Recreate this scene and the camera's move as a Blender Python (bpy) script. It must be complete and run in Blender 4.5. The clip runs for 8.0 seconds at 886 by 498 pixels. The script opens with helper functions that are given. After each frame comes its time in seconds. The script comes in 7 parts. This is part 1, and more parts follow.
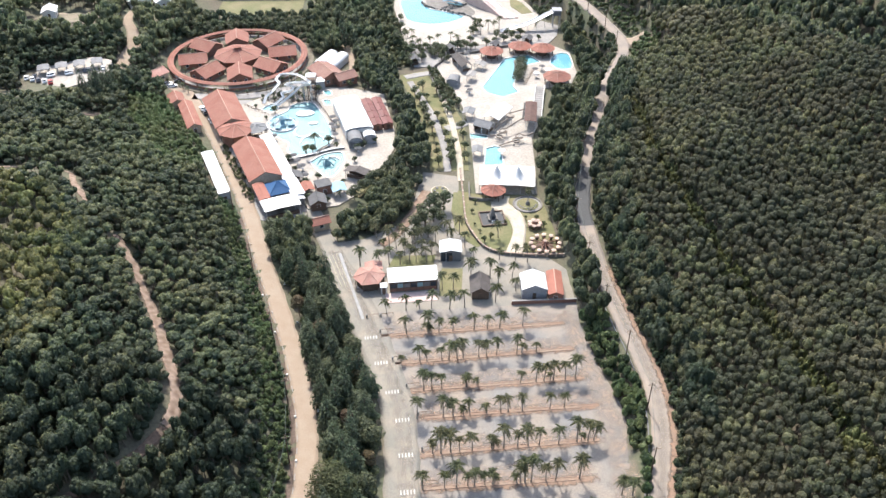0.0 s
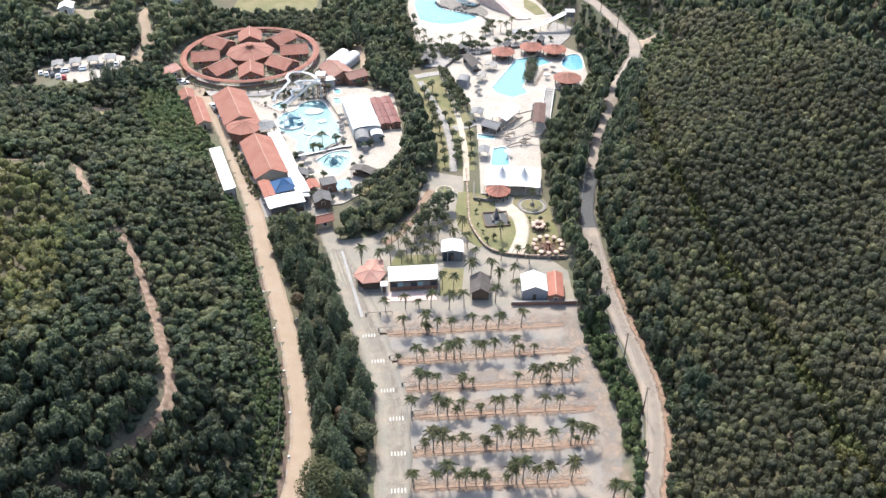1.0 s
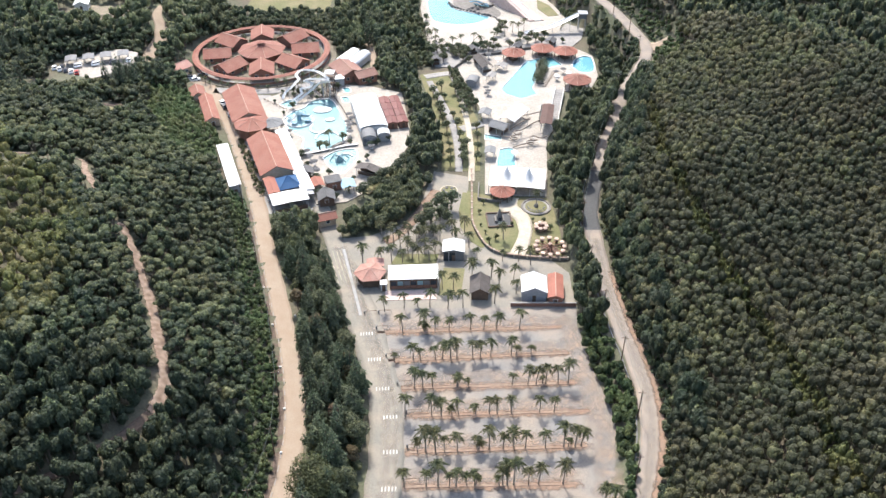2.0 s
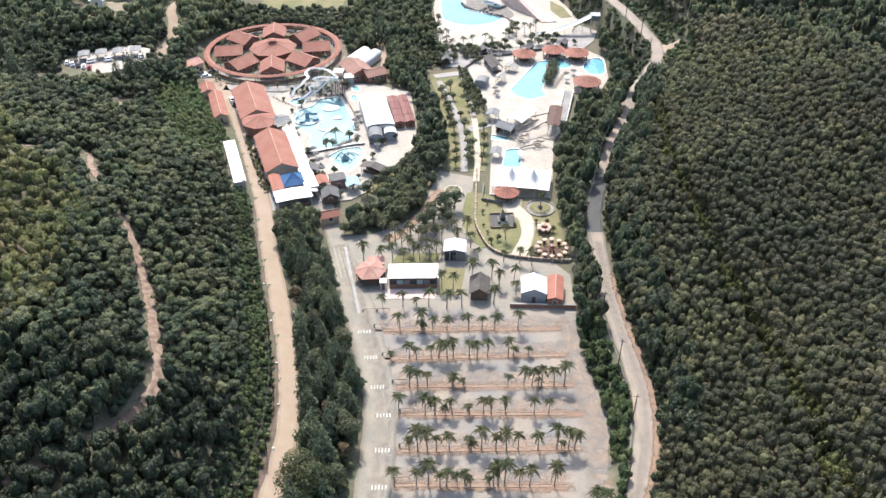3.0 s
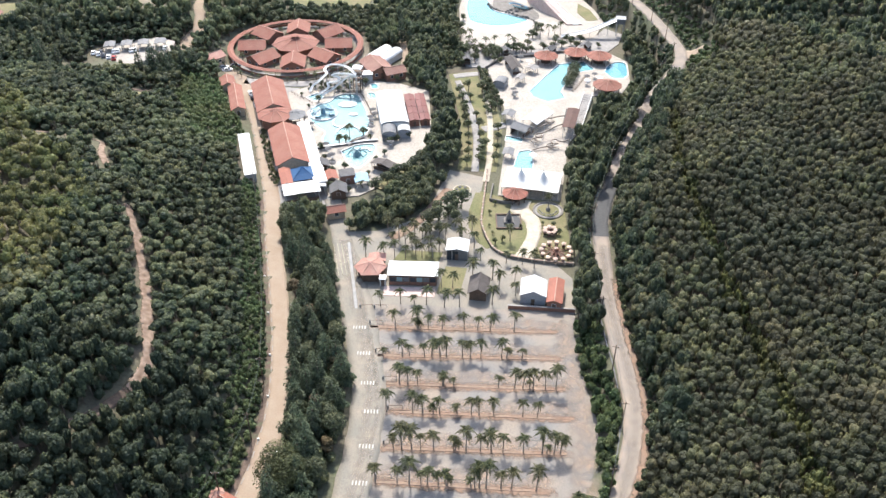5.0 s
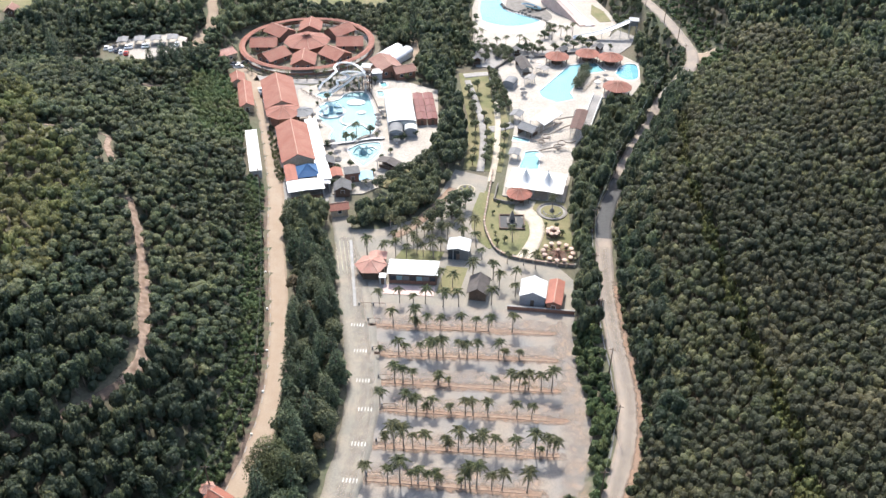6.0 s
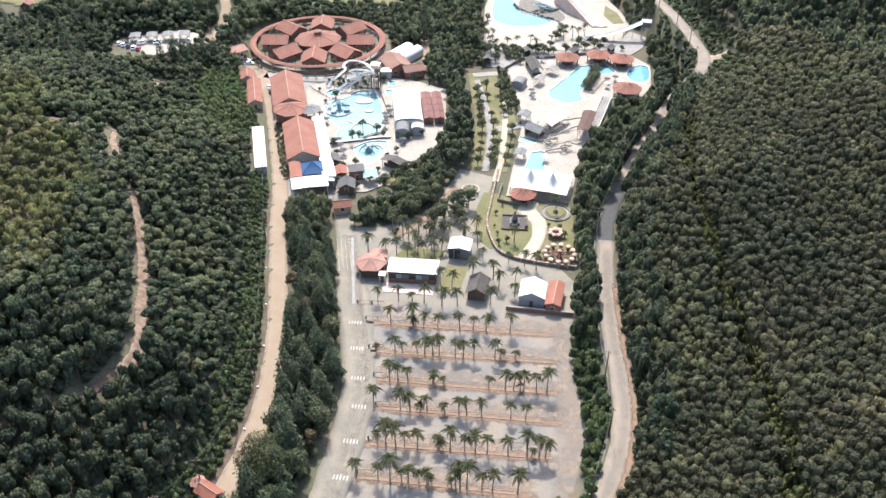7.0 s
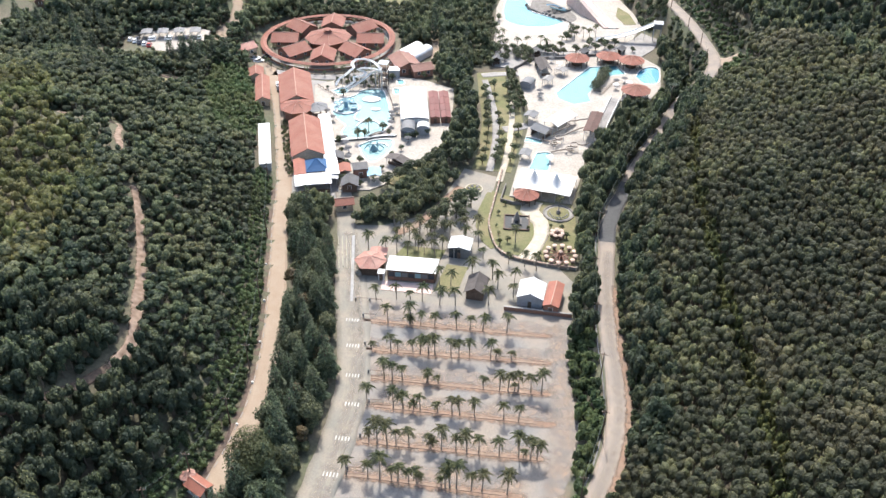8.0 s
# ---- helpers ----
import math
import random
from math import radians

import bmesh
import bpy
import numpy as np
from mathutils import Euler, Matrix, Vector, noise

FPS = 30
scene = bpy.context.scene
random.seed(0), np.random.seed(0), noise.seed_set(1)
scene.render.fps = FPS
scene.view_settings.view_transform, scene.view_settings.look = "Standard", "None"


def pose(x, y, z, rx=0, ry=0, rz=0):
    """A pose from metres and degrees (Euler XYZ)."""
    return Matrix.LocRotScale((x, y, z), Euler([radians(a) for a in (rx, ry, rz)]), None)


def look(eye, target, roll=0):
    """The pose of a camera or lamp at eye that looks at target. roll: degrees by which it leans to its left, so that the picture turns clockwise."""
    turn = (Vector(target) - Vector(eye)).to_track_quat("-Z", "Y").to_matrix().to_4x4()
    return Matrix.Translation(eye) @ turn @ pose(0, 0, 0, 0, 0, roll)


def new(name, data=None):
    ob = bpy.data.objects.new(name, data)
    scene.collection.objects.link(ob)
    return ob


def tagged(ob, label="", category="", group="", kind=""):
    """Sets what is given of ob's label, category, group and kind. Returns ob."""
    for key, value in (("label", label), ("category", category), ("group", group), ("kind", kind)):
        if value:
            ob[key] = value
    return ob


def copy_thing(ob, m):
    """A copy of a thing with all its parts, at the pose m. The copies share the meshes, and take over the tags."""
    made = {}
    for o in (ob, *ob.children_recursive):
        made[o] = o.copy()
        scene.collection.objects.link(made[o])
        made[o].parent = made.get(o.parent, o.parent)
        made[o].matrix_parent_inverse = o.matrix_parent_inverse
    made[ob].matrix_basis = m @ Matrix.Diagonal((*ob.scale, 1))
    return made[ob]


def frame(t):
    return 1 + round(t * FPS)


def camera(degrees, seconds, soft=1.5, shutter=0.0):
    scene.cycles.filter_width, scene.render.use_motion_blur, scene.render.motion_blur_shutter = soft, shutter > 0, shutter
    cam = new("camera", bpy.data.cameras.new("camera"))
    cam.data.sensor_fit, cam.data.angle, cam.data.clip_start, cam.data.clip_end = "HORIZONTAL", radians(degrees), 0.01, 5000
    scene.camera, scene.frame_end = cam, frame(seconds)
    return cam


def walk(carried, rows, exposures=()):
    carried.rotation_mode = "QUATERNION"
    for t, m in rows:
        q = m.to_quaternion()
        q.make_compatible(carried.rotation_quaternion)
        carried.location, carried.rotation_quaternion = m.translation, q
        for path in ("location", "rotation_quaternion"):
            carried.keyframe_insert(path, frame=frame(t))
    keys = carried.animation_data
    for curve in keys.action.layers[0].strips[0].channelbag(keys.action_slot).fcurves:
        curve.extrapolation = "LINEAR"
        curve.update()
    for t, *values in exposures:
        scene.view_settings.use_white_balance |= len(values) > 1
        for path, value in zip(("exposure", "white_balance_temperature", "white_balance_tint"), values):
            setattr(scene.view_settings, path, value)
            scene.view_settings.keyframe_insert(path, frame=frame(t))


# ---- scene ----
# camera: a drone that drifts sideways round the car park and sinks a little
cam = camera(56.0, 8.0, soft=1.5)
ROWS = [
    (0.0, -0.02, 0.03, 150.11, 53.331, 0.196, -0.002),
    (0.5, 2.77, -0.03, 149.99, 53.353, 0.150, 0.891),
    (1.0, 5.51, -0.02, 149.74, 53.395, 0.133, 1.756),
    (1.5, 8.22, 0.06, 149.40, 53.450, 0.137, 2.601),
    (2.0, 10.90, 0.21, 149.00, 53.512, 0.158, 3.432),
    (2.5, 13.56, 0.42, 148.56, 53.576, 0.189, 4.255),
    (3.0, 16.19, 0.69, 148.11, 53.637, 0.227, 5.075),
    (3.5, 18.82, 1.02, 147.66, 53.693, 0.267, 5.893),
    (4.0, 21.42, 1.41, 147.23, 53.742, 0.307, 6.713),
    (4.5, 24.02, 1.84, 146.82, 53.783, 0.344, 7.535),
    (5.0, 26.62, 2.32, 146.44, 53.816, 0.377, 8.359),
    (5.5, 29.20, 2.85, 146.08, 53.841, 0.404, 9.184),
    (6.0, 31.78, 3.41, 145.75, 53.861, 0.426, 10.006),
    (6.5, 34.35, 4.00, 145.41, 53.880, 0.443, 10.824),
    (7.0, 36.92, 4.63, 145.07, 53.900, 0.457, 11.631),
    (7.5, 39.47, 5.27, 144.69, 53.927, 0.469, 12.422),
    (8.0, 42.01, 5.94, 144.26, 53.967, 0.484, 13.191),
]
walk(cam, [(t, pose(x, y, z, tilt, 0, yaw) @ pose(0, 0, 0, 0, 0, lean)) for t, x, y, z, tilt, lean, yaw in ROWS],
     exposures=[(0.0, 1.40), (8.0, 1.37)])

# ---------------------------------------------------------------- light
SUN_AZ, SUN_EL = radians(-16.0), radians(52.0)
sun_way = Vector((math.sin(SUN_AZ) * math.cos(SUN_EL), math.cos(SUN_AZ) * math.cos(SUN_EL), math.sin(SUN_EL)))
world = bpy.data.worlds.new("sky")
scene.world = world
world.use_nodes = True
wn = world.node_tree
sky = wn.nodes.new("ShaderNodeTexSky")
sky.sky_type, sky.sun_disc = "NISHITA", False
sky.sun_elevation, sky.sun_rotation = SUN_EL, SUN_AZ
sky.air_density, sky.dust_density = 1.2, 2.5
wn.links.new(sky.outputs[0], wn.nodes["Background"].inputs[0])
wn.nodes["Background"].inputs[1].default_value = 0.15
sun = new("sun", bpy.data.lights.new("sun", "SUN"))
sun.data.energy, sun.data.angle, sun.data.color = 2.8, radians(0.6), (1.0, 0.97, 0.92)
sun.matrix_world = look(sun_way * 600, (0, 0, 0))


# ---------------------------------------------------------------- materials
def surface(name, base, rough=0.85, vary=0.25, grain=3.0, patch=0.15, bump=0.0, metal=0.0, tint=None, own=0.0, spec=0.4):
    """A procedural surface: base colour, fine grain (per metre), broad patches, a second colour for the patches."""
    m = bpy.data.materials.new(name)
    m.use_nodes = True
    nt = m.node_tree
    bsdf = nt.nodes["Principled BSDF"]
    geo = nt.nodes.new("ShaderNodeNewGeometry")
    fine, broad = nt.nodes.new("ShaderNodeTexNoise"), nt.nodes.new("ShaderNodeTexNoise")
    fine.inputs["Scale"].default_value, fine.inputs["Detail"].default_value = grain, 4
    broad.inputs["Scale"].default_value, broad.inputs["Detail"].default_value = patch, 5
    for n in (fine, broad):
        nt.links.new(geo.outputs["Position"], n.inputs["Vector"])
    ramp = nt.nodes.new("ShaderNodeMapRange")
    ramp.inputs["From Min"].default_value, ramp.inputs["From Max"].default_value = 0.35, 0.68
    nt.links.new(broad.outputs["Fac"], ramp.inputs["Value"])
    mix = nt.nodes.new("ShaderNodeMix")
    mix.data_type = "RGBA"
    second = tint or tuple(c * (1 - vary) for c in base)
    mix.inputs["A"].default_value, mix.inputs["B"].default_value = (*base, 1), (*second, 1)
    nt.links.new(ramp.outputs["Result"], mix.inputs["Factor"])
    hsv = nt.nodes.new("ShaderNodeHueSaturation")
    span = nt.nodes.new("ShaderNodeMapRange")
    span.inputs["From Min"].default_value, span.inputs["From Max"].default_value = 0.3, 0.7
    span.inputs["To Min"].default_value, span.inputs["To Max"].default_value = 1 - vary * 0.8, 1 + vary * 0.6
    nt.links.new(fine.outputs["Fac"], span.inputs["Value"])
    nt.links.new(mix.outputs["Result"], hsv.inputs["Color"])
    value = span.outputs["Result"]
    if own:
        info = nt.nodes.new("ShaderNodeObjectInfo")
        r2 = nt.nodes.new("ShaderNodeMapRange")
        r2.inputs["To Min"].default_value, r2.inputs["To Max"].default_value = 1 - own, 1 + own
        mul = nt.nodes.new("ShaderNodeMath")
        mul.operation = "MULTIPLY"
        nt.links.new(info.outputs["Random"], r2.inputs["Value"])
        nt.links.new(value, mul.inputs[0])
        nt.links.new(r2.outputs["Result"], mul.inputs[1])
        value = mul.outputs[0]
    nt.links.new(value, hsv.inputs["Value"])
    nt.links.new(hsv.outputs["Color"], bsdf.inputs["Base Color"])
    bsdf.inputs["Roughness"].default_value, bsdf.inputs["Metallic"].default_value = rough, metal
    bsdf.inputs["Specular IOR Level"].default_value = spec
    if bump:
        bp = nt.nodes.new("ShaderNodeBump")
        bp.inputs["Strength"].default_value, bp.inputs["Distance"].default_value = 0.6, bump
        nt.links.new(fine.outputs["Fac"], bp.inputs["Height"])
        nt.links.new(bp.outputs["Normal"], bsdf.inputs["Normal"])
    return m


def foliage(name, dark, light, through_light=0.45, leafy=2.6):
    """Leaves: each tree its own tint, each spray its own shade, patches of warmer and cooler green, fine leafy relief, some light passing through."""
    m = bpy.data.materials.new(name)
    m.use_nodes = True
    nt = m.node_tree
    nt.nodes.remove(nt.nodes["Principled BSDF"])
    out = nt.nodes["Material Output"]
    geo = nt.nodes.new("ShaderNodeNewGeometry")
    att = nt.nodes.new("ShaderNodeAttribute")
    att.attribute_name = "tint"
    fine, broad, tuft = nt.nodes.new("ShaderNodeTexNoise"), nt.nodes.new("ShaderNodeTexNoise"), nt.nodes.new("ShaderNodeTexVoronoi")
    fine.inputs["Scale"].default_value, fine.inputs["Detail"].default_value = leafy, 3
    tuft.inputs["Scale"].default_value = leafy * 0.55
    broad.inputs["Scale"].default_value, broad.inputs["Detail"].default_value = 0.07, 4
    for n in (fine, broad, tuft):
        nt.links.new(geo.outputs["Position"], n.inputs["Vector"])
    spray = nt.nodes.new("ShaderNodeMath")
    spray.operation = "MULTIPLY_ADD"
    spray.inputs[1].default_value = 0.5
    apart = nt.nodes.new("ShaderNodeSeparateColor")
    nt.links.new(tuft.outputs["Color"], apart.inputs[0])
    nt.links.new(apart.outputs[0], spray.inputs[0])
    nt.links.new(att.outputs["Fac"], spray.inputs[2])
    grain = nt.nodes.new("ShaderNodeMapRange")
    grain.inputs["From Min"].default_value, grain.inputs["From Max"].default_value = 0.3, 0.7
    grain.inputs["To Min"].default_value, grain.inputs["To Max"].default_value = -0.45, 0.25
    nt.links.new(fine.outputs["Fac"], grain.inputs["Value"])
    add = nt.nodes.new("ShaderNodeMath")
    nt.links.new(spray.outputs[0], add.inputs[0])
    nt.links.new(grain.outputs["Result"], add.inputs[1])
    mix = nt.nodes.new("ShaderNodeMix")
    mix.data_type = "RGBA"
    mix.inputs["A"].default_value, mix.inputs["B"].default_value = (*dark, 1), (*light, 1)
    nt.links.new(add.outputs[0], mix.inputs["Factor"])
    warm = nt.nodes.new("ShaderNodeMapRange")
    warm.inputs["From Min"].default_value, warm.inputs["From Max"].default_value = 0.35, 0.65
    warm.inputs["To Min"].default_value, warm.inputs["To Max"].default_value = 0.472, 0.53
    nt.links.new(broad.outputs["Fac"], warm.inputs["Value"])
    hue = nt.nodes.new("ShaderNodeHueSaturation")
    nt.links.new(warm.outputs["Result"], hue.inputs["Hue"])
    nt.links.new(mix.outputs["Result"], hue.inputs["Color"])
    bump = nt.nodes.new("ShaderNodeBump")
    bump.inputs["Strength"].default_value, bump.inputs["Distance"].default_value = 0.9, 0.45
    mound = nt.nodes.new("ShaderNodeMath")
    mound.operation = "MULTIPLY_ADD"
    mound.inputs[1].default_value = -1.1
    nt.links.new(tuft.outputs["Distance"], mound.inputs[0])
    nt.links.new(fine.outputs["Fac"], mound.inputs[2])
    nt.links.new(mound.outputs[0], bump.inputs["Height"])
    shine = nt.nodes.new("ShaderNodeBsdfPrincipled")
    shine.inputs["Roughness"].default_value = 0.55
    shine.inputs["Specular IOR Level"].default_value = 0.34
    soft = nt.nodes.new("ShaderNodeBsdfTranslucent")
    both = nt.nodes.new("ShaderNodeMixShader")
    both.inputs[0].default_value = through_light
    nt.links.new(hue.outputs["Color"], shine.inputs["Base Color"])
    nt.links.new(hue.outputs["Color"], soft.inputs["Color"])
    nt.links.new(bump.outputs["Normal"], shine.inputs["Normal"])
    nt.links.new(shine.outputs[0], both.inputs[1])
    nt.links.new(soft.outputs[0], both.inputs[2])
    nt.links.new(both.outputs[0], out.inputs["Surface"])
    return m


def water(name, tint):
    m = bpy.data.materials.new(name)
    m.use_nodes = True
    nt = m.node_tree
    nt.nodes.remove(nt.nodes["Principled BSDF"])
    out = nt.nodes["Material Output"]
    clear, gloss = nt.nodes.new("ShaderNodeBsdfTransparent"), nt.nodes.new("ShaderNodeBsdfGlossy")
    clear.inputs["Color"].default_value = (*tint, 1)
    gloss.inputs["Roughness"].default_value = 0.09
    fres = nt.nodes.new("ShaderNodeFresnel")
    fres.inputs["IOR"].default_value = 1.33
    wave, bp = nt.nodes.new("ShaderNodeTexNoise"), nt.nodes.new("ShaderNodeBump")
    geo = nt.nodes.new("ShaderNodeNewGeometry")
    wave.inputs["Scale"].default_value = 2.2
    bp.inputs["Distance"].default_value = 0.003
    nt.links.new(geo.outputs["Position"], wave.inputs["Vector"])
    nt.links.new(wave.outputs["Fac"], bp.inputs["Height"])
    nt.links.new(bp.outputs["Normal"], gloss.inputs["Normal"])
    both = nt.nodes.new("ShaderNodeMixShader")
    nt.links.new(fres.outputs[0], both.inputs[0])
    nt.links.new(clear.outputs[0], both.inputs[1])
    nt.links.new(gloss.outputs[0], both.inputs[2])
    nt.links.new(both.outputs[0], out.inputs["Surface"])
    return m


def glass(name):
    m = surface(name, (0.03, 0.04, 0.05), 0.12, 0.1, 1.0, 0.3)
    return m


MAT = {
    "soil": surface("forest_floor", (0.105, 0.086, 0.060), 0.95, 0.4, 1.5, 0.06, 0.05, tint=(0.080, 0.088, 0.050)),
    "grass": surface("lawn", (0.119, 0.121, 0.052), 0.95, 0.3, 2.5, 0.12, 0.03, tint=(0.180, 0.152, 0.082)),
    "earth": surface("red_earth", (0.202, 0.129, 0.090), 0.95, 0.35, 1.2, 0.18, 0.04, tint=(0.232, 0.176, 0.129)),
    "sand_road": surface("sandy_road", (0.278, 0.220, 0.164), 0.95, 0.12, 5.0, 0.22, 0.0, tint=(0.249, 0.185, 0.133)),
    "asphalt": surface("worn_asphalt", (0.182, 0.170, 0.144), 0.9, 0.26, 4.0, 0.16, 0.0, tint=(0.245, 0.211, 0.168)),
    "dark_asphalt": surface("dark_asphalt", (0.077, 0.077, 0.077), 0.9, 0.2, 1.5, 0.1, 0.01),
    "gravel": surface("car_park_gravel", (0.176, 0.168, 0.158), 0.95, 0.3, 4.0, 0.11, 0.0, tint=(0.249, 0.205, 0.162)),
    "concrete": surface("concrete", (0.258, 0.241, 0.224), 0.85, 0.22, 1.4, 0.2, 0.01),
    "farm_earth": surface("pale_farm_earth", (0.235, 0.185, 0.140), 0.95, 0.3, 1.5, 0.25, 0.03, tint=(0.150, 0.140, 0.085)),
    "hotel_yard": surface("worn_courtyard_ground", (0.115, 0.100, 0.070), 0.95, 0.3, 2.0, 0.2, 0.02, tint=(0.175, 0.150, 0.115)),
    "wet_beach": surface("wet_pale_beach", (0.27, 0.315, 0.31), 0.3, 0.12, 1.5, 0.2, tint=(0.31, 0.30, 0.265)),
    "deck": surface("pool_deck", (0.315, 0.280, 0.238), 0.75, 0.3, 1.6, 0.12, 0.01, tint=(0.265, 0.232, 0.196)),
    "cream": surface("cream_paving", (0.396, 0.344, 0.267), 0.8, 0.2, 1.5, 0.3, 0.01),
    "tile": surface("clay_tiles", (0.205, 0.072, 0.048), 0.8, 0.3, 4.0, 0.25, 0.04, tint=(0.23, 0.100, 0.070), own=0.1),
    "tile_old": surface("weathered_clay_tiles", (0.310, 0.146, 0.112), 0.85, 0.3, 4.0, 0.3, 0.04, tint=(0.344, 0.206, 0.163), own=0.12),
    "tile_orange": surface("orange_tiles", (0.265, 0.098, 0.066), 0.8, 0.2, 4.0, 0.3, 0.04),
    "maroon": surface("maroon_roof", (0.150, 0.046, 0.040), 0.7, 0.2, 3.0, 0.3, 0.02, own=0.1),
    "white_roof": surface("white_metal_sheet", (0.568, 0.568, 0.559), 0.5, 0.12, 1.2, 0.3),
    "canvas": surface("cream_membrane", (0.654, 0.628, 0.585), 0.7, 0.08, 2.0, 0.2),
    "white_paint": surface("white_plaster", (0.636, 0.619, 0.585), 0.8, 0.12, 1.5, 0.5),
    "plaster": surface("ochre_plaster", (0.473, 0.361, 0.258), 0.85, 0.2, 1.5, 0.5),
    "brick": surface("dark_brick", (0.26, 0.13, 0.09), 0.9, 0.25, 5.0, 0.5),
    "wood": surface("dark_wood", (0.13, 0.085, 0.06), 0.8, 0.3, 4.0, 0.8),
    "slate": surface("dark_grey_shingle", (0.103, 0.099, 0.099), 0.85, 0.3, 4.0, 0.5, 0.03),
    "grey_sheet": surface("grey_sheet", (0.301, 0.301, 0.310), 0.6, 0.2, 2.0, 0.5),
    "blue_canvas": surface("blue_canvas", (0.02, 0.082, 0.19), 0.6, 0.12, 2.0, 0.5),
    "light_blue": surface("light_blue_sheet", (0.19, 0.33, 0.42), 0.6, 0.15, 2.0, 0.5),
    "blue_paint": surface("blue_paint", (0.10, 0.35, 0.55), 0.6, 0.2, 2.0, 0.5),
    "basin": surface("pool_tiles", (0.135, 0.32, 0.355), 0.5, 0.12, 1.5, 0.12),
    "basin_pale": surface("pale_pool_tiles", (0.215, 0.335, 0.345), 0.5, 0.14, 1.5, 0.12, tint=(0.16, 0.30, 0.32)),
    "basin_deep": surface("deep_pool_tiles", (0.06, 0.235, 0.32), 0.5, 0.15, 1.5, 0.08, tint=(0.11, 0.30, 0.355)),
    "water": water("pool_water", (0.82, 0.95, 0.98)),
    "road_east": surface("dusty_asphalt", (0.202, 0.172, 0.148), 0.9, 0.12, 5.0, 0.25, 0.0, tint=(0.267, 0.219, 0.176)),
    "sand_band": surface("sandy_gravel", (0.301, 0.220, 0.163), 0.95, 0.12, 2.6, 0.33, 0.01, tint=(0.185, 0.172, 0.159)),
    "thin_dirt": surface("thin_spread_dirt", (0.225, 0.145, 0.100), 0.95, 0.2, 3.0, 0.5, 0.01, tint=(0.206, 0.142, 0.103)),
    "damp_gravel": surface("damp_gravel", (0.138, 0.133, 0.125), 0.9, 0.2, 3.0, 0.4, 0.01),
    # dark bare earth of banks; on the low forest track it stands for tree shade
    "bare_and_shaded_earth": surface("bare_and_shaded_earth", (0.129, 0.093, 0.071), 0.95, 0.35, 2.0, 0.4, 0.03),
    "young": foliage("young_leaves", (0.058, 0.084, 0.042), (0.172, 0.218, 0.098), 0.5),
    "yellowish": foliage("yellowish_young_leaves", (0.080, 0.090, 0.042), (0.228, 0.232, 0.092), 0.5),
    "autumn": foliage("brownish_leaves", (0.095, 0.075, 0.045), (0.22, 0.155, 0.085), 0.45),
    # dark second colour: brown debris plus dappled shade of overhanging greenery, painted in
    "trail": surface("pale_reddish_trail", (0.300, 0.222, 0.172), 0.95, 0.45, 1.6, 0.8, 0.05, tint=(0.120, 0.078, 0.054)),
    "worn_track": surface("worn_wheel_track", (0.292, 0.254, 0.211), 0.95, 0.15, 4.0, 0.3),
    "teal": surface("faded_teal_fibreglass", (0.20, 0.32, 0.34), 0.5, 0.2, 2.0, 0.5),
    "tile_brown": surface("old_brown_tiles", (0.202, 0.099, 0.077), 0.85, 0.3, 4.0, 0.3, 0.04, tint=(0.232, 0.129, 0.099)),
    "dark_shingle": surface("dark_brown_shingle", (0.085, 0.072, 0.066), 0.85, 0.3, 4.0, 0.6, 0.03),
    "mortar": surface("ridge_mortar", (0.396, 0.258, 0.198), 0.9, 0.2, 3.0, 0.5),
    "tube_brown": surface("dull_brown_fibreglass", (0.20, 0.155, 0.12), 0.5, 0.15, 1.5, 0.5),
    "kerb": surface("kerb_concrete", (0.232, 0.163, 0.129), 0.9, 0.3, 2.0, 0.5, tint=(0.267, 0.189, 0.142)),
    "line": surface("road_paint", (0.482, 0.473, 0.439), 0.8, 0.3, 3.0, 0.6),
    "cream_line": surface("faded_cream_road_paint", (0.40, 0.365, 0.27), 0.8, 0.25, 3.0, 0.6),
    "pale_path": surface("worn_pale_paint", (0.284, 0.280, 0.271), 0.85, 0.25, 2.0, 0.4),
    "mid_grey": surface("grey_fibre_sheet", (0.146, 0.146, 0.148), 0.7, 0.2, 2.0, 0.5),
    "rack_red": surface("dark_red_stained_timber", (0.085, 0.040, 0.030), 0.8, 0.3, 3.0, 0.6),
    "dark_wood": surface("tarred_timber", (0.06, 0.042, 0.032), 0.8, 0.3, 3.0, 0.6),
    "bark": surface("bark", (0.17, 0.13, 0.10), 0.95, 0.3, 4.0, 0.8),
    "palm_bark": surface("palm_trunk", (0.26, 0.22, 0.18), 0.9, 0.3, 3.0, 0.8, own=0.15),
    "metal": surface("galvanised_metal", (0.45, 0.45, 0.45), 0.45, 0.15, 3.0, 0.6, metal=0.6),
    "slide": surface("white_fibreglass", (0.671, 0.662, 0.636), 0.35, 0.08, 1.0, 0.4),
    "pink_slide": surface("pink_concrete", (0.533, 0.396, 0.344), 0.8, 0.15, 1.0, 0.3),
    "glass": glass("window_glass"),
    "car_white": surface("white_car_paint", (0.75, 0.75, 0.75), 0.25, 0.05, 1.0, 0.5),
    "car_dark": surface("dark_car_paint", (0.06, 0.06, 0.07), 0.25, 0.05, 1.0, 0.5),
    "car_red": surface("red_car_paint", (0.35, 0.04, 0.03), 0.25, 0.05, 1.0, 0.5),
    "wire": surface("weathered_cable", (0.10, 0.115, 0.095), 0.6, 0.15, 3.0, 1.0),
    "rubber": surface("rubber", (0.03, 0.03, 0.03), 0.8, 0.1, 3.0, 1.0),
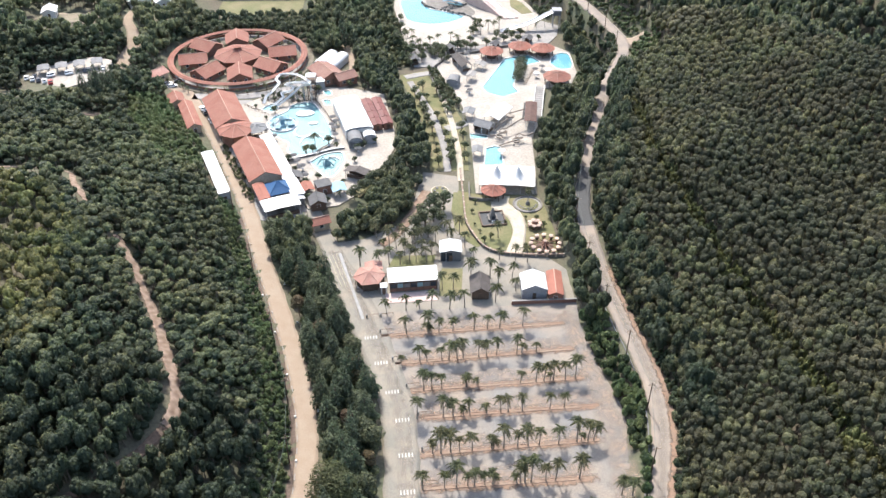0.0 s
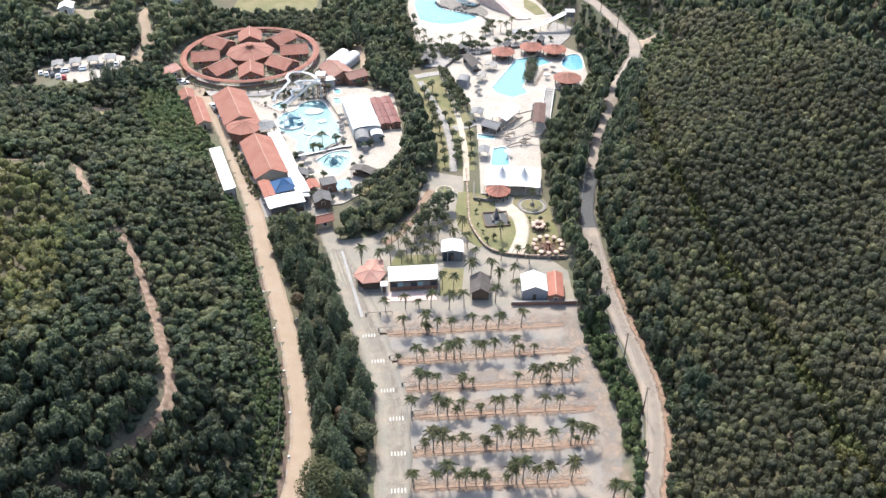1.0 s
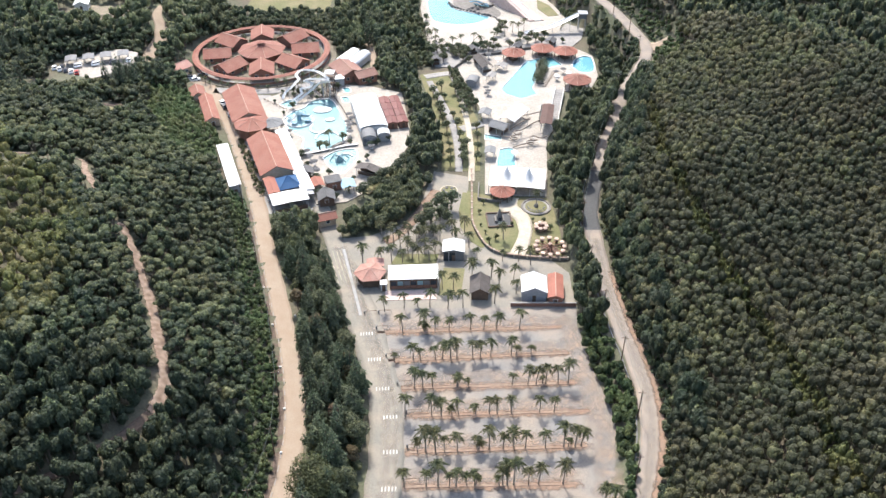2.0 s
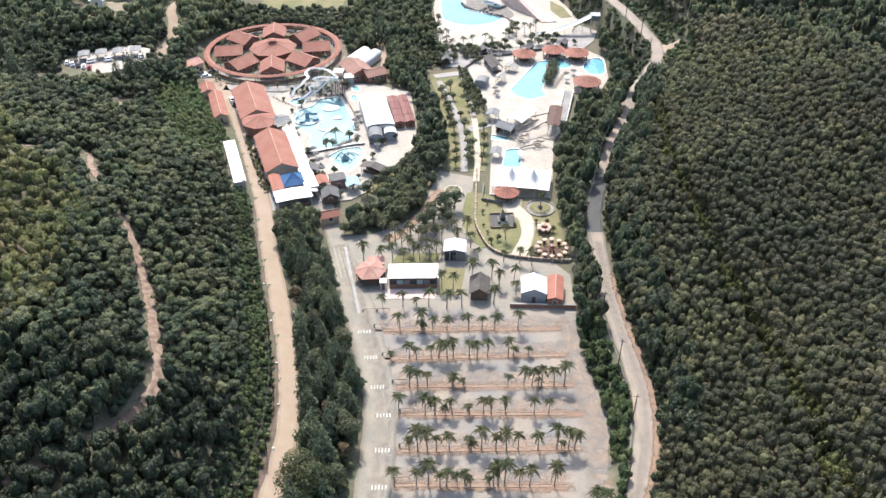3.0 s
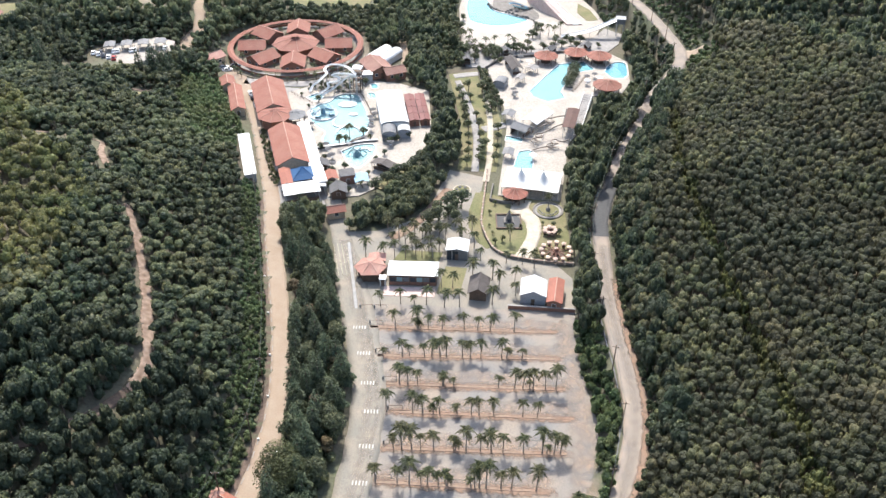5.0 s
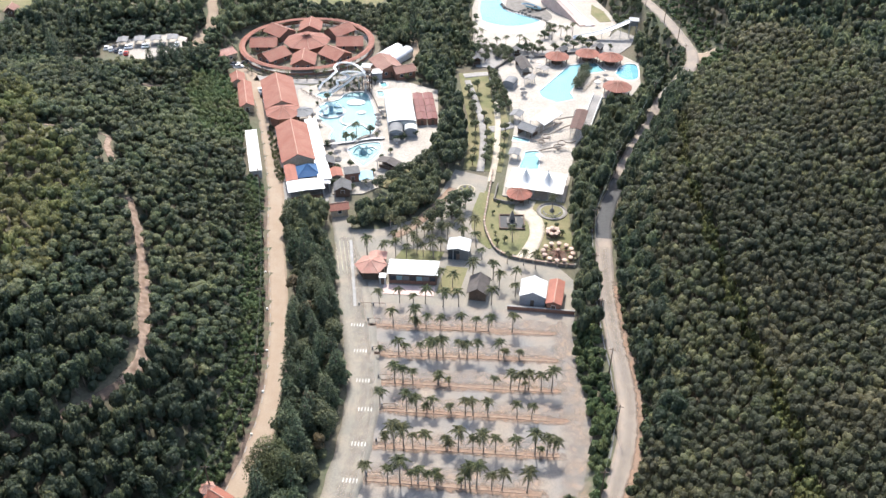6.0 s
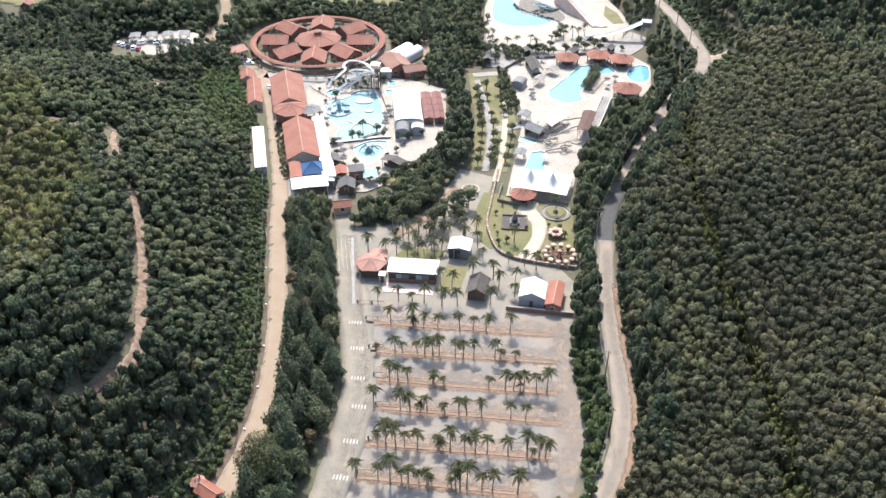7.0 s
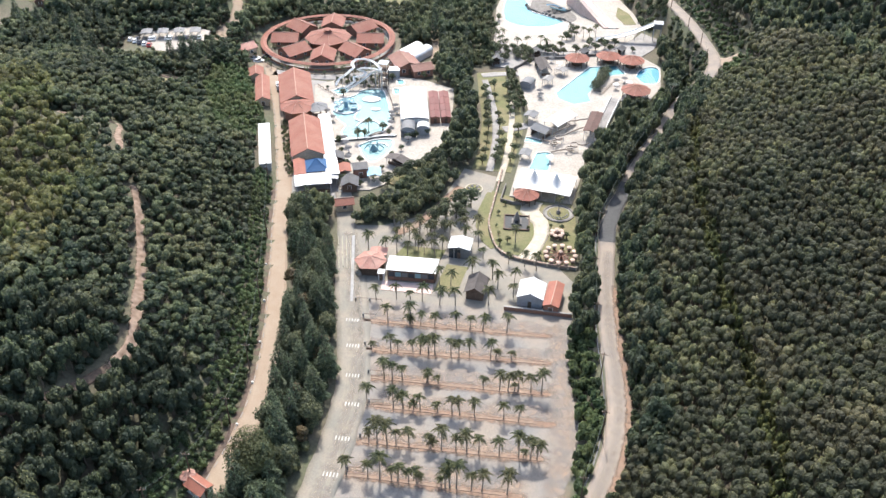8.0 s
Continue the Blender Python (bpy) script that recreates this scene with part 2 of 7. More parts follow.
    "rock": surface("grey_rock", (0.19, 0.172, 0.152), 0.95, 0.35, 2.0, 0.5, 0.05),
    "pink_disc": surface("pale_pink_canvas", (0.44, 0.315, 0.25), 0.7, 0.2, 2.0, 0.6, own=0.2),
    "broadleaf": foliage("broadleaf", (0.060, 0.078, 0.049), (0.218, 0.234, 0.120), 0.5),
    "plantation": foliage("plantation_leaves", (0.078, 0.082, 0.050), (0.222, 0.220, 0.112), 0.5, 3.8),
    "conifer": foliage("conifer_needles", (0.048, 0.066, 0.044), (0.148, 0.174, 0.092), 0.4),
    "palm_leaf": foliage("palm_leaves", (0.034, 0.046, 0.020), (0.215, 0.205, 0.070), 0.35, 5.0),
    "shrub": foliage("shrub_leaves", (0.062, 0.078, 0.036), (0.170, 0.175, 0.070)),
}


def ragged(m, scale, low, high, edged=False):
    """Wears a thin layer of dirt away in patches, so that the ground below shows through."""
    nt = m.node_tree
    bsdf, out = nt.nodes["Principled BSDF"], nt.nodes["Material Output"]
    geo, worn, ramp = nt.nodes.new("ShaderNodeNewGeometry"), nt.nodes.new("ShaderNodeTexNoise"), nt.nodes.new("ShaderNodeMapRange")
    worn.inputs["Scale"].default_value, worn.inputs["Detail"].default_value = scale, 6
    ramp.inputs["From Min"].default_value, ramp.inputs["From Max"].default_value = low, high
    clear, both = nt.nodes.new("ShaderNodeBsdfTransparent"), nt.nodes.new("ShaderNodeMixShader")
    nt.links.new(geo.outputs["Position"], worn.inputs["Vector"])
    amount = worn.outputs["Fac"]
    if edged:
        rim, thin = nt.nodes.new("ShaderNodeAttribute"), nt.nodes.new("ShaderNodeMath")
        rim.attribute_name = "cover"
        thin.operation = "MULTIPLY_ADD"
        thin.inputs[1].default_value = 0.5
        nt.links.new(rim.outputs["Fac"], thin.inputs[0])
        nt.links.new(amount, thin.inputs[2])
        amount = thin.outputs[0]
    nt.links.new(amount, ramp.inputs["Value"])
    nt.links.new(ramp.outputs["Result"], both.inputs[0])
    nt.links.new(clear.outputs[0], both.inputs[1])
    nt.links.new(bsdf.outputs[0], both.inputs[2])
    nt.links.new(both.outputs[0], out.inputs["Surface"])


ragged(MAT["sand_band"], 0.35, 0.55, 1.35, True)
ragged(MAT["thin_dirt"], 0.8, 0.5, 1.0, True)
ragged(MAT["trail"], 0.9, 0.42, 0.62, True)
ragged(MAT["worn_track"], 0.5, 0.62, 1.7, True)
ragged(MAT["cream_line"], 2.0, 0.30, 0.50)


# ---------------------------------------------------------------- mesh helpers
class Shape:
    """Collects faces of one mesh."""

    def __init__(self):
        self.v, self.f = [], []

    def face(self, *pts):
        k = len(self.v)
        self.v += [tuple(p) for p in pts]
        self.f.append(tuple(range(k, k + len(pts))))
        return self

    def loft(self, rings, closed=True, caps=True):
        k, n = len(self.v), len(rings[0])
        for r in rings:
            self.v += [tuple(p) for p in r]
        for i in range(len(rings) - 1):
            for j in range(n if closed else n - 1):
                a, b = k + i * n + j, k + i * n + (j + 1) % n
                self.f.append((a, b, b + n, a + n))
        if caps and closed:
            self.f.append(tuple(range(k + n - 1, k - 1, -1)))
            e = k + (len(rings) - 1) * n
            self.f.append(tuple(range(e, e + n)))
        return self

    def prism(self, pts, z0, z1):
        return self.loft([[(x, y, z0) for x, y in pts], [(x, y, z1) for x, y in pts]])

    def box(self, x0, x1, y0, y1, z0, z1):
        return self.prism([(x0, y0), (x1, y0), (x1, y1), (x0, y1)], z0, z1)

    def cone(self, x, y, z0, z1, r0, r1, n=8, turn=0.0):
        ring = [(math.cos(turn + i * math.tau / n), math.sin(turn + i * math.tau / n)) for i in range(n)]
        return self.loft([[(x + c * r0, y + s * r0, z0) for c, s in ring], [(x + c * r1, y + s * r1, z1) for c, s in ring]])

    def tube(self, pts, r, n=6):
        pts = [Vector(p) for p in pts]
        rings = []
        for i, p in enumerate(pts):
            d = (pts[min(i + 1, len(pts) - 1)] - pts[max(i - 1, 0)]).normalized()
            a = d.orthogonal().normalized() if abs(d.z) > 0.95 else d.cross(Vector((0, 0, 1))).normalized()
            b = a.cross(d)
            rings.append([p + (a * math.cos(k * math.tau / n) + b * math.sin(k * math.tau / n)) * r for k in range(n)])
        return self.loft(rings)

    def mesh(self, name, material, smooth=False):
        me = bpy.data.meshes.new(name)
        me.from_pydata(self.v, [], self.f)
        bm = bmesh.new()
        bm.from_mesh(me)
        bmesh.ops.remove_doubles(bm, verts=bm.verts, dist=0.0005)
        bmesh.ops.recalc_face_normals(bm, faces=bm.faces)
        bm.to_mesh(me)
        bm.free()
        if smooth:
            me.polygons.foreach_set("use_smooth", [True] * len(me.polygons))
        me.materials.append(material)
        return me


def part(name, shape, material, parent, label="", smooth=False):
    me = shape if isinstance(shape, bpy.types.Mesh) else shape.mesh(name, MAT[material], smooth)
    ob = new(name, me)
    ob.parent = parent
    return tagged(ob, label)


def thing(name, x, y, z, turn, label, category, group="", kind=""):
    ob = new(name)
    ob.empty_display_size = 0.5
    ob.matrix_basis = pose(x, y, z, 0, 0, turn)
    return tagged(ob, label, category, group, kind)


def setting(name, shape, material, label, category, smooth=False):
    return tagged(new(name, shape.mesh(name, MAT[material], smooth)), label, category, "", "structure")


def ease(a, b, x):
    s = np.clip((np.asarray(x, float) - a) / (b - a), 0, 1)
    return s * s * (3 - 2 * s)


def spline(pts, step=3.0):
    """A smooth line through the control points, each a tuple of numbers."""
    p = [np.array(q, float) for q in pts]
    p = [2 * p[0] - p[1]] + p + [2 * p[-1] - p[-2]]
    out = []
    for i in range(1, len(p) - 2):
        n = max(2, int(np.linalg.norm(p[i + 1][:2] - p[i][:2]) / step))
        for k in range(n):
            u = k / n
            out.append(0.5 * (2 * p[i] + (p[i + 1] - p[i - 1]) * u + (2 * p[i - 1] - 5 * p[i] + 4 * p[i + 1] - p[i + 2]) * u * u
                              + (3 * p[i] - p[i - 1] - 3 * p[i + 1] + p[i + 2]) * u ** 3))
    out.append(p[-2])
    return np.array(out)


def inside(poly, x, y):
    """Whether the points lie in the polygon."""
    x, y = np.asarray(x, float), np.asarray(y, float)
    hit = np.zeros(x.shape, bool)
    for (x0, y0), (x1, y1) in zip(poly, poly[1:] + poly[:1]):
        cross = (y0 > y) != (y1 > y)
        hit ^= cross & (x < (x1 - x0) * (y - y0) / ((y1 - y0) or 1e-9) + x0)
    return hit


def off_line(line, x, y):
    """Distance of the points from a line of points."""
    d = np.full(np.shape(x), 1e9)
    for a, b in zip(line[:-1, :2], line[1:, :2]):
        ab = b - a
        u = np.clip(((x - a[0]) * ab[0] + (y - a[1]) * ab[1]) / max(ab @ ab, 1e-9), 0, 1)
        d = np.minimum(d, np.hypot(x - a[0] - u * ab[0], y - a[1] - u * ab[1]))
    return d


# ---------------------------------------------------------------- the lie of the land
LEFT_ROAD = [(-30.5, 86), (-30.6, 100), (-30, 112.6), (-31, 127), (-33.4, 139), (-37.1, 152), (-42, 166), (-48, 182), (-54.8, 199.6), (-62, 220.5),
             (-72, 244), (-84, 270.6), (-92.5, 287), (-101, 302), (-106, 311)]
RIGHT_ROAD = [(40, 84), (44.4, 104), (48.4, 119.2), (49.7, 125), (50.6, 131), (51, 137), (51, 143.4), (50.3, 150), (49.2, 156.8), (47.7, 164), (46, 175.2), (44.5, 187.6),
              (43.5, 203.3), (43.1, 213), (44.5, 224), (47.3, 238), (51, 254), (55.5, 268), (62, 294), (69.3, 310), (74.2, 325), (75, 335), (72.8, 345), (69.2, 357), (63, 375), (55, 395), (45, 420), (33, 450)]
left_line, right_line = spline(LEFT_ROAD), spline(RIGHT_ROAD)
LY, LX = left_line[:, 1], left_line[:, 0]
RY, RX = right_line[:, 1], right_line[:, 0]


def land(x, y):
    """Height of the ground: a flat valley floor between two wooded hillsides."""
    x, y = np.asarray(x, float), np.asarray(y, float)
    left = np.maximum(0, np.interp(y, LY, LX) - 5.0 - x)
    right = np.maximum(0, x - np.interp(y, RY, RX) - 5.0)
    hill_l = (27 * (1 - np.exp(-left / 28)) + 0.05 * left) * (1 - 0.68 * ease(195, 290, y))
    rise = 3.0 + 8.2 * np.clip((y - 150) / 185, 0, 1.2)
    road_x = np.interp(y, RY, RX)
    base_r = rise * ease(-7.2, -3.4, x - road_x)
    hill_r = base_r + 31 * (1 - np.exp(-right / 36)) + 0.06 * right
    bumps = np.array([noise.noise((a * 0.025, b * 0.025, 0.3)) for a, b in zip(x.ravel(), y.ravel())]).reshape(x.shape)
    folds = np.array([noise.noise((a * 0.022 + b * 0.006, b * 0.009, 4.7)) for a, b in zip(x.ravel(), y.ravel())]).reshape(x.shape)
    behind = (x - 84) * 0.894 + (y - 337) * 0.447
    dip = -9.0 * ease(0, 18, behind) * (1 - ease(18, 80, behind)) * ease(5, 30, right)
    return hill_l + hill_r + dip + folds * ease(12, 50, right) * 9.0 + bumps * (ease(5, 40, left) + ease(5, 40, right)) * 5.0


gx = np.concatenate([[-3000, -1600, -900, -500, -340], np.arange(-260, 28, 4.0), np.arange(28, 84, 2.0), np.arange(84, 281, 4.0), [360, 520, 900, 1600, 3000]])
gy = np.concatenate([[-3000, -1500, -600, -200, 0, 40], np.arange(64, 561, 4.0), [640, 800, 1200, 2000, 3500]])
GX, GY = np.meshgrid(gx, gy)
GZ = land(GX, GY)


def ground(x, y):
    """Height of the ground sheet itself at a point."""
    i = np.clip(np.searchsorted(gx, x) - 1, 0, len(gx) - 2)
    j = np.clip(np.searchsorted(gy, y) - 1, 0, len(gy) - 2)
    u, v = (x - gx[i]) / (gx[i + 1] - gx[i]), (y - gy[j]) / (gy[j + 1] - gy[j])
    return (GZ[j, i] * (1 - u) + GZ[j, i + 1] * u) * (1 - v) + (GZ[j + 1, i] * (1 - u) + GZ[j + 1, i + 1] * u) * v


sheet = bpy.data.meshes.new("ground")
nx, ny = len(gx), len(gy)
sheet.from_pydata(np.stack([GX.ravel(), GY.ravel(), GZ.ravel()], 1).tolist(), [],
                  [(j * nx + i, j * nx + i + 1, (j + 1) * nx + i + 1, (j + 1) * nx + i) for j in range(ny - 1) for i in range(nx - 1)])
sheet.materials.append(MAT["soil"])
sheet.polygons.foreach_set("use_smooth", [True] * len(sheet.polygons))
tagged(new("ground", sheet), "brown leaf-strewn soil of a wooded valley", "ground", "", "structure")


def ribbon(name, line, width, lift, material, label, category):
    """A road or path laid along a line on the ground; width may be a number or one for each control point."""
    pts = spline(line, 2.5)
    wid = np.full(len(pts), width) if np.isscalar(width) else np.interp(np.linspace(0, 1, len(pts)), np.linspace(0, 1, len(width)), width)
    s = Shape()
    rings = []
    for i, p in enumerate(pts):
        d = pts[min(i + 1, len(pts) - 1)] - pts[max(i - 1, 0)]
        n = np.array([-d[1], d[0]]) / max(np.hypot(*d[:2]), 1e-6)
        row = []
        for k in range(6):
            e = (k / 5 - 0.5) * wid[i] * (1 + 0.05 * math.sin(i * 1.7 + k))
            q = p[:2] + n * e
            row.append((q[0], q[1], float(ground(q[0], q[1])) + lift))
        skirt = 0.5
        row = [(row[0][0], row[0][1], row[0][2] - skirt)] + row + [(row[-1][0], row[-1][1], row[-1][2] - skirt)]
        rings.append(row)
    s.loft(rings, closed=False)
    ob = setting(name, s, material, label, category, True)
    cover = np.tile([0, 0, 0.55, 1, 1, 0.55, 0, 0], (len(rings), 1)).astype(np.float32)
    cover[[0, -1]] = 0
    ob.data.attributes.new("cover", "FLOAT", "POINT").data.foreach_set("value", cover.ravel())
    return ob


def slab(name, pts, z, material, label, category, thick=0.4):
    """A flat paved or planted area with an edge."""
    return setting(name, Shape().prism(pts, z - thick, z), material, label, category)


# ---------------------------------------------------------------- roads and paved areas
from mathutils.geometry import tessellate_polygon

CLEAR, LINES = [], []          # where no tree stands


def keep_clear(poly):
    CLEAR.append(list(poly))
    return poly


def keep_line(line, gap):
    LINES.append((spline(line), gap))
    return line


ribbon("road_west", keep_line(LEFT_ROAD, 4.0), 5.2, 0.10, "sand_road", "pale sandy road beside the wooded slope", "road")
ribbon("road_east", keep_line(RIGHT_ROAD, 3.4), 4.8, 0.28, "road_east", "worn dusty asphalt road along the plantation", "road")
ribbon("road_shoulder_east", [(x + 2.6, y) for x, y in RIGHT_ROAD[:12]], 2.4, 0.31, "thin_dirt", "reddish earth washed over the road shoulder of the road", "road shoulder")
ribbon("bank_west", [(x - 3.1, y) for x, y in LEFT_ROAD[1:10]], 1.5, 0.06, "bare_and_shaded_earth", "bare reddish earth bank beside the road", "earth bank")
ribbon("road_spur", keep_line([(75.5, 332), (80, 333.6), (84, 334)], 3), [9, 5, 2], 0.24, "sand_road", "sandy turning at the road bend", "road")
ribbon("road_dark_stretch", [(43.4, 206), (43.1, 213), (44.5, 224), (47.3, 238)], 4.7, 0.33, "dark_asphalt", "patch of darker newer asphalt", "road")
TRAIL = [(-62.6, 105), (-57.4, 116), (-56.9, 123.5), (-59, 129.5), (-62.5, 137), (-68, 148.5), (-73, 157), (-77.5, 165), (-85, 176), (-95, 188), (-104.7, 200.5), (-110, 209.5), (-118, 206.5), (-126, 203)]
ribbon("forest_trail", keep_line(TRAIL[1:9], 1.8), [2.6, 2.8, 2.4, 3.0, 2.2, 2.8, 1.8, 2.4, 1.8, 2.2], 0.14, "trail", "reddish eroded dirt trail through the wood", "trail")
ribbon("forest_trail_high", keep_line(TRAIL[9:], 2.2), [1.0, 2.2, 1.7, 0.9, 1.6], 0.14, "trail", "pale bare track on the hillside", "trail")
# the trees' shade on this track is put into its darker earth colour
ribbon("forest_trail_low", keep_line([(-57.4, 116), (-60, 109), (-62.6, 105), (-67.5, 98), (-75, 91), (-84, 86)], 1.5), 1.9, 0.16, "bare_and_shaded_earth", "dirt track in the wood, tree shade put into its dark colour", "trail")
NORTH_LANE = [(-106, 308), (-117, 315), (-129, 317), (-134, 324), (-134.5, 333), (-134, 341), (-137, 351), (-141, 359), (-143.5, 370), (-146, 390), (-156, 420)]
ribbon("lane_north", keep_line(NORTH_LANE, 3.2), [5, 5, 5, 6, 5.5, 4.5, 2.6, 2.6, 2.6, 2.6, 2.6], 0.12, "sand_road", "sandy lane leading off among trees", "road")
ribbon("ring_lane", keep_line([(-100, 303), (-90, 303), (-76, 304), (-62, 311), (-52, 324), (-50, 340)], 3), 5.0, 0.10, "concrete", "grey lane round the hotel", "road")

AISLE = [(-8.3, 90), (-8.5, 104), (-8.8, 114), (-9.3, 124.6), (-11.5, 140), (-15.8, 154), (-20.2, 166), (-25.5, 180), (-30, 192), (-34, 202), (-38.5, 213), (-42, 222)]
ribbon("road_entrance", keep_line(AISLE, 5.5), [8, 8, 8, 8, 8.2, 8.5, 9, 9.5, 8, 6, 5.5, 5], 0.14, "asphalt", "light worn asphalt entrance drive", "road")
for off, wd in ((0.4, 4.6), (2.2, 2.4)):
    ribbon("wheel_track", [(x + off, y) for x, y in AISLE[:10]], wd, 0.165, "worn_track", "paler worn wheel track on the drive", "wheel track")
ribbon("wheel_track", [(x + 0.3, y) for x, y in RIGHT_ROAD[:13]], 3.4, 0.32, "worn_track", "paler worn middle of the asphalt road", "wheel track")
LOT = keep_clear([(-8, 90), (39, 90), (43.5, 112), (43.8, 126), (43, 139), (39.5, 153), (36.8, 169), (37.2, 177), (-24, 172), (-17, 152), (-10, 138)])
slab("car_park", LOT, 0.08, "gravel", "empty car park of grey and sandy gravel", "car park")
FORE = keep_clear([(-26, 171.5), (37, 176.9), (36, 192), (30, 199), (13, 202), (8, 208), (5, 218), (5.2, 243), (-7, 246), (-9, 232), (-10, 222), (-14, 214), (-24, 206.5), (-36, 204)])
slab("forecourt", FORE, 0.06, "asphalt", "grey paved forecourt with palms", "pavement")
slab("hall_terrace", [(-15.5, 176.2), (-1.5, 177.6), (-1.8, 181.8), (-16.2, 180.2)], 0.2, "pink_slide", "pale pink paved terrace", "pavement")
LAWN = keep_clear([(4.8, 234), (6.6, 222), (7.4, 216), (10, 207.5), (13.4, 201.5), (35, 199.5), (34.5, 212), (32.7, 226), (31, 231.5), (12, 231.5)])
slab("lawn_garden", LAWN, 0.16, "grass", "dry mown garden lawn", "lawn")
slab("verge_lawn", [(3.4, 233), (2.6, 222), (3.6, 213), (7.0, 205.6), (10.4, 202.4), (11.6, 203.4), (8.6, 208.8), (6.8, 215.6), (6.2, 225), (5.6, 233)], 0.13, "grass", "narrow grass verge outside the garden wall", "lawn")
slab("palm_bed", keep_clear([(-16, 192.5), (-2.8, 193.4), (-2.2, 198.5), (-14.5, 198)]), 0.14, "grass", "planted bed with palms", "lawn")
slab("lawn_kiosk", [(-1.2, 179.4), (5.2, 180), (5.8, 192), (-0.4, 192)], 0.12, "grass", "small lawn beside the hall", "lawn")
WALKS = keep_clear([(-4.5, 246.5), (8.8, 247), (8.5, 262), (8, 280), (3.5, 298), (-2, 320), (-5, 329), (-18.5, 323), (-14, 305), (-8.5, 284), (-5, 262)])
slab("lawn_walks", WALKS, 0.12, "grass", "dry lawn with young trees between paths", "lawn")
ribbon("path_palm_walk", [(1.5, 246), (0.8, 258), (-1, 272), (-4.5, 288), (-9.5, 304), (-14, 317)], 2.6, 0.24, "concrete", "pale concrete footpath", "path")
ribbon("path_fence_walk", [(6, 240), (5.6, 256), (4, 274), (2.8, 284), (0, 300), (-4.5, 322)], 2.2, 0.26, "cream", "pale stone footpath", "path")
ribbon("path_cross", [(-16, 321), (-8, 324.5), (2, 327)], 4.0, 0.22, "concrete", "pale concrete crossing path", "path")
ribbon("path_link", [(1, 276.5), (6, 279.5), (9, 282)], 4.5, 0.25, "concrete", "pale paved link", "path")
ribbon("garden_path", [(21, 199), (23, 206), (23.8, 214), (22.5, 220), (18.5, 225), (19, 231)], [5, 4.2, 4.2, 5, 6, 6], 0.28, "cream", "cream paved curving garden path", "path")
ribbon("belt_lane", keep_line([(-19, 203.5), (-15, 208), (-11.5, 216), (-8, 226), (-5.5, 234)], 2.5), 3.2, 0.14, "earth", "bare earth lane along the tree belt", "path")


def pool(poly, z, floor, label, group="swimming pools", straight=False):
    """A pool sunk in the deck: basin, coping and water."""
    pts = list(poly) if straight else [tuple(p) for p in spline(poly + poly[:1], 1.2)[:-1]]
    cx, cy = sum(p[0] for p in pts) / len(pts), sum(p[1] for p in pts) / len(pts)
    th = thing("swimming_pool", cx, cy, z - 0.29, 0, label, "swimming pool", group)
    loc = [(x - cx, y - cy) for x, y in pts]
    basin = Shape()
    basin.f = [tuple(t) for t in tessellate_polygon([[Vector((x, y, 0)) for x, y in loc]])]
    basin.v = [(x, y, 0.03) for x, y in loc]
    part("basin", basin, floor, th, "pale blue tiled basin")
    n = len(loc)
    rim = Shape()
    inner, outer = [], []
    for i, (x, y) in enumerate(loc):
        ax, ay = loc[i - 1]
        bx, by = loc[(i + 1) % n]
        d = math.hypot(bx - ax, by - ay) or 1
        nx_, ny_ = (by - ay) / d, -(bx - ax) / d
        inner.append((x, y))
        outer.append((x + nx_ * 0.4, y + ny_ * 0.4))
    area = sum(loc[i - 1][0] * loc[i][1] - loc[i][0] * loc[i - 1][1] for i in range(n))
    if area < 0:
        outer = [(2 * a - c, 2 * b - d) for (a, b), (c, d) in zip(inner, outer)]
    rim.loft([[(x, y, 0.03) for x, y in inner], [(x, y, 0.36) for x, y in inner], [(x, y, 0.36) for x, y in outer], [(x, y, 0.27) for x, y in outer]], True, False)
    part("coping", rim, "white_paint", th, "pale stone coping")
    top = Shape()
    top.f = list(basin.f)
    top.v = [(x, y, 0.2) for x, y in loc]
    w = part("water", top, "water", th, "clear still water")
    w.visible_shadow = False
    return pts


def deck(name, outer, holes, z, material, label):
    """A raised paved deck with the pools cut out of it."""
    s = Shape()
    loops = [[Vector((x, y, 0)) for x, y in lp] for lp in [outer] + holes]
    flat = [p for lp in loops for p in lp]
    s.v = [(p.x, p.y, z) for p in flat]
    s.f = [tuple(t) for t in tessellate_polygon(loops)]
    for lp in loops:
        pts = [(p.x, p.y) for p in lp]
        s.loft([[(x, y, z - 0.5) for x, y in pts], [(x, y, z) for x, y in pts]], True, False)
    return setting(name, s, material, label, "pool deck")


EAST = keep_clear([(10.8, 232), (31, 231.8), (31.8, 246), (32.4, 270), (35.5, 279), (38, 310), (52, 314), (56, 326), (55.5, 347), (47, 356), (30, 353), (15, 346), (2, 341), (-3, 331), (2, 312), (7, 296), (9.5, 280), (10.2, 262)])
p1 = pool([(15.8, 311.4), (17.6, 306.6), (23.7, 303.1), (30.0, 307.3), (28.2, 313.0), (30.2, 322.5), (33.0, 331.5), (41.4, 336.6), (37.0, 344.5), (26.4, 339.6)], 0.4, "basin", "large turquoise swimming pool with angular outline", straight=True)
p2 = pool([(45.8, 335), (47.5, 342), (51, 346), (54.6, 344.5), (55, 333), (52.5, 329.5), (48.5, 330)], 0.4, "basin_deep", "round turquoise pool at the deck's edge")
p3 = pool([(9.9, 269.3), (15.9, 269.0), (16.1, 271.4), (9.9, 272.6)], 0.4, "basin_pale", "small shallow children's pool", straight=True)
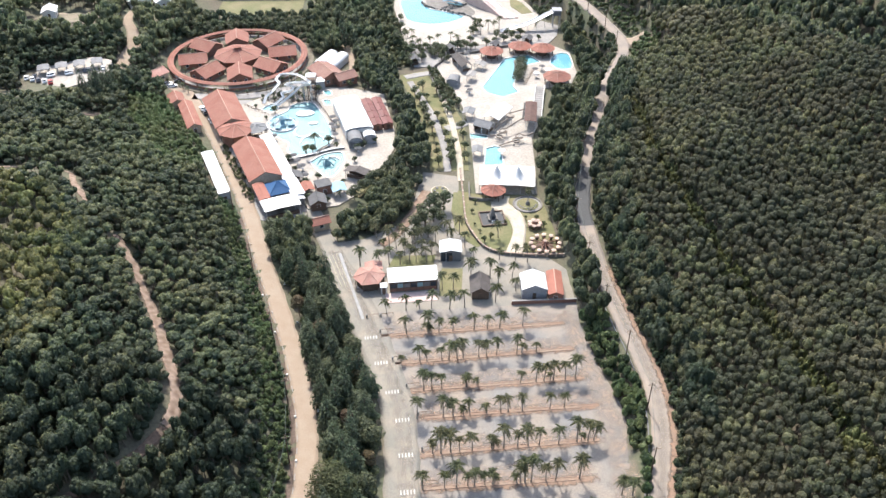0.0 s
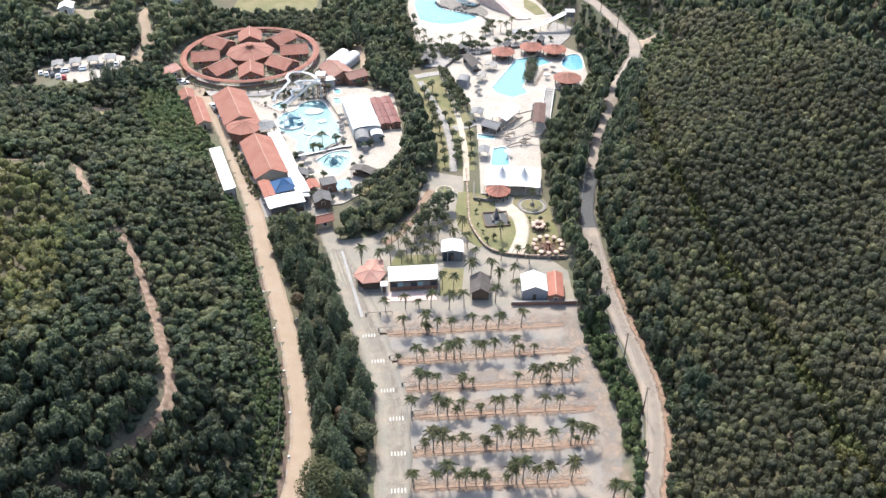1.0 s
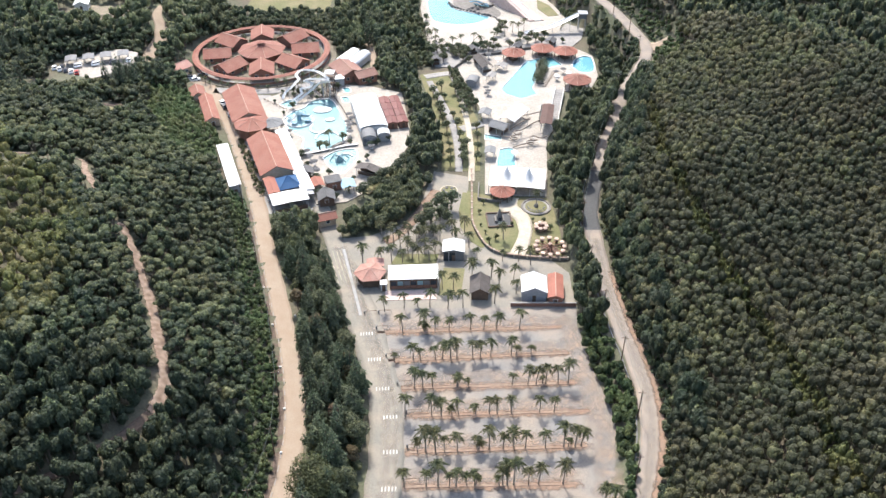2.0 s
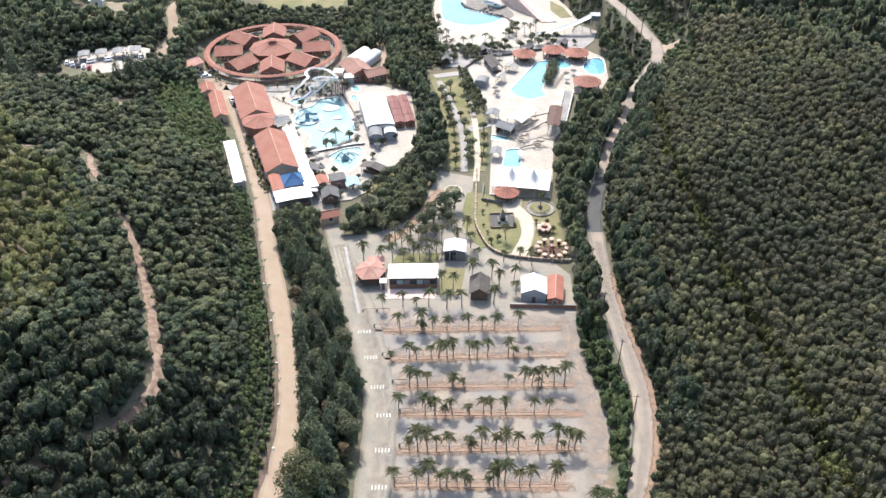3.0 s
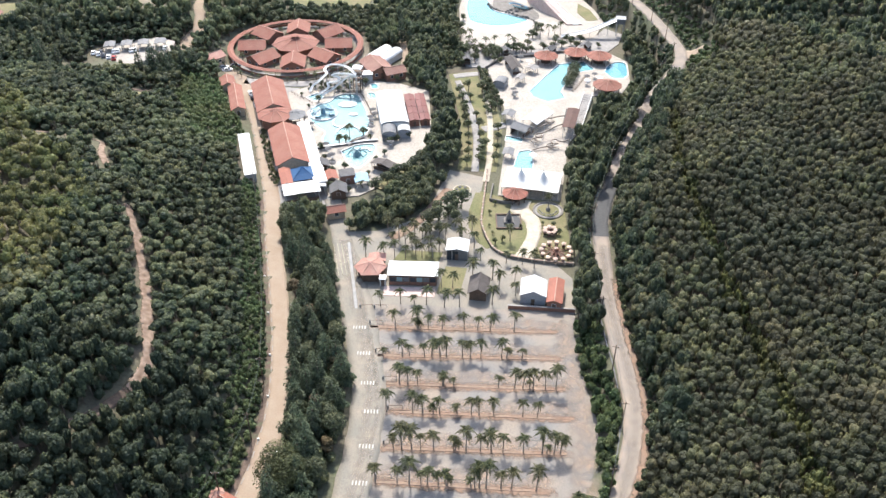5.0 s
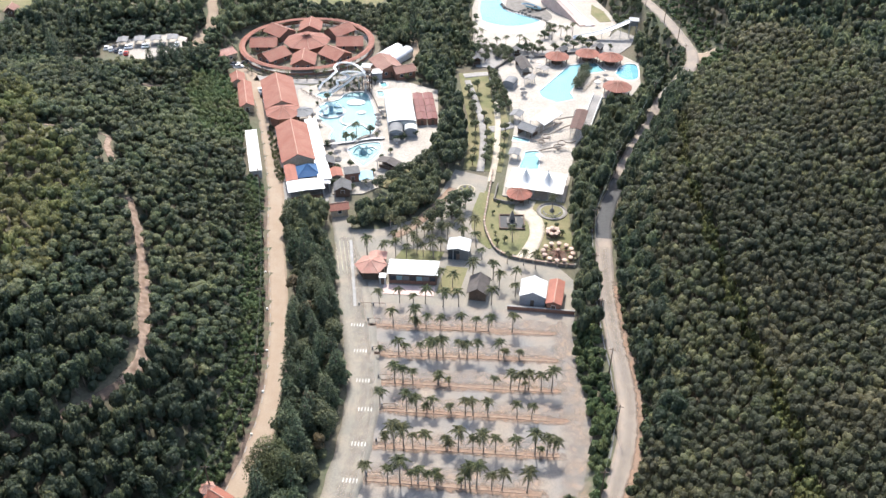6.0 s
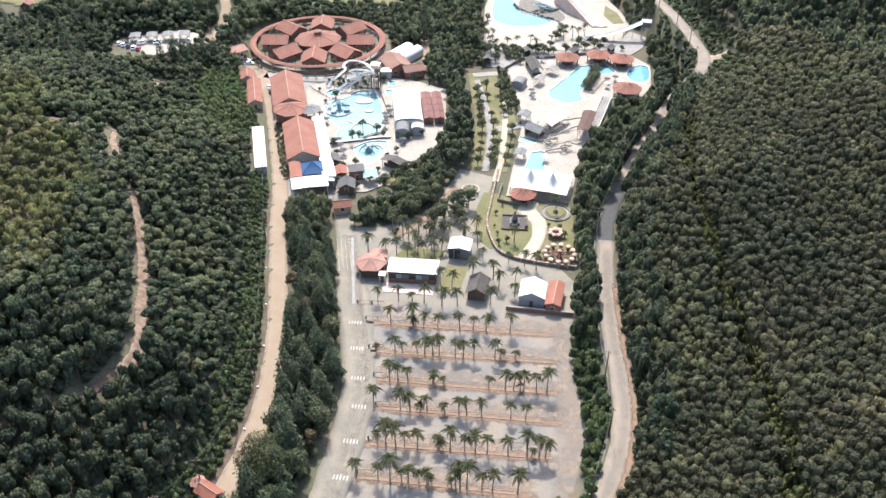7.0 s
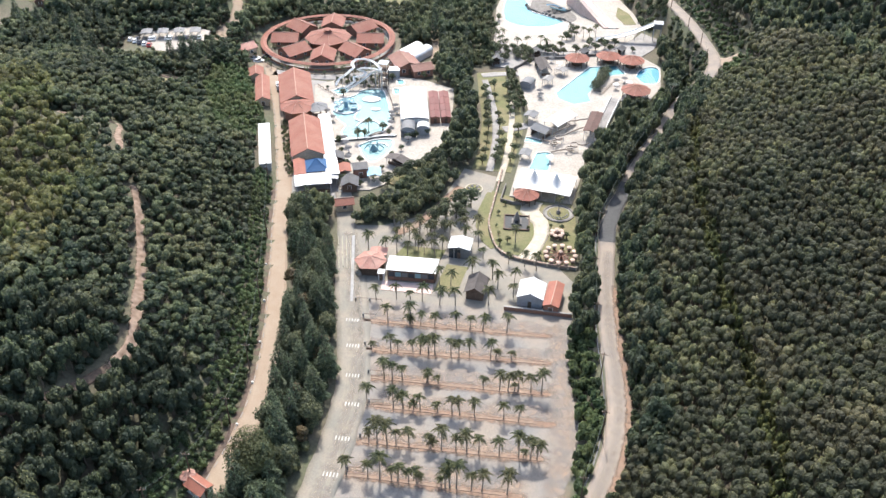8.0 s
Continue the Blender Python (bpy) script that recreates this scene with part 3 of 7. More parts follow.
p4 = pool([(14.3, 249.3), (20.9, 251.0), (20.3, 262.7), (18.6, 263.4), (15.4, 261.9)], 0.4, "basin", "turquoise splash pool below the slides", straight=True)
deck("pool_deck_east", EAST, [p1, p2, p3, p4], 0.4, "deck", "bright pale paved pool deck")

WEST = keep_clear([(-43.5, 222.5), (-34, 224.5), (-28, 231.5), (-24, 241), (-20, 252), (-17.5, 262), (-18.3, 276), (-24, 305), (-38, 310.5), (-50, 311), (-70, 304), (-79, 295), (-70, 270), (-60, 262), (-46, 228)])
q1 = pool([(-66.4, 279.5), (-64.6, 285.6), (-60.6, 289.5), (-58.6, 295.4), (-52, 297.2), (-47.6, 289.6), (-43.9, 281), (-41.4, 273), (-41.0, 266), (-44, 259.4), (-50.5, 255.6), (-55.2, 259), (-55.8, 265), (-59.5, 268.4), (-63.6, 273)], 0.4, "basin_pale", "large curving turquoise leisure pool")
q2 = pool([(-46.5, 252), (-42.5, 257), (-36.5, 258.6), (-34.8, 253), (-35.6, 248), (-38, 242), (-40.6, 243), (-43, 246)], 0.4, "basin_pale", "turquoise children's splash pool")
q3 = pool([(-70.5, 291.5), (-68.6, 295), (-66, 296), (-64.4, 292.6), (-66.6, 289)], 0.4, "basin_pale", "small pool at the foot of the slides")
q4 = pool([(-48.4, 307.6), (-46.3, 308.2), (-44.8, 304.7), (-46.9, 303.9)], 0.4, "basin", "small square plunge pool")
q5 = pool([(-47.6, 299.3), (-45.4, 299.8), (-43.7, 295.8), (-45.9, 295)], 0.4, "basin", "small square plunge pool")
deck("pool_deck_west", WEST, [q1, q2, q3, q4, q5], 0.4, "deck", "bright pale paved pool deck")

NORTH = keep_clear([(-17, 352), (2, 353), (18, 355), (31, 360), (42, 374), (46, 392), (41, 408), (29, 436), (-24, 440), (-25, 425), (-24.5, 400), (-22, 384), (-20, 372)])
w1 = pool([(-17.5, 384), (-12, 380.5), (-5, 379), (2, 381), (7, 385), (9.4, 389.4), (0.6, 394.8), (-7.3, 399.2), (-10, 408), (-13.4, 416), (-18, 424), (-21.5, 412), (-20.5, 398)], 0.4, "basin_deep", "wave pool with deep blue far end and beach")
deck("beach_north", NORTH, [w1], 0.4, "deck", "pale sandy paved beach round the wave pool")
slab("beach_shallows", [tuple(p) for p in spline([(-17.8, 381.5), (-14.5, 373), (-4, 370), (6, 373), (12, 381), (11.2, 387.5), (8.0, 383.6), (2.4, 380.2), (-5, 378.2), (-12, 379.6), (-17.8, 381.5)], 2.0)[:-1]], 0.42, "wet_beach", "wet pale beach at the shallow end of the wave pool", "beach", 0.03)
TERRACE = keep_clear([(-12.5, 331), (-3, 331.2), (2, 341.2), (15, 346.2), (30, 353.2), (47, 356.2), (52, 366), (54, 378), (46, 384), (42, 374), (31, 359.8), (18, 354.8), (2, 352.8), (-17, 351.8), (-14.5, 340)])
slab("pool_terrace", TERRACE, 0.34, "concrete", "grey paved terrace between the pools", "pavement")
slab("lawn_north", [(33, 402), (38, 392), (43, 394), (39, 407), (33, 415)], 0.52, "grass", "green lawn beside the racing slides", "lawn")
FIELD = keep_clear([(-119, 389), (-95, 390.5), (-69, 392), (-70, 410.5), (-123, 408.5)])
slab("sports_field", FIELD, 0.2, "grass", "green sports field", "lawn")
RING = (-88.2, 336.6)
ring_ground = [(RING[0] + 32 * math.cos(a * math.tau / 48), RING[1] + 32 * math.sin(a * math.tau / 48)) for a in range(48)]
slab("hotel_ground", keep_clear(ring_ground), 0.3, "hotel_yard", "dry grass and bare ground between hotel buildings", "yard", 1.0)
WESTBLD = keep_clear([(-60, 217), (-44, 214), (-42, 224), (-60, 262), (-76, 300), (-96, 300), (-64, 230)])
slab("service_yard", WESTBLD, 0.05, "concrete", "grey paved service yard", "pavement")
keep_clear([(-86, 255), (-79, 256), (-66, 227), (-74, 224)])
keep_clear([(-110, 302), (-98, 304), (-87, 273), (-94, 270)])
keep_clear([(-56, 341), (-42, 342), (-38, 318), (-50, 308)])
keep_clear([(-41, 215), (-34, 217), (-33, 208), (-40, 207)])
keep_clear([(33, 268), (38.5, 276), (43.5, 297), (46, 312), (38, 312)])
keep_clear([(-166, 290), (-160, 268), (-146, 274), (-136, 292), (-132, 304), (-151, 299)])
PARK = keep_clear([(-161, 289), (-168, 306), (-165, 313), (-146, 325), (-137, 322), (-133, 308), (-145, 297), (-153, 290)])
keep_clear([(-182, 304), (-164, 276), (-128, 288), (-126, 306), (-132, 299), (-162, 287)])
keep_clear([(38, 297), (54, 300), (60, 312), (58, 332), (50, 316), (38, 311)])
keep_clear([(40, 356), (54, 360), (58, 380), (46, 392)])
keep_clear([(-42, 226), (-34, 214.5), (-28, 217), (-21, 228), (-16.5, 240), (-16, 254), (-19, 262), (-30, 246)])
slab("plaza_lawn", [(-30.5, 230.5), (-27.2, 229.5), (-23.2, 236), (-21.2, 243), (-24.6, 242.4), (-28, 237)], 0.46, "grass", "dry grass patch beside the pool deck", "lawn")
zpark = float(np.mean([ground(x, y) for x, y in PARK]))
slab("car_park_upper", PARK, zpark + 0.6, "deck", "pale paved upper car park", "car park", 8.0)


# ---------------------------------------------------------------- woods
def dome_proto(rng, leaves, leaf, lobes):
    """A dense rounded crown, one wide and one high: closed lumps of leaf faces with loose leaf clumps standing proud of them."""
    lumps = [(0.0, 0.0, 0.42, 0.94, 0.58)] if lobes == 1 else [(0.0, 0.0, 0.5, 0.66, 0.5)]
    for i in range(lobes - 1):
        a = i * math.tau / (lobes - 1) + rng.uniform(-0.5, 0.5)
        r, s = rng.uniform(0.34, 0.52), rng.uniform(0.42, 0.6)
        lumps.append((r * math.cos(a), r * math.sin(a), rng.uniform(0.28, 0.56), s, s * 0.8))
    n = 2
    g = np.tan(np.linspace(-1, 1, n + 1) * math.pi / 4)
    out, round_ = [], []
    sides = [((1, 0, 0), (0, 1, 0), (0, 0, 1)), ((0, 1, 0), (-1, 0, 0), (0, 0, 1)), ((-1, 0, 0), (0, -1, 0), (0, 0, 1)), ((0, -1, 0), (1, 0, 0), (0, 0, 1)), ((0, 0, 1), (0, 1, 0), (-1, 0, 0))]
    area = np.array([l[3] ** 2 for l in lumps])
    for lx, ly, lz, lr, lh in lumps:
        sx, sy, sz = rng.uniform(0, 9, 3)

        def at(d):
            d = d / np.linalg.norm(d)
            k = 0.88 + 0.22 * math.sin(3.1 * d[0] + sx) * math.sin(2.7 * d[1] + sy) + 0.08 * math.sin(4 * d[2] + sz)
            return (lx + d[0] * lr * k, ly + d[1] * lr * k, lz + d[2] * lh * (k if d[2] > 0 else 0.8))

        for f, u, v in np.array(sides, float):
            for i in range(n):
                for j in range(n):
                    ways = [f + u * g[p] + v * g[q] for p, q in ((i, j), (i + 1, j), (i + 1, j + 1), (i, j + 1))]
                    out += [at(w) for w in ways]
                    round_ += [w / np.linalg.norm(w) / np.array([lr, lr, lh]) for w in ways]
    pick = rng.choice(len(lumps), leaves, p=area / area.sum())
    c = np.array(lumps)[pick]
    d = rng.normal(size=(leaves, 3))
    d[:, 2] = np.abs(d[:, 2]) * 0.9 + d[:, 2] * 0.25
    d /= np.linalg.norm(d, axis=1)[:, None]
    p = c[:, :3] + d * c[:, [3, 3, 4]] * rng.uniform(0.9, 1.06, (leaves, 1))
    nn = d + rng.normal(scale=0.33, size=(leaves, 3))
    nn /= np.linalg.norm(nn, axis=1)[:, None]
    a = np.cross(nn, rng.normal(size=(leaves, 3)))
    a /= np.linalg.norm(a, axis=1)[:, None]
    b = np.cross(nn, a)
    s = leaf * rng.uniform(0.6, 1.3, (leaves, 1))
    quad = np.stack([p + a * s, p + b * s * 0.85 - nn * s * 0.3, p - a * s * 0.8 - nn * s * 0.15, p - b * s * 0.9 - nn * s * 0.3], 1)
    lean = np.repeat(nn * 0.6 + d * 0.4, 4, axis=0)
    # lumps get a fixed darker tint: shade deep in the crown, put into the colour
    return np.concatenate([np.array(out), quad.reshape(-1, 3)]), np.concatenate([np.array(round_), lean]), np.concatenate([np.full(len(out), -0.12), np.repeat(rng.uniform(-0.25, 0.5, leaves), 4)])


def crown_proto(rng, leaves, wide, high, leaf, lobes, cone=0.0):
    """Leaf clumps on the surface of several lobes: the corners of small bent quads, base of the crown at z = 0."""
    centres = []
    for i in range(lobes):
        a = rng.uniform(0, math.tau)
        z = rng.uniform(0.25, 0.85) if i else 0.8
        r = (0.55 * wide if i else 0) * (1 - cone * z) * rng.uniform(0.5, 1.0)
        size = wide * rng.uniform(0.42, 0.62) * (1 - cone * z * 0.8)
        centres.append((r * math.cos(a), r * math.sin(a), z * high, size))
    c = np.array(centres)
    pick = rng.choice(lobes, leaves, p=c[:, 3] ** 2 / (c[:, 3] ** 2).sum())
    d = rng.normal(size=(leaves, 3))
    d[:, 2] = np.abs(d[:, 2]) * 0.9 + d[:, 2] * 0.35
    d /= np.linalg.norm(d, axis=1)[:, None]
    flat = np.array([1, 1, 0.8 + 0.5 * cone])
    p = c[pick, :3] + d * c[pick, 3:4] * flat * rng.uniform(0.8, 1.08, (leaves, 1))
    n = d + rng.normal(scale=0.38, size=(leaves, 3)) + np.array([0, 0, 0.2])
    n /= np.linalg.norm(n, axis=1)[:, None]
    a = np.cross(n, rng.normal(size=(leaves, 3)))
    a /= np.linalg.norm(a, axis=1)[:, None]
    b = np.cross(n, a)
    s = leaf * rng.uniform(0.6, 1.3, (leaves, 1))
    quad = np.stack([p + a * s, p + b * s * 0.85 - n * s * 0.3, p - a * s * 0.8 - n * s * 0.15, p - b * s * 0.9 - n * s * 0.3], 1)
    return quad.reshape(-1, 3), np.repeat(n * 0.6 + d * 0.4, 4, axis=0), np.repeat(rng.uniform(-0.25, 0.4, leaves), 4)


def conifer_proto(rng, leaves, wide, high, leaf):
    """A pointed crown of drooping sprays in uneven tiers, base at z = 0."""
    u = 1 - np.sqrt(rng.uniform(0, 1, leaves))
    u = np.clip((np.floor(u * 11) + rng.normal(0.5, 0.28, leaves)) / 11, 0.0, 0.99)
    a = rng.uniform(0, math.tau, leaves)
    full = wide * np.minimum(1.0, (1 - u) ** 0.62 * 1.06) * (0.78 + 0.13 * np.sin(3 * a + 1.3) + 0.16 * np.sin(5 * a + u * 17))
    r = full * rng.uniform(0.72, 1.06, leaves)
    out = np.stack([np.cos(a), np.sin(a), np.zeros(leaves)], 1)
    p = np.stack([r * np.cos(a), r * np.sin(a), u * high + 0.25 * (1 - r / wide)], 1)
    n = out * 0.75 + np.array([0, 0, 0.75]) + rng.normal(scale=0.25, size=(leaves, 3))
    n /= np.linalg.norm(n, axis=1)[:, None]
    side = np.cross(n, out)
    side /= np.linalg.norm(side, axis=1)[:, None]
    way = np.cross(side, n)
    s = leaf * rng.uniform(0.6, 1.3, (leaves, 1)) * (0.6 + 0.5 * (1 - u))[:, None]
    quad = np.stack([p - way * s * 1.2, p - side * s * 0.7, p + way * s * 1.3 - n * s * 0.3, p + side * s * 0.7], 1)
    return quad.reshape(-1, 3), np.repeat(n, 4, axis=0), np.repeat(rng.uniform(-0.25, 0.4, leaves), 4)


def quads_object(name, verts, tints, material, round_=None):
    """One mesh of loose quads, four corners each; round_ gives the crown's soft normals."""
    n = len(verts) // 4
    me = bpy.data.meshes.new(name)
    me.vertices.add(4 * n)
    me.vertices.foreach_set("co", np.asarray(verts, np.float32).ravel())
    me.loops.add(4 * n)
    me.loops.foreach_set("vertex_index", np.arange(4 * n, dtype=np.int32))
    me.polygons.add(n)
    me.polygons.foreach_set("loop_start", np.arange(0, 4 * n, 4, dtype=np.int32))
    me.update(calc_edges=True)
    at = me.attributes.new("tint", "FLOAT", "POINT")
    at.data.foreach_set("value", np.asarray(tints, np.float32))
    if round_ is not None:
        k = np.asarray(round_, np.float32)
        k = k / np.maximum(np.linalg.norm(k, axis=1), 1e-6)[:, None]
        me.polygons.foreach_set("use_smooth", np.ones(n, bool))
        me.attributes.new("custom_normal", "FLOAT_VECTOR", "POINT").data.foreach_set("vector", k.ravel())
    me.materials.append(MAT[material])
    return me


def scatter(rng, poly, gap, free=False, jit=0.33):
    """Places for trees in a stretch of the plan: a jittered grid, less what must stay clear."""
    px_, py_ = [p[0] for p in poly], [p[1] for p in poly]
    xs, ys = np.meshgrid(np.arange(min(px_), max(px_), gap), np.arange(min(py_), max(py_), gap * 0.87))
    xs = xs + (np.arange(xs.shape[0]) % 2)[:, None] * gap * 0.5
    x = xs.ravel() + rng.uniform(-jit, jit, xs.size) * gap
    y = ys.ravel() + rng.uniform(-jit, jit, xs.size) * gap
    ok = inside(poly, x, y)
    x, y = x[ok], y[ok]
    ok = np.ones(len(x), bool)
    for c in [] if free else CLEAR:
        ok &= ~inside(c, x, y)
    for line, d in [] if free else LINES:
        ok &= off_line(line, x, y) > d
    return x[ok], y[ok]


def forest(name, label, polys, gap, height, wide, leaves, leaf, material, seed, lobes=6, cone=0.0, tone=(0.0, 0.55), patchy=0.02, stem=0.4, ball=False, free=False):
    """Trees that nobody could count: trunks in one mesh, leaf clumps in another, under one thing."""
    rng = np.random.default_rng(seed)
    spots = [scatter(rng, p, gap, free, 0.3 if material == "plantation" else 0.55) for p in polys]
    x, y = np.concatenate([s[0] for s in spots]), np.concatenate([s[1] for s in spots])
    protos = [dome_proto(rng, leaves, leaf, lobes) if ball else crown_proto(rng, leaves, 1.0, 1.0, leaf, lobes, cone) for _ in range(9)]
    out, tin, bend, tv, tf = [], [], [], [], []
    for i in range(len(x)):
        gz = float(ground(x[i], y[i]))
        h = rng.uniform(*height)
        w = rng.uniform(*wide)
        base = h * stem
        a = rng.uniform(0, math.tau)
        p, soft, shade = protos[rng.integers(len(protos))]
        ca, sa = math.cos(a), math.sin(a)
        q = np.stack([(p[:, 0] * ca - p[:, 1] * sa) * w + x[i], (p[:, 0] * sa + p[:, 1] * ca) * w + y[i], p[:, 2] * (h - base) * 0.9 + gz + base], 1)
        out.append(q)
        bend.append(np.stack([(soft[:, 0] * ca - soft[:, 1] * sa) / w, (soft[:, 0] * sa + soft[:, 1] * ca) / w, soft[:, 2] / (h - base)], 1))
        patch = noise.noise((x[i] * patchy, y[i] * patchy, seed * 3.1))
        t = tone[0] + (tone[1] - tone[0]) * np.clip(0.5 + 0.7 * patch + rng.normal(0, 0.33), 0, 1)
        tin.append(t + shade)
        k = len(tv)
        if stem < 0.12:
            continue
        for r, z in ((0.16, -0.3), (0.06, base + (h - base) * 0.6)):
            for j in range(4):
                tv.append((x[i] + r * math.cos(j * 1.571), y[i] + r * math.sin(j * 1.571), gz + z))
        tf += [(k + j, k + (j + 1) % 4, k + 4 + (j + 1) % 4, k + 4 + j) for j in range(4)]
    th = thing(name, float(x.mean()), float(y.mean()), float(ground(x.mean(), y.mean())), 0, label, "woodland", "", "stuff")
    origin = np.array(th.matrix_basis.translation)
    cr = new("crowns", quads_object("crowns", np.concatenate(out) - origin, np.concatenate(tin), material, np.concatenate(bend)))
    me = bpy.data.meshes.new("trunks")
    me.from_pydata([tuple(np.array(p) - origin) for p in tv], [], tf)
    me.materials.append(MAT["bark"])
    tr = new("trunks", me)
    for o in (cr, tr):
        if len(o.data.vertices) == 0:
            bpy.data.objects.remove(o)
            continue
        o.parent = th
        tagged(o, "", "", "", "stuff")
    return len(x)


def edge(line, shift, y0, y1):
    return [(float(x) + shift, float(y)) for x, y in line[:, :2] if y0 <= y <= y1]


west_edge = edge(left_line, -10.0, 84, 312)
keep_clear([(-238, 345), (-222, 352), (-210, 338), (-212, 312), (-228, 306), (-240, 320)])
ribbon("far_meadow", [(-236, 332), (-226, 334), (-214, 330)], [14, 20, 16], 0.2, "grass", "green meadow on the far hillside", "lawn")
keep_clear([(-185, 366), (-178, 373), (-158, 372), (-151, 363), (-156, 343), (-176, 341), (-184, 353)])
keep_clear([(-156, 400), (-128, 400), (-128, 374), (-146, 374)])
keep_clear([(-131, 271), (-125, 275), (-118, 273), (-117, 262), (-122, 257), (-129, 261)])
keep_clear([(-104, 194), (-98, 188), (-103, 205), (-108, 208)])
keep_clear([(-125, 204), (-112, 208), (-109, 200), (-119, 195), (-126, 197)])
YOUNG_W = [(-86, 128), (-84, 150), (-90, 172), (-101, 186), (-122, 200), (-140, 222), (-160, 240), (-175, 200), (-130, 130)]
forest("young_plantation_west", "open plantation of yellowish round-crowned trees on a hillside", [YOUNG_W], 2.7, (4.5, 7.0), (1.25, 1.65), 44, 0.19, "yellowish", 10, 1, tone=(-0.1, 0.9), patchy=0.05, stem=0.5, ball=True)
keep_clear([(-122 + (x + 122) * 0.8, 180 + (y - 180) * 0.82) for x, y in YOUNG_W])
SLOPE_W = [(-108, 297), (-89, 266), (-78, 244), (-82, 234), (-92, 236), (-106, 256), (-116, 274), (-122, 296)]
forest("scrub_slope", "light green scrub on the slope above the buildings", [SLOPE_W], 1.7, (1.4, 3.6), (0.9, 1.5), 50, 0.2, "young", 25, 2, tone=(0.1, 0.9), stem=0.1, ball=True)
keep_clear(SLOPE_W)
ribbon("hill_cut", [(-130, 268), (-125, 272), (-119, 272)], [1.5, 4.5, 2], 0.2, "bare_and_shaded_earth", "bare reddish earth on the hillside", "earth")
ribbon("hill_clearing", [(-129, 262), (-123, 265), (-117, 264)], [5, 9, 7], 0.16, "grass", "small grassy clearing on the hillside", "lawn")
forest("hedge_restaurant", "clipped green hedge beside the sandy road", [[(-80, 262), (-77.5, 263), (-61.5, 228), (-63.5, 226.5)]], 1.3, (1.0, 1.9), (0.6, 0.9), 60, 0.24, "broadleaf", 26, 3, tone=(0.0, 0.4), stem=0.05, free=True)
HILL_NEAR, HILL_FAR = [(-110, 84), (-75, 72), (-44, 72)] + [p for p in west_edge if p[1] < 126] + [(-52, 126), (-125, 126)], [(-128, 126), (-52, 126)] + [p for p in west_edge if p[1] >= 126] + [(-118, 318), (-136, 345), (-225, 318), (-165, 170)]
forest("wood_west", "dense green broadleaf wood on a hillside", [HILL_FAR], 2.2, (3.6, 6.8), (1.1, 2.15), 30, 0.22, "broadleaf", 11, 2, tone=(-0.35, 0.6), patchy=0.04, stem=0.58, ball=True)
# low tone: shade of the slope turned from the sun, put into the leaf tint
forest("wood_west_near", "tall broadleaf trees on the hill's foot, tinted dark for the shaded slope", [HILL_NEAR], 2.25, (3.8, 9.2), (0.95, 2.1), 90, 0.17, "broadleaf", 36, 6, tone=(-1.1, 0.15), patchy=0.05, stem=0.4, ball=True)
forest("undergrowth_hill", "thick undergrowth and saplings between the trees", [HILL_FAR, HILL_NEAR], 2.6, (1.4, 3.4), (1.2, 1.8), 5, 0.26, "broadleaf", 35, 1, tone=(-0.8, 0.2), stem=0.1, ball=True)
forest("wood_northwest", "dense far broadleaf wood", [[(-136, 345), (-122, 322), (-118, 345), (-112, 372), (-125, 400), (-145, 440), (-160, 475), (-262, 455), (-245, 312), (-178, 312)]],
       3.6, (6, 11), (2.1, 3.0), 26, 0.25, "broadleaf", 12, 2, stem=0.4, ball=True)
GAP_E = spline([(65.7, 268), (64.4, 224), (66.5, 202), (69.3, 180.5), (71.0, 168), (73.7, 155), (76.0, 142.4), (77.3, 128), (78.2, 113), (79.0, 98), (80, 86)])
SCRUB_E = [(float(x) - 2.4, float(y)) for x, y in GAP_E[:, :2]] + [(float(x) + 3.0, float(y)) for x, y in GAP_E[::-1, :2]]
forest("scrub_east", "low bright green scrub in a gap of the plantation", [SCRUB_E], 1.25, (2.6, 6.0), (0.7, 1.25), 30, 0.25, "yellowish", 22, 2, tone=(-0.35, 0.7), patchy=0.12, stem=0.3, ball=True, free=True)
keep_clear([(float(x) - 1.0 - 0.8 * math.sin(0.31 * y), float(y)) for x, y in GAP_E[:, :2]] + [(float(x) + 1.9 + 0.9 * math.sin(0.43 * y), float(y)) for x, y in GAP_E[::-1, :2]])
FAR_NE = [(86, 340), (102, 318), (110, 290), (122, 266), (148, 258), (210, 290), (262, 470), (110, 470), (64, 440), (78, 372)]
forest("wood_northeast", "dark natural wood in the dip behind the plantation", [FAR_NE], 3.7, (6.5, 12), (1.9, 2.9), 20, 0.24, "broadleaf", 41, 2, tone=(-0.5, 0.35), patchy=0.03, stem=0.35, ball=True)
keep_clear(FAR_NE)
forest("plantation_east", "even plantation of round-crowned trees on a hillside", [[(124, 84)] + [(float(x) + 4.6, float(y)) for x, y in right_line[:, :2] if 84 <= y < 300] + [(95, 300), (150, 300), (198, 290)]],
       2.1, (6.2, 8.4), (1.08, 1.42), 22, 0.22, "plantation", 13, 1, tone=(-0.75, 0.65), patchy=0.03, stem=0.6, ball=True)
forest("plantation_northeast", "far plantation trees on a hillside", [[(88, 300)] + edge(right_line, 9.0, 338, 445) + [(110, 330), (150, 300)]],
       2.7, (6.6, 9.4), (1.35, 1.75), 7, 0.26, "plantation", 14, 1, tone=(-0.5, 0.7), stem=0.6, ball=True)
forest("road_edge_wood", "dark taller trees along the road's edge", [[(float(x) + 4.2, float(y)) for x, y in right_line[:, :2] if 120 <= y < 300] + [(float(x) + 12, float(y)) for x, y in right_line[::-1, :2] if 120 <= y < 300]],
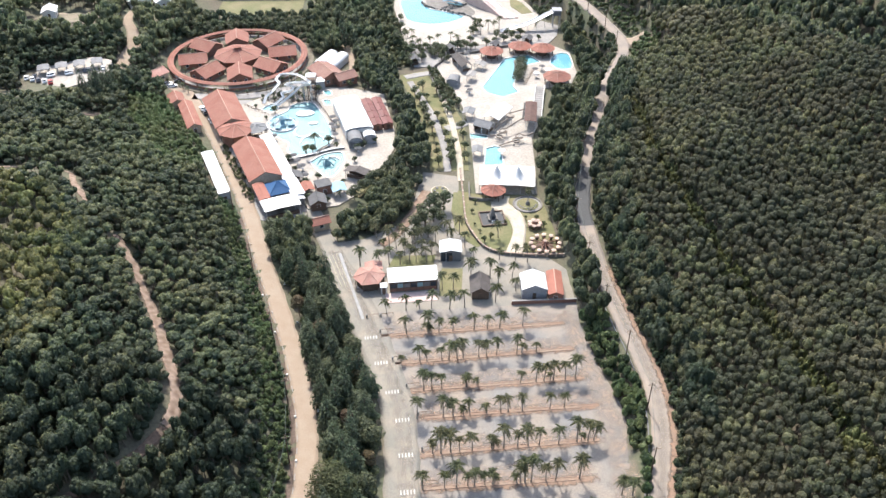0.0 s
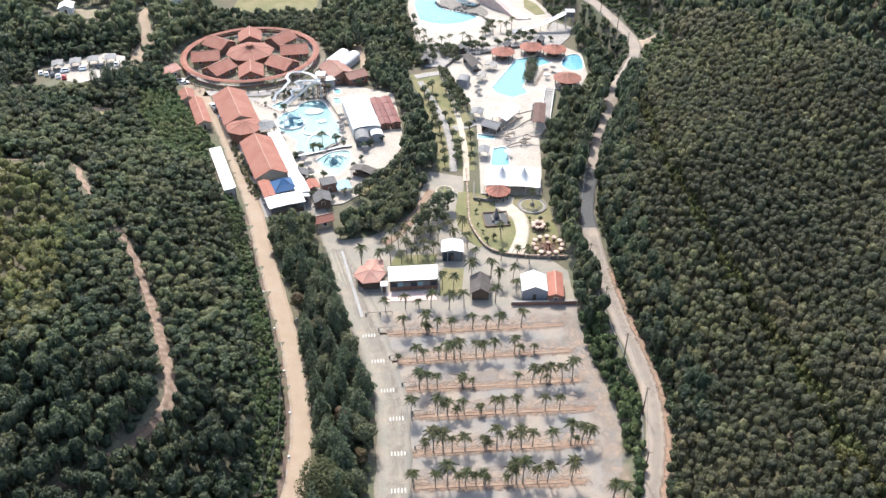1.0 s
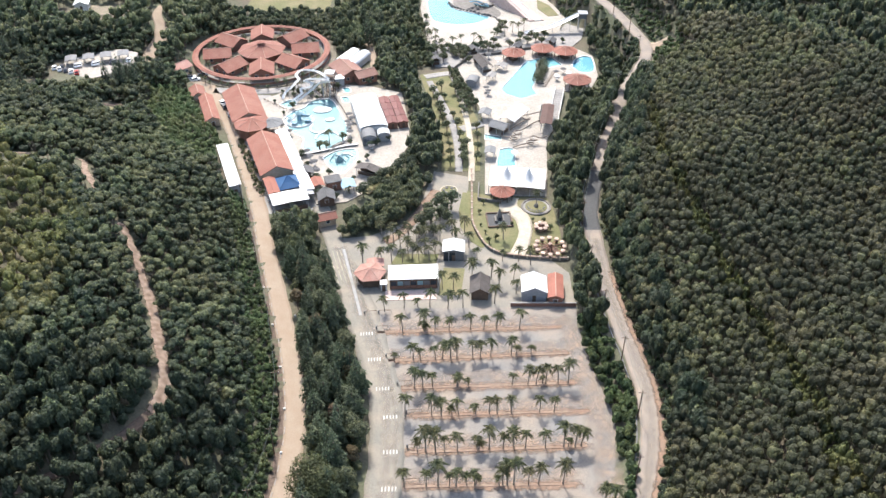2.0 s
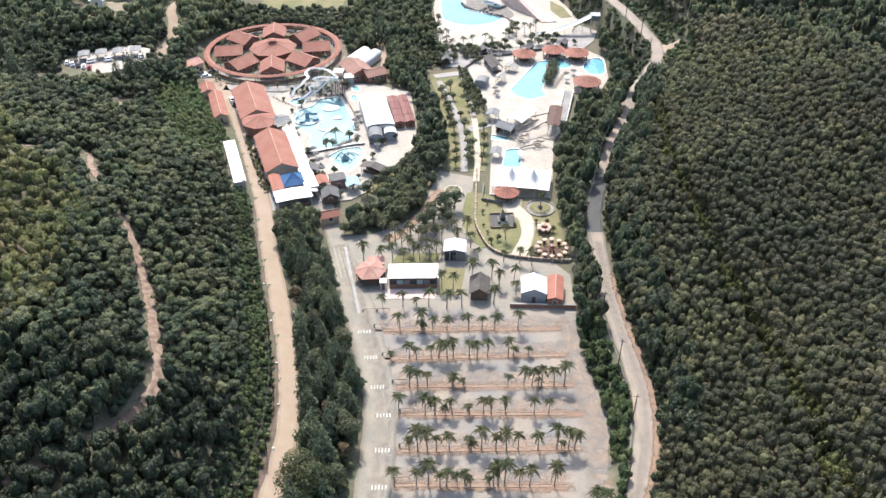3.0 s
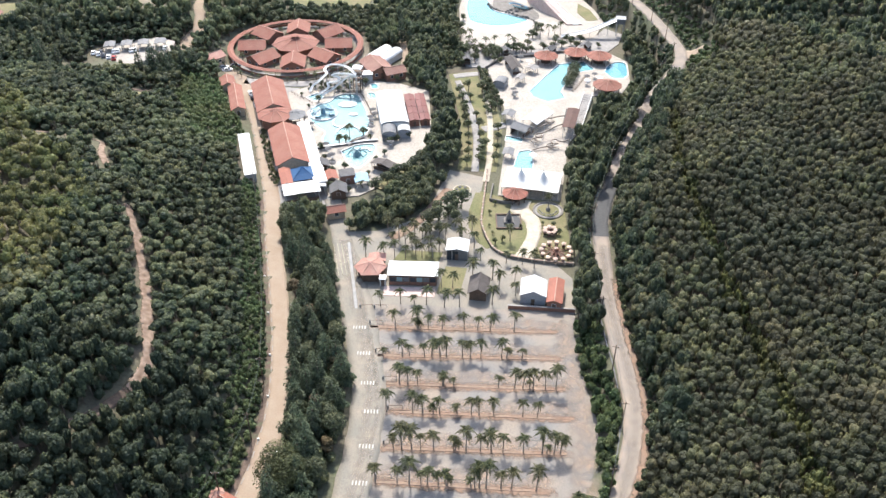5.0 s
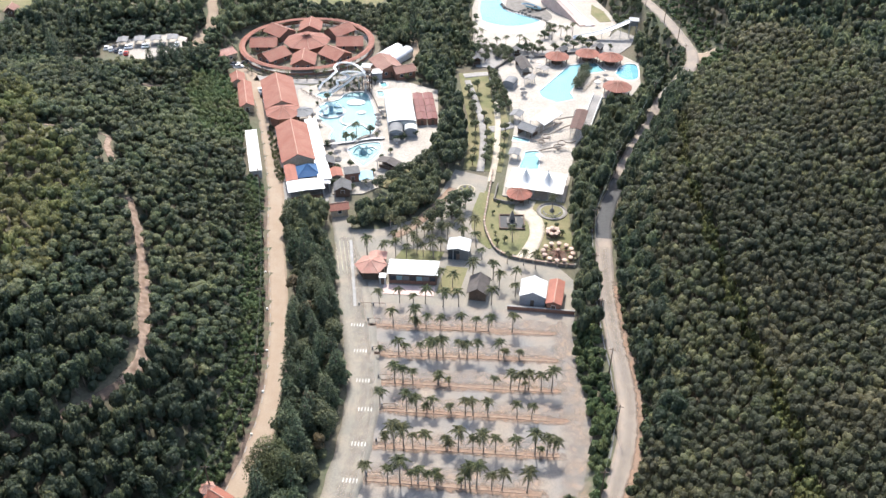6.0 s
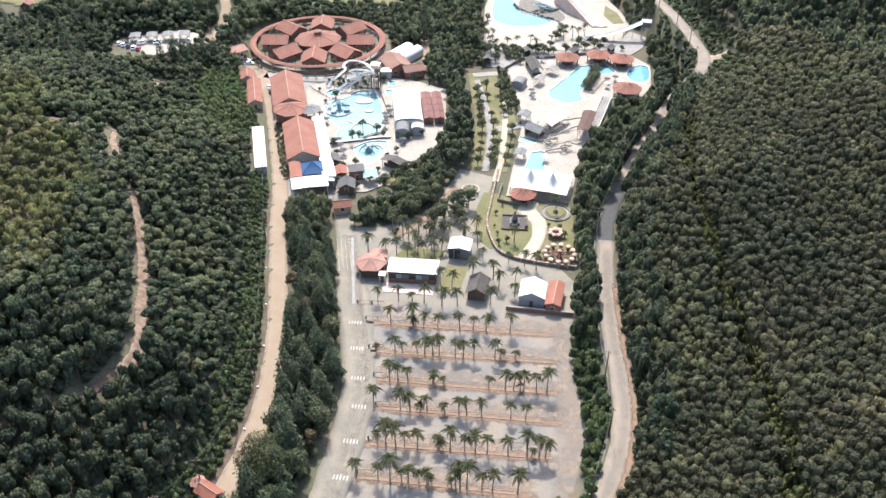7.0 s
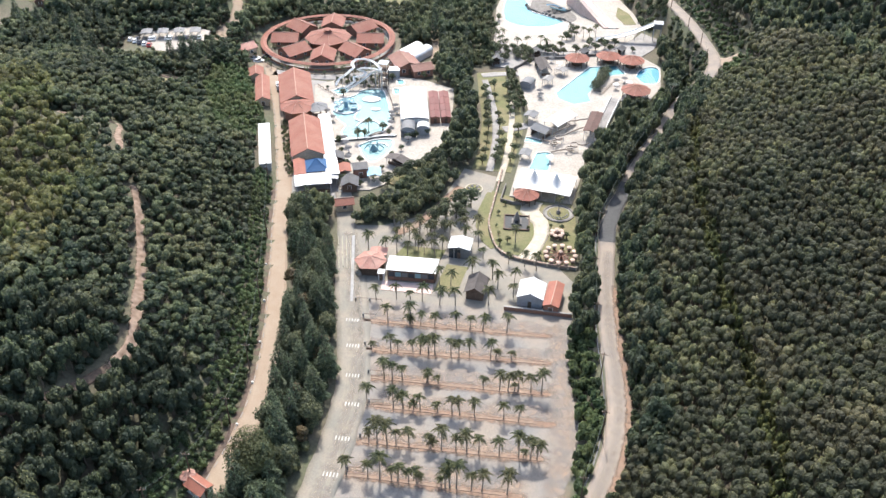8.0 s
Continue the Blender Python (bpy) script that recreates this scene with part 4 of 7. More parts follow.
       3.6, (7, 11), (2.0, 3.0), 80, 0.17, "broadleaf", 23, 4, tone=(-0.7, 0.3), stem=0.3, ball=True)
forest("verge_trees_east", "leafy trees leaning over the narrow road", [[(float(x) + d0, float(y)) for x, y in right_line[:, :2] if 222 < y < 302] + [(float(x) + d1, float(y)) for x, y in right_line[::-1, :2] if 222 < y < 302] for d0, d1 in ((-6.5, -3.0), (3.0, 7.0))],
       3.0, (7.5, 12.0), (1.9, 2.9), 90, 0.17, "broadleaf", 30, 5, tone=(-0.5, 0.2), stem=0.25, ball=True, free=True)
aisle_line = spline(AISLE)
BELT_W = edge(left_line, 4.4, 86, 209) + [(float(x) - 6.0, float(y)) for x, y in aisle_line[::-1, :2] if 86 <= y <= 201]
forest("undergrowth_west", "dark shrubs under the trees between road and drive", [BELT_W], 2.2, (2.5, 5), (1.3, 1.9), 50, 0.19, "broadleaf", 15, 3, tone=(-0.1, 0.35), stem=0.1, ball=True)
BELT_M = [(-39, 204.5), (-31, 202), (-23, 205.5), (-16.5, 213), (-10.5, 226), (-6.5, 241), (-5, 250), (-7, 270), (-11, 285), (-17, 305), (-20, 325), (-27, 345), (-29, 372), (-33, 400), (-33, 450), (-62, 450), (-58, 395), (-38, 345), (-28, 310),
          (-17, 280), (-16, 260), (-20, 246), (-26, 233), (-33, 222.5)]
forest("scrub_northeast", "light green scrub beside the road bend", [[(float(x) + 3.2, float(y)) for x, y in right_line[:, :2] if 296 < y < 446] + [(float(x) + 15, float(y)) for x, y in right_line[::-1, :2] if 296 < y < 446]],
       2.0, (1.2, 3.2), (1.0, 1.6), 40, 0.2, "young", 28, 2, tone=(-0.2, 0.6), stem=0.1, ball=True)
ribbon("path_service", keep_line([(-41, 311), (-38.5, 322), (-39.5, 336), (-43.5, 352), (-49, 372)], 2.2), 3.0, 0.14, "sand_road", "pale sandy service path among trees", "path")
forest("wood_service", "dark trees beside the service path", [[(-40, 345), (-37, 318), (-27, 309), (-20, 325), (-28, 346), (-36, 350)], [(-56, 343), (-44.5, 344), (-50, 366), (-58, 352)]], 3.2, (5, 9), (1.8, 2.6), 80, 0.17, "broadleaf", 29, 4, stem=0.3, ball=True)
forest("shrubs_terrace", "low leafy shrubs beside the pool terrace", [[(-24, 330), (-13.2, 331), (-15.2, 340), (-17.8, 352), (-22, 352)]], 2.0, (1.8, 4.2), (1.1, 1.8), 60, 0.2, "broadleaf", 44, 3, tone=(-0.2, 0.4), stem=0.2, ball=True)
forest("wood_slides", "trees and scrub behind the long slide", [[(43.5, 373), (47, 392), (42.5, 407), (31, 434), (35, 442), (50, 402), (59, 378), (55, 364)]], 2.9, (2.5, 6), (1.4, 2.2), 70, 0.18, "broadleaf", 31, 4, tone=(-0.1, 0.5), stem=0.2, ball=True)
slab("slide_garden", [(-72, 298.5), (-63, 297.5), (-55, 298.5), (-50, 299), (-49.5, 305.5), (-58, 309), (-70, 305)], 0.44, "rock", "dark rocky planting under the water slides", "rock garden")
forest("tree_belt_middle", "thick dark green tree belt between the pools", [[p for p in BELT_M if p[1] > 240]], 3.1, (6, 10), (1.8, 2.6), 48, 0.19, "broadleaf", 16, 4, tone=(-0.2, 0.3), stem=0.35, ball=True)
forest("tree_belt_south", "dark green trees along the forecourt's edge", [[(-38.5, 204.5), (-31, 202), (-23, 205.5), (-16.5, 213), (-10.5, 226), (-6.5, 240.5), (-20, 246), (-26, 233), (-33, 219)]], 2.7, (4.0, 7.0), (1.6, 2.3), 90, 0.16, "broadleaf", 27, 4, tone=(-0.2, 0.35), stem=0.3, ball=True)
forest("tree_belt_plaza", "dense dark green trees between the forecourt and the pool plaza", [[(-33.5, 205), (-24, 207.5), (-15, 214.5), (-11.5, 222), (-10.8, 230), (-15, 236), (-18.5, 243), (-22.5, 242), (-23.0, 235), (-25.0, 222.5), (-29.4, 217), (-33.3, 211)]],
       2.9, (4.0, 7.0), (1.6, 2.4), 100, 0.17, "broadleaf", 38, 5, tone=(-0.2, 0.5), stem=0.25, ball=True, free=True)
forest("belt_end", "leafy broad trees at the end of the tree belt", [[(-52.5, 203), (-47.5, 211.5), (-42.5, 209), (-40.2, 202), (-38.0, 196), (-41, 189), (-50, 198)]], 2.8, (6.0, 9.5), (1.9, 2.8), 130, 0.16, "broadleaf", 39, 5, tone=(0.0, 0.6), stem=0.25, ball=True, free=True)
BELT_E = [(37.5, 166), (35.5, 196), (34.5, 212), (33, 228), (32.6, 246), (33.5, 268), (36.5, 280), (39.5, 308), (53, 313), (57, 330), (56, 350), (49, 360), (44, 374), (54, 392)] + \
    [(float(x) - 3.6 - 5.5 * float(ease(285, 312, y)), float(y)) for x, y in right_line[::-1, :2] if 166 <= y <= 392]
forest("tree_belt_east", "tall dark green trees between the pools and the road", [BELT_E], 3.2, (6.5, 11), (1.8, 2.6), 90, 0.16, "broadleaf", 17, 4, tone=(-0.2, 0.35), stem=0.35, ball=True)
forest("belt_edge_east", "low scrub and small trees on the bank below the road", [[(float(x) - 10.5, float(y)) for x, y in right_line[:, :2] if 288 < y < 400] + [(float(x) - 3.0, float(y)) for x, y in right_line[::-1, :2] if 288 < y < 400]],
       1.9, (1.6, 4.2), (1.1, 1.8), 50, 0.2, "broadleaf", 37, 3, tone=(-0.2, 0.5), stem=0.1, ball=True)
forest("pool_bank", "low shrubs on the bank beside the round pool", [[(54, 313.5), (58, 329), (57.5, 346), (62, 346), (64, 325), (58, 308), (47, 301), (45, 311)]], 1.8, (1.4, 3.2), (1.1, 1.7), 60, 0.2, "broadleaf", 40, 3, tone=(-0.2, 0.5), stem=0.1, ball=True, free=True)
forest("wood_beach", "dark trees beside the beach of the wave pool", [[(-19, 346), (-21.5, 372), (-23.5, 384), (-26, 400), (-27, 430), (-35, 430), (-35, 400), (-31, 372), (-28, 347)]], 2.9, (4, 8), (1.6, 2.4), 60, 0.19, "broadleaf", 43, 3, tone=(-0.2, 0.4), stem=0.3, ball=True)
HEDGE_E = [(40.6, 98), (43.1, 112), (43.4, 126), (42.8, 139), (39.4, 153), (36.8, 169), (42.2, 172), (45.6, 156), (47.4, 144), (47.4, 134), (46.4, 125), (44.6, 113)]
forest("hedge_east", "bright green shrubs and small trees beside the car park", [HEDGE_E], 1.7, (1.6, 4.6), (1.0, 1.7), 60, 0.28, "young", 18, 2, tone=(-0.4, 0.7), patchy=0.09, stem=0.1, ball=True, free=True)
forest("scrub_west", "low bright green scrub on the road bank", [[(float(x) - 11.0, float(y)) for x, y in left_line[:, :2] if 84 < y < 225] + [(float(x) - 4.0, float(y)) for x, y in left_line[::-1, :2] if 84 < y < 225]],
       1.25, (0.8, 2.6), (0.8, 1.3), 34, 0.22, "young", 19, 2, tone=(-0.35, 0.75), patchy=0.1, stem=0.05, ball=True)
forest("verge_scrub_east", "dark scrub and saplings along the road's shoulder", [[(float(x) + 3.3, float(y)) for x, y in right_line[:, :2] if 84 < y < 300] + [(float(x) + 7.5, float(y)) for x, y in right_line[::-1, :2] if 84 < y < 300]],
       1.7, (1.2, 4.0), (0.9, 1.6), 50, 0.2, "broadleaf", 33, 2, tone=(-0.1, 0.3), stem=0.05, ball=True, free=True)
forest("wood_north", "far woodland behind the hotel", [[(-128, 412), (-70, 413), (-60, 442), (-60, 475), (-160, 475)], [(-128, 380), (-119.5, 381), (-124, 411), (-134, 412)], [(-58, 346), (-40, 350), (-56, 395), (-62, 412), (-66, 386), (-60, 372)]],
       3.8, (5, 9), (2.0, 2.8), 60, 0.18, "broadleaf", 20, 3, stem=0.2, ball=True)
forest("trees_hotel", "dark leafy trees behind the hotel ring", [[(-126, 340), (-122, 372), (-118, 386), (-68, 389), (-56, 372), (-50, 352), (-47, 338), (-54, 330), (-60, 352), (-80, 366), (-100, 366), (-116, 352), (-120, 336)]], 2.9, (3.0, 6.0), (1.5, 2.3), 60, 0.19, "broadleaf", 42, 3, tone=(-0.3, 0.4), stem=0.25, ball=True)
forest("shrubs_hotel", "low dark shrubs behind the hotel", [[(-60, 372), (-66, 385), (-112, 371), (-122, 352), (-108, 366), (-88, 371), (-70, 368)]], 2.6, (2.0, 3.6), (1.3, 2.0), 80, 0.18, "broadleaf", 24, 4, stem=0.1)


# single trees, each a thing
def tree_thing(name, label, category, h, w, leaves, leaf, material, seed, cone=0.0, lobes=6, tone=0.2, group=""):
    rng = np.random.default_rng(seed)
    base = h * (0.35 if cone == 0 else 0.12)
    q, soft, shade = conifer_proto(rng, leaves, w, h - base, leaf) if cone >= 0.5 else crown_proto(rng, leaves, w, h - base, leaf, lobes, cone)
    q[:, 2] += base
    th = thing(name, 0, 0, 0, 0, label, category, group)
    tr = Shape()
    tr.tube([(0, 0, -0.3), (0.05, 0, h * 0.3), (0, 0.08, h * 0.75)], 0.16, 6)
    for k in range(4):
        a = k * 1.6 + seed
        tr.tube([(0, 0, base * (0.8 + 0.15 * k)), (w * 0.5 * math.cos(a), w * 0.5 * math.sin(a), base + (h - base) * (0.3 + 0.1 * k))], 0.06, 4)
    part("trunk", tr, "bark", th)
    me = quads_object("crown", q, tone + shade, material, soft)
    part("crown", me, material, th)
    return th


def plant(th, spots, rng, low=0.8, high=1.2):
    """Puts copies of a thing at the spots; the first spot takes the thing itself."""
    for i, (x, y) in enumerate(spots):
        m = pose(x, y, float(ground(x, y)) + 0.1, 0, 0, rng.uniform(0, 360))
        s = rng.uniform(low, high)
        ob = th if i == 0 else copy_thing(th, m)
        ob.matrix_basis = m @ Matrix.Diagonal((s, s, s * rng.uniform(0.9, 1.1), 1))


# ---------------------------------------------------------------- palms
def palm(seed, h, spread, fronds, label):
    """A slim trunk with a crownshaft and arching feathered fronds."""
    rng = np.random.default_rng(seed)
    th = thing("palm_tree", 0, 0, 0, 0, label, "palm tree", "palms")
    tr = Shape()
    bx, by = rng.uniform(-0.3, 0.3, 2)
    levels = [(0, 0.26), (0.06, 0.17), (0.4, 0.14), (0.8, 0.12), (1.0, 0.10)]
    rings = []
    for u, r in levels:
        rings.append([(bx * u * u + r * math.cos(k * math.tau / 8), by * u * u + r * math.sin(k * math.tau / 8), u * h - 0.2) for k in range(8)])
    tr.loft(rings)
    part("trunk", tr, "palm_bark", th, smooth=True)
    quads, tint = [], []
    for k in range(fronds):
        a = k * 2.399 + rng.uniform(-0.2, 0.2)
        up = rng.uniform(0.2, 0.95) if k > 0 else 1.3
        length = spread * rng.uniform(0.85, 1.1)
        d = np.array([math.cos(a), math.sin(a), 0])
        side = np.array([-math.sin(a), math.cos(a), 0])
        spine = []
        for j in range(8):
            u = j / 7
            out = length * (u * math.cos(up * (1 - 0.3 * u)))
            rise = length * (u * math.sin(up) * 0.95 - u * u * (0.62 + 0.3 * math.cos(up)))
            spine.append(np.array([bx, by, h - 0.15]) + d * out + np.array([0, 0, rise]))
        for j in range(7):
            p0, p1 = spine[j], spine[j + 1]
            wide = 0.44 * math.sin(math.pi * min(0.93, 0.2 + j / 7.8))
            for sgn in (-1, 1):
                for half in (0.0, 0.5):
                    s0 = p0 + (p1 - p0) * half
                    s1 = p0 + (p1 - p0) * (half + 0.46)
                    tip = s1 + (p1 - p0) * 0.5 + side * sgn * wide + np.array([0, 0, -0.28 * wide - 0.1])
                    quads += [s0, s1, tip, tip - (p1 - p0) * 0.4]
                    tint += [rng.uniform(-0.35, 0.3)] * 4
    part("crown", quads_object("crown", np.array(quads), np.array(tint), "palm_leaf"), "palm_leaf", th)
    return th


prng = np.random.default_rng(5)
ribbon("dirt_aisle", [(37.5, 91), (39.6, 104), (40.4, 118), (40.2, 132), (38.6, 146), (35.8, 160), (34.2, 174)], [7, 8, 8.6, 8, 8.4, 7.4, 7], 0.125, "sand_band", "pale dirt aisle at the end of the parking rows", "gravel")
PALMS = [palm(31, 5.4, 2.35, 11, "tall palm with a full feathery crown"), palm(32, 6.1, 2.5, 12, "tall palm with a full feathery crown"),
         palm(33, 4.6, 2.1, 10, "palm with arching fronds on a pale trunk"), palm(34, 2.7, 1.6, 9, "young palm with a small crown")]
used = set()


def set_palm(x, y, z=None, kind=None):
    k = int(prng.choice([0, 1, 2, 3], p=[0.35, 0.3, 0.25, 0.1])) if kind is None else kind
    s = prng.uniform(0.78, 1.12)
    m = pose(x, y, (float(ground(x, y)) + 0.1) if z is None else z, prng.uniform(-2.5, 2.5), prng.uniform(-2.5, 2.5), prng.uniform(0, 360))
    ob = PALMS[k] if k not in used else copy_thing(PALMS[k], m)
    used.add(k)
    ob.matrix_basis = m @ Matrix.Diagonal((s, s, s * prng.uniform(0.95, 1.15), 1))


# planted strips of the car park: west end, east end, palms along them
STRIPS = [((-4.2, 114.2), (33.4, 117.4), [-4.2, 0.5, 3.1, 5.6, 7.0, 9.3, 11.0, 17.1, 18.1, 19.5, 22.7, 24.9, 30.2]),
          ((-4.0, 123.6), (36.4, 128.1), [-2.2, -0.3, 1.9, 3.9, 6.8, 11.3, 14.0, 17.2, 19.6, 22.2, 26.7, 30.9, 33.5, 34.9]),
          ((-4.4, 134.6), (37.9, 138.8), [-6.0, 0.2, 2.5, 6.5, 13.9, 15.7, 19.1, 25.8, 29.2])]
STRIPS += [((-7.8, 143.3), (35.5, 147.9), [-4.6, -2.6, -0.2, 5.8, 8.5, 19.3, 23.2, 25.2, 27.6, 30.6, 33.1]),
          ((-12.2, 152.6), (33.9, 158.4), [-10.6, -5.8, -4.0, -0.2, 1.6, 3.7, 5.3, 9.3, 11.3, 13.9, 19.1]),
          ((-16.4, 163.0), (32.6, 168.3), [-9.6, -3.6, -1.0, 2.7, 8.4, 11.9, 15.2, 21.4]),
          ((-3.8, 103.5), (34, 106.5), [1, 5, 8.4, 14, 19.4, 25, 31])]
KERB = Shape().loft([[(-0.96, -0.09, -0.1), (0.96, -0.09, -0.1), (0.96, 0.09, -0.1), (-0.96, 0.09, -0.1)], [(-0.94, -0.07, 0.13), (0.94, -0.07, 0.13), (0.94, 0.07, 0.13), (-0.94, 0.07, 0.13)]]).mesh("kerb_stone", MAT["kerb"])
for (x0, y0), (x1, y1), xs in STRIPS:
    run, turn = math.hypot(x1 - x0, y1 - y0), math.degrees(math.atan2(y1 - y0, x1 - x0))
    th = thing("planting_strip", x0, y0, 0.08, turn, "low kerbed strip of red earth dividing parking rows", "planting strip", "car park strips")
    rb = np.random.default_rng(int(abs(y0)))
    ribbon("sandy_band", [(x0 + (x1 - x0) * u + 0.5, y0 + (y1 - y0) * u + 2.5 + rb.uniform(-0.6, 0.6)) for u in (-0.05, 0.12, 0.3, 0.5, 0.7, 0.88, 1.02)], [5, 7.0, 5.6, 7.2, 5.8, 6.6, 5], 0.115, "sand_band", "bare sandy band beside the planting strip", "gravel")
    ribbon("dirt_spread", [(x0 + (x1 - x0) * u, y0 + (y1 - y0) * u + rb.uniform(-0.3, 0.3)) for u in (-0.06, 0.2, 0.45, 0.7, 1.04)], [3, 4.4, 3.4, 4.2, 2.6], 0.1, "thin_dirt", "reddish dirt washed out along the planting strip", "gravel")
    part("soil", Shape().box(0.1, run - 0.1, -0.34, 0.34, -0.1, 0.06), "earth", th, "bare red earth")
    for sd in (-0.42, 0.42):
        for k in range(int(run / 2.0)):
            if rb.uniform() < 0.88:
                st = part("kerb_stone", KERB, "kerb", th)
                st.matrix_basis = pose(k * 2.0 + 1.0, sd + rb.uniform(-0.04, 0.04), rb.uniform(-0.03, 0.02), 0, 0, rb.uniform(-1.5, 1.5))
    for x in xs:
        u = (x - x0) / (x1 - x0)
        set_palm(x, y0 + (y1 - y0) * u, 0.2)
srng = np.random.default_rng(73)
for (x0, y0), (x1, y1), _ in STRIPS:
    for u in sorted(srng.uniform(0.2, 0.9, 2)):
        set_palm(x0 + (x1 - x0) * u, y0 + (y1 - y0) * u, 0.2, 3)
for x, y in [(-24.3, 193.2), (-18.4, 192.1), (-14.1, 201.6), (-15.8, 193.8), (-12.6, 193.9), (-9.9, 195.6), (-7.9, 195.1), (-4.8, 195.1), (-9.4, 204.7), (-17.7, 201.6), (-0.2, 182.2), (2.9, 182.7), (9.2, 196.9),
             (13.6, 188.2), (16.7, 196.4), (24.9, 195.2), (21.4, 196.4), (20.6, 181.8), (19.9, 187.2), (14.6, 177.0), (1.9, 173.8), (-3.1, 174.3), (-6.4, 174.1), (-10.1, 173.5), (-15.3, 171.7), (6.0, 174.6),
             (16.9, 207.4), (1.3, 208.6), (5.0, 209.9), (40.8, 111.9), (38.8, 112.9), (-20.4, 207), (-12.3, 207.6), (-7.8, 208.4), (-16.2, 203),
             (-6.5, 202.5), (-2.2, 203.4), (2.6, 203.6), (6.6, 202.6), (-11.4, 198.4), (-6.4, 198.3), (-3.4, 198.6), (-11.6, 204.2), (12.4, 185.2), (15.8, 184.4), (8.0, 186.8)]:
    set_palm(x, y)
for x, y in [(-16.5, 363), (-14.3, 359), (-16.7, 355.1), (-13.7, 350.4), (-16.5, 342.5), (-12.4, 343.1), (-11, 348), (20.6, 371), (23.3, 370), (25.8, 373.5), (15.3, 371), (-20.3, 366), (-18.9, 351.6), (-19.8, 345.2), (-2.5, 354), (-6, 350), (3, 357), (6, 352), (12, 360), (17, 366), (-14, 352), (-18, 358), (-22, 366), (-20, 348), (-10, 342), (10, 348), (-33.5, 229), (-46, 262), (-48, 255)]:
    set_palm(x, y, 0.4)
for k in range(12):
    set_palm(-112 + 4.2 * k, 366 + 1.2 * k, 0.2, 2)


# ---------------------------------------------------------------- buildings
def gable_roof(w, d, eave, ridge, over=0.5, thick=0.14):
    """Two sloping slabs; the ridge runs along local y."""
    s = Shape()
    drop = (ridge - eave) * over / (w / 2)
    for sg in (-1, 1):
        a = [(0, ridge), (sg * (w / 2 + over), eave - drop)]
        prof = [(a[0][0], a[0][1]), (a[1][0], a[1][1]), (a[1][0], a[1][1] - thick), (a[0][0], a[0][1] - thick)]
        s.loft([[(x, -d / 2 - over, z) for x, z in prof], [(x, d / 2 + over, z) for x, z in prof]])
    return s


def windows_along(th, w, d, z0, z1, n_side, n_end, door=True):
    """Framed windows and a door, set into the walls of a box w by d."""
    for sx in (-1, 1):
        for k in range(n_side):
            y = (k + 0.5) / n_side * d - d / 2
            win = part("window", Shape().box(sx * w / 2 - 0.05, sx * w / 2 + 0.05, y - 0.65, y + 0.65, z0, z1), "white_paint", th)
            part("pane", Shape().box(sx * w / 2 - 0.07, sx * w / 2 + 0.07, y - 0.55, y + 0.55, z0 + 0.1, z1 - 0.1), "glass", win)
    for k in range(n_end):
        x = (k + 0.5) / n_end * w - w / 2
        win = part("window", Shape().box(x - 0.65, x + 0.65, -d / 2 - 0.05, -d / 2 + 0.05, z0, z1), "white_paint", th)
        part("pane", Shape().box(x - 0.55, x + 0.55, -d / 2 - 0.07, -d / 2 + 0.07, z0 + 0.1, z1 - 0.1), "glass", win)
    if door:
        part("door", Shape().box(-0.5, 0.5, -d / 2 - 0.08, -d / 2 + 0.08, 0, 2.1), "wood", th, "dark wooden door")


def gable_house(name, x, y, turn, w, d, eave, ridge, roof, wall, label, group="", over=0.6, wins=(3, 0), z=0.3, category="building", door=True):
    th = thing(name, x, y, z, turn, label, category, group)
    body = Shape().box(-w / 2, w / 2, -d / 2, d / 2, -0.3, eave)
    for sg in (-1, 1):
        yy = sg * (d / 2 - 0.1)
        body.loft([[(-w / 2, yy - 0.1, eave), (w / 2, yy - 0.1, eave), (0, yy - 0.1, ridge - 0.16)], [(-w / 2, yy + 0.1, eave), (w / 2, yy + 0.1, eave), (0, yy + 0.1, ridge - 0.16)]])
    part("wall", body, wall, th)
    rf = part("roof", gable_roof(w, d, eave, ridge, over), roof, th)
    part("ridge_cap", Shape().tube([(0, -d / 2 - over, ridge + 0.02), (0, d / 2 + over, ridge + 0.02)], 0.15, 6), "mortar" if "tile" in roof else roof, rf)
    windows_along(th, w, d, 1.0, min(2.3, eave - 0.3), wins[0], wins[1], door)
    return th


def open_shelter(name, x, y, turn, w, d, h, roof, label, group="", rise=0.5, z=0.3, posts=(2, 3), wall=None, category="shelter", ribs=True):
    """A low-pitched sheet roof on posts, open below."""
    th = thing(name, x, y, z, turn, label, category, group)
    rf = part("roof", gable_roof(w, d, h, h + rise, 0.25, 0.12), roof, th)
    if ribs:
        part("ridge_cap", Shape().box(-0.14, 0.14, -d / 2 - 0.25, d / 2 + 0.25, h + rise - 0.02, h + rise + 0.06), roof, rf)
    for i in range(posts[0]):
        for j in range(posts[1]):
            px_, py_ = (i / max(1, posts[0] - 1) - 0.5) * (w - 0.5), (j / max(1, posts[1] - 1) - 0.5) * (d - 0.5)
            part("post", Shape().box(px_ - 0.09, px_ + 0.09, py_ - 0.09, py_ + 0.09, -0.3, h), "metal", th)
    part("beam", Shape().box(-w / 2, w / 2, -0.08, 0.08, h - 0.3, h - 0.1), "metal", th)
    if wall:
        part("back_wall", Shape().box(-w / 2 + 0.1, w / 2 - 0.1, d / 2 - 0.3, d / 2 - 0.1, -0.3, h - 0.1), wall, th)
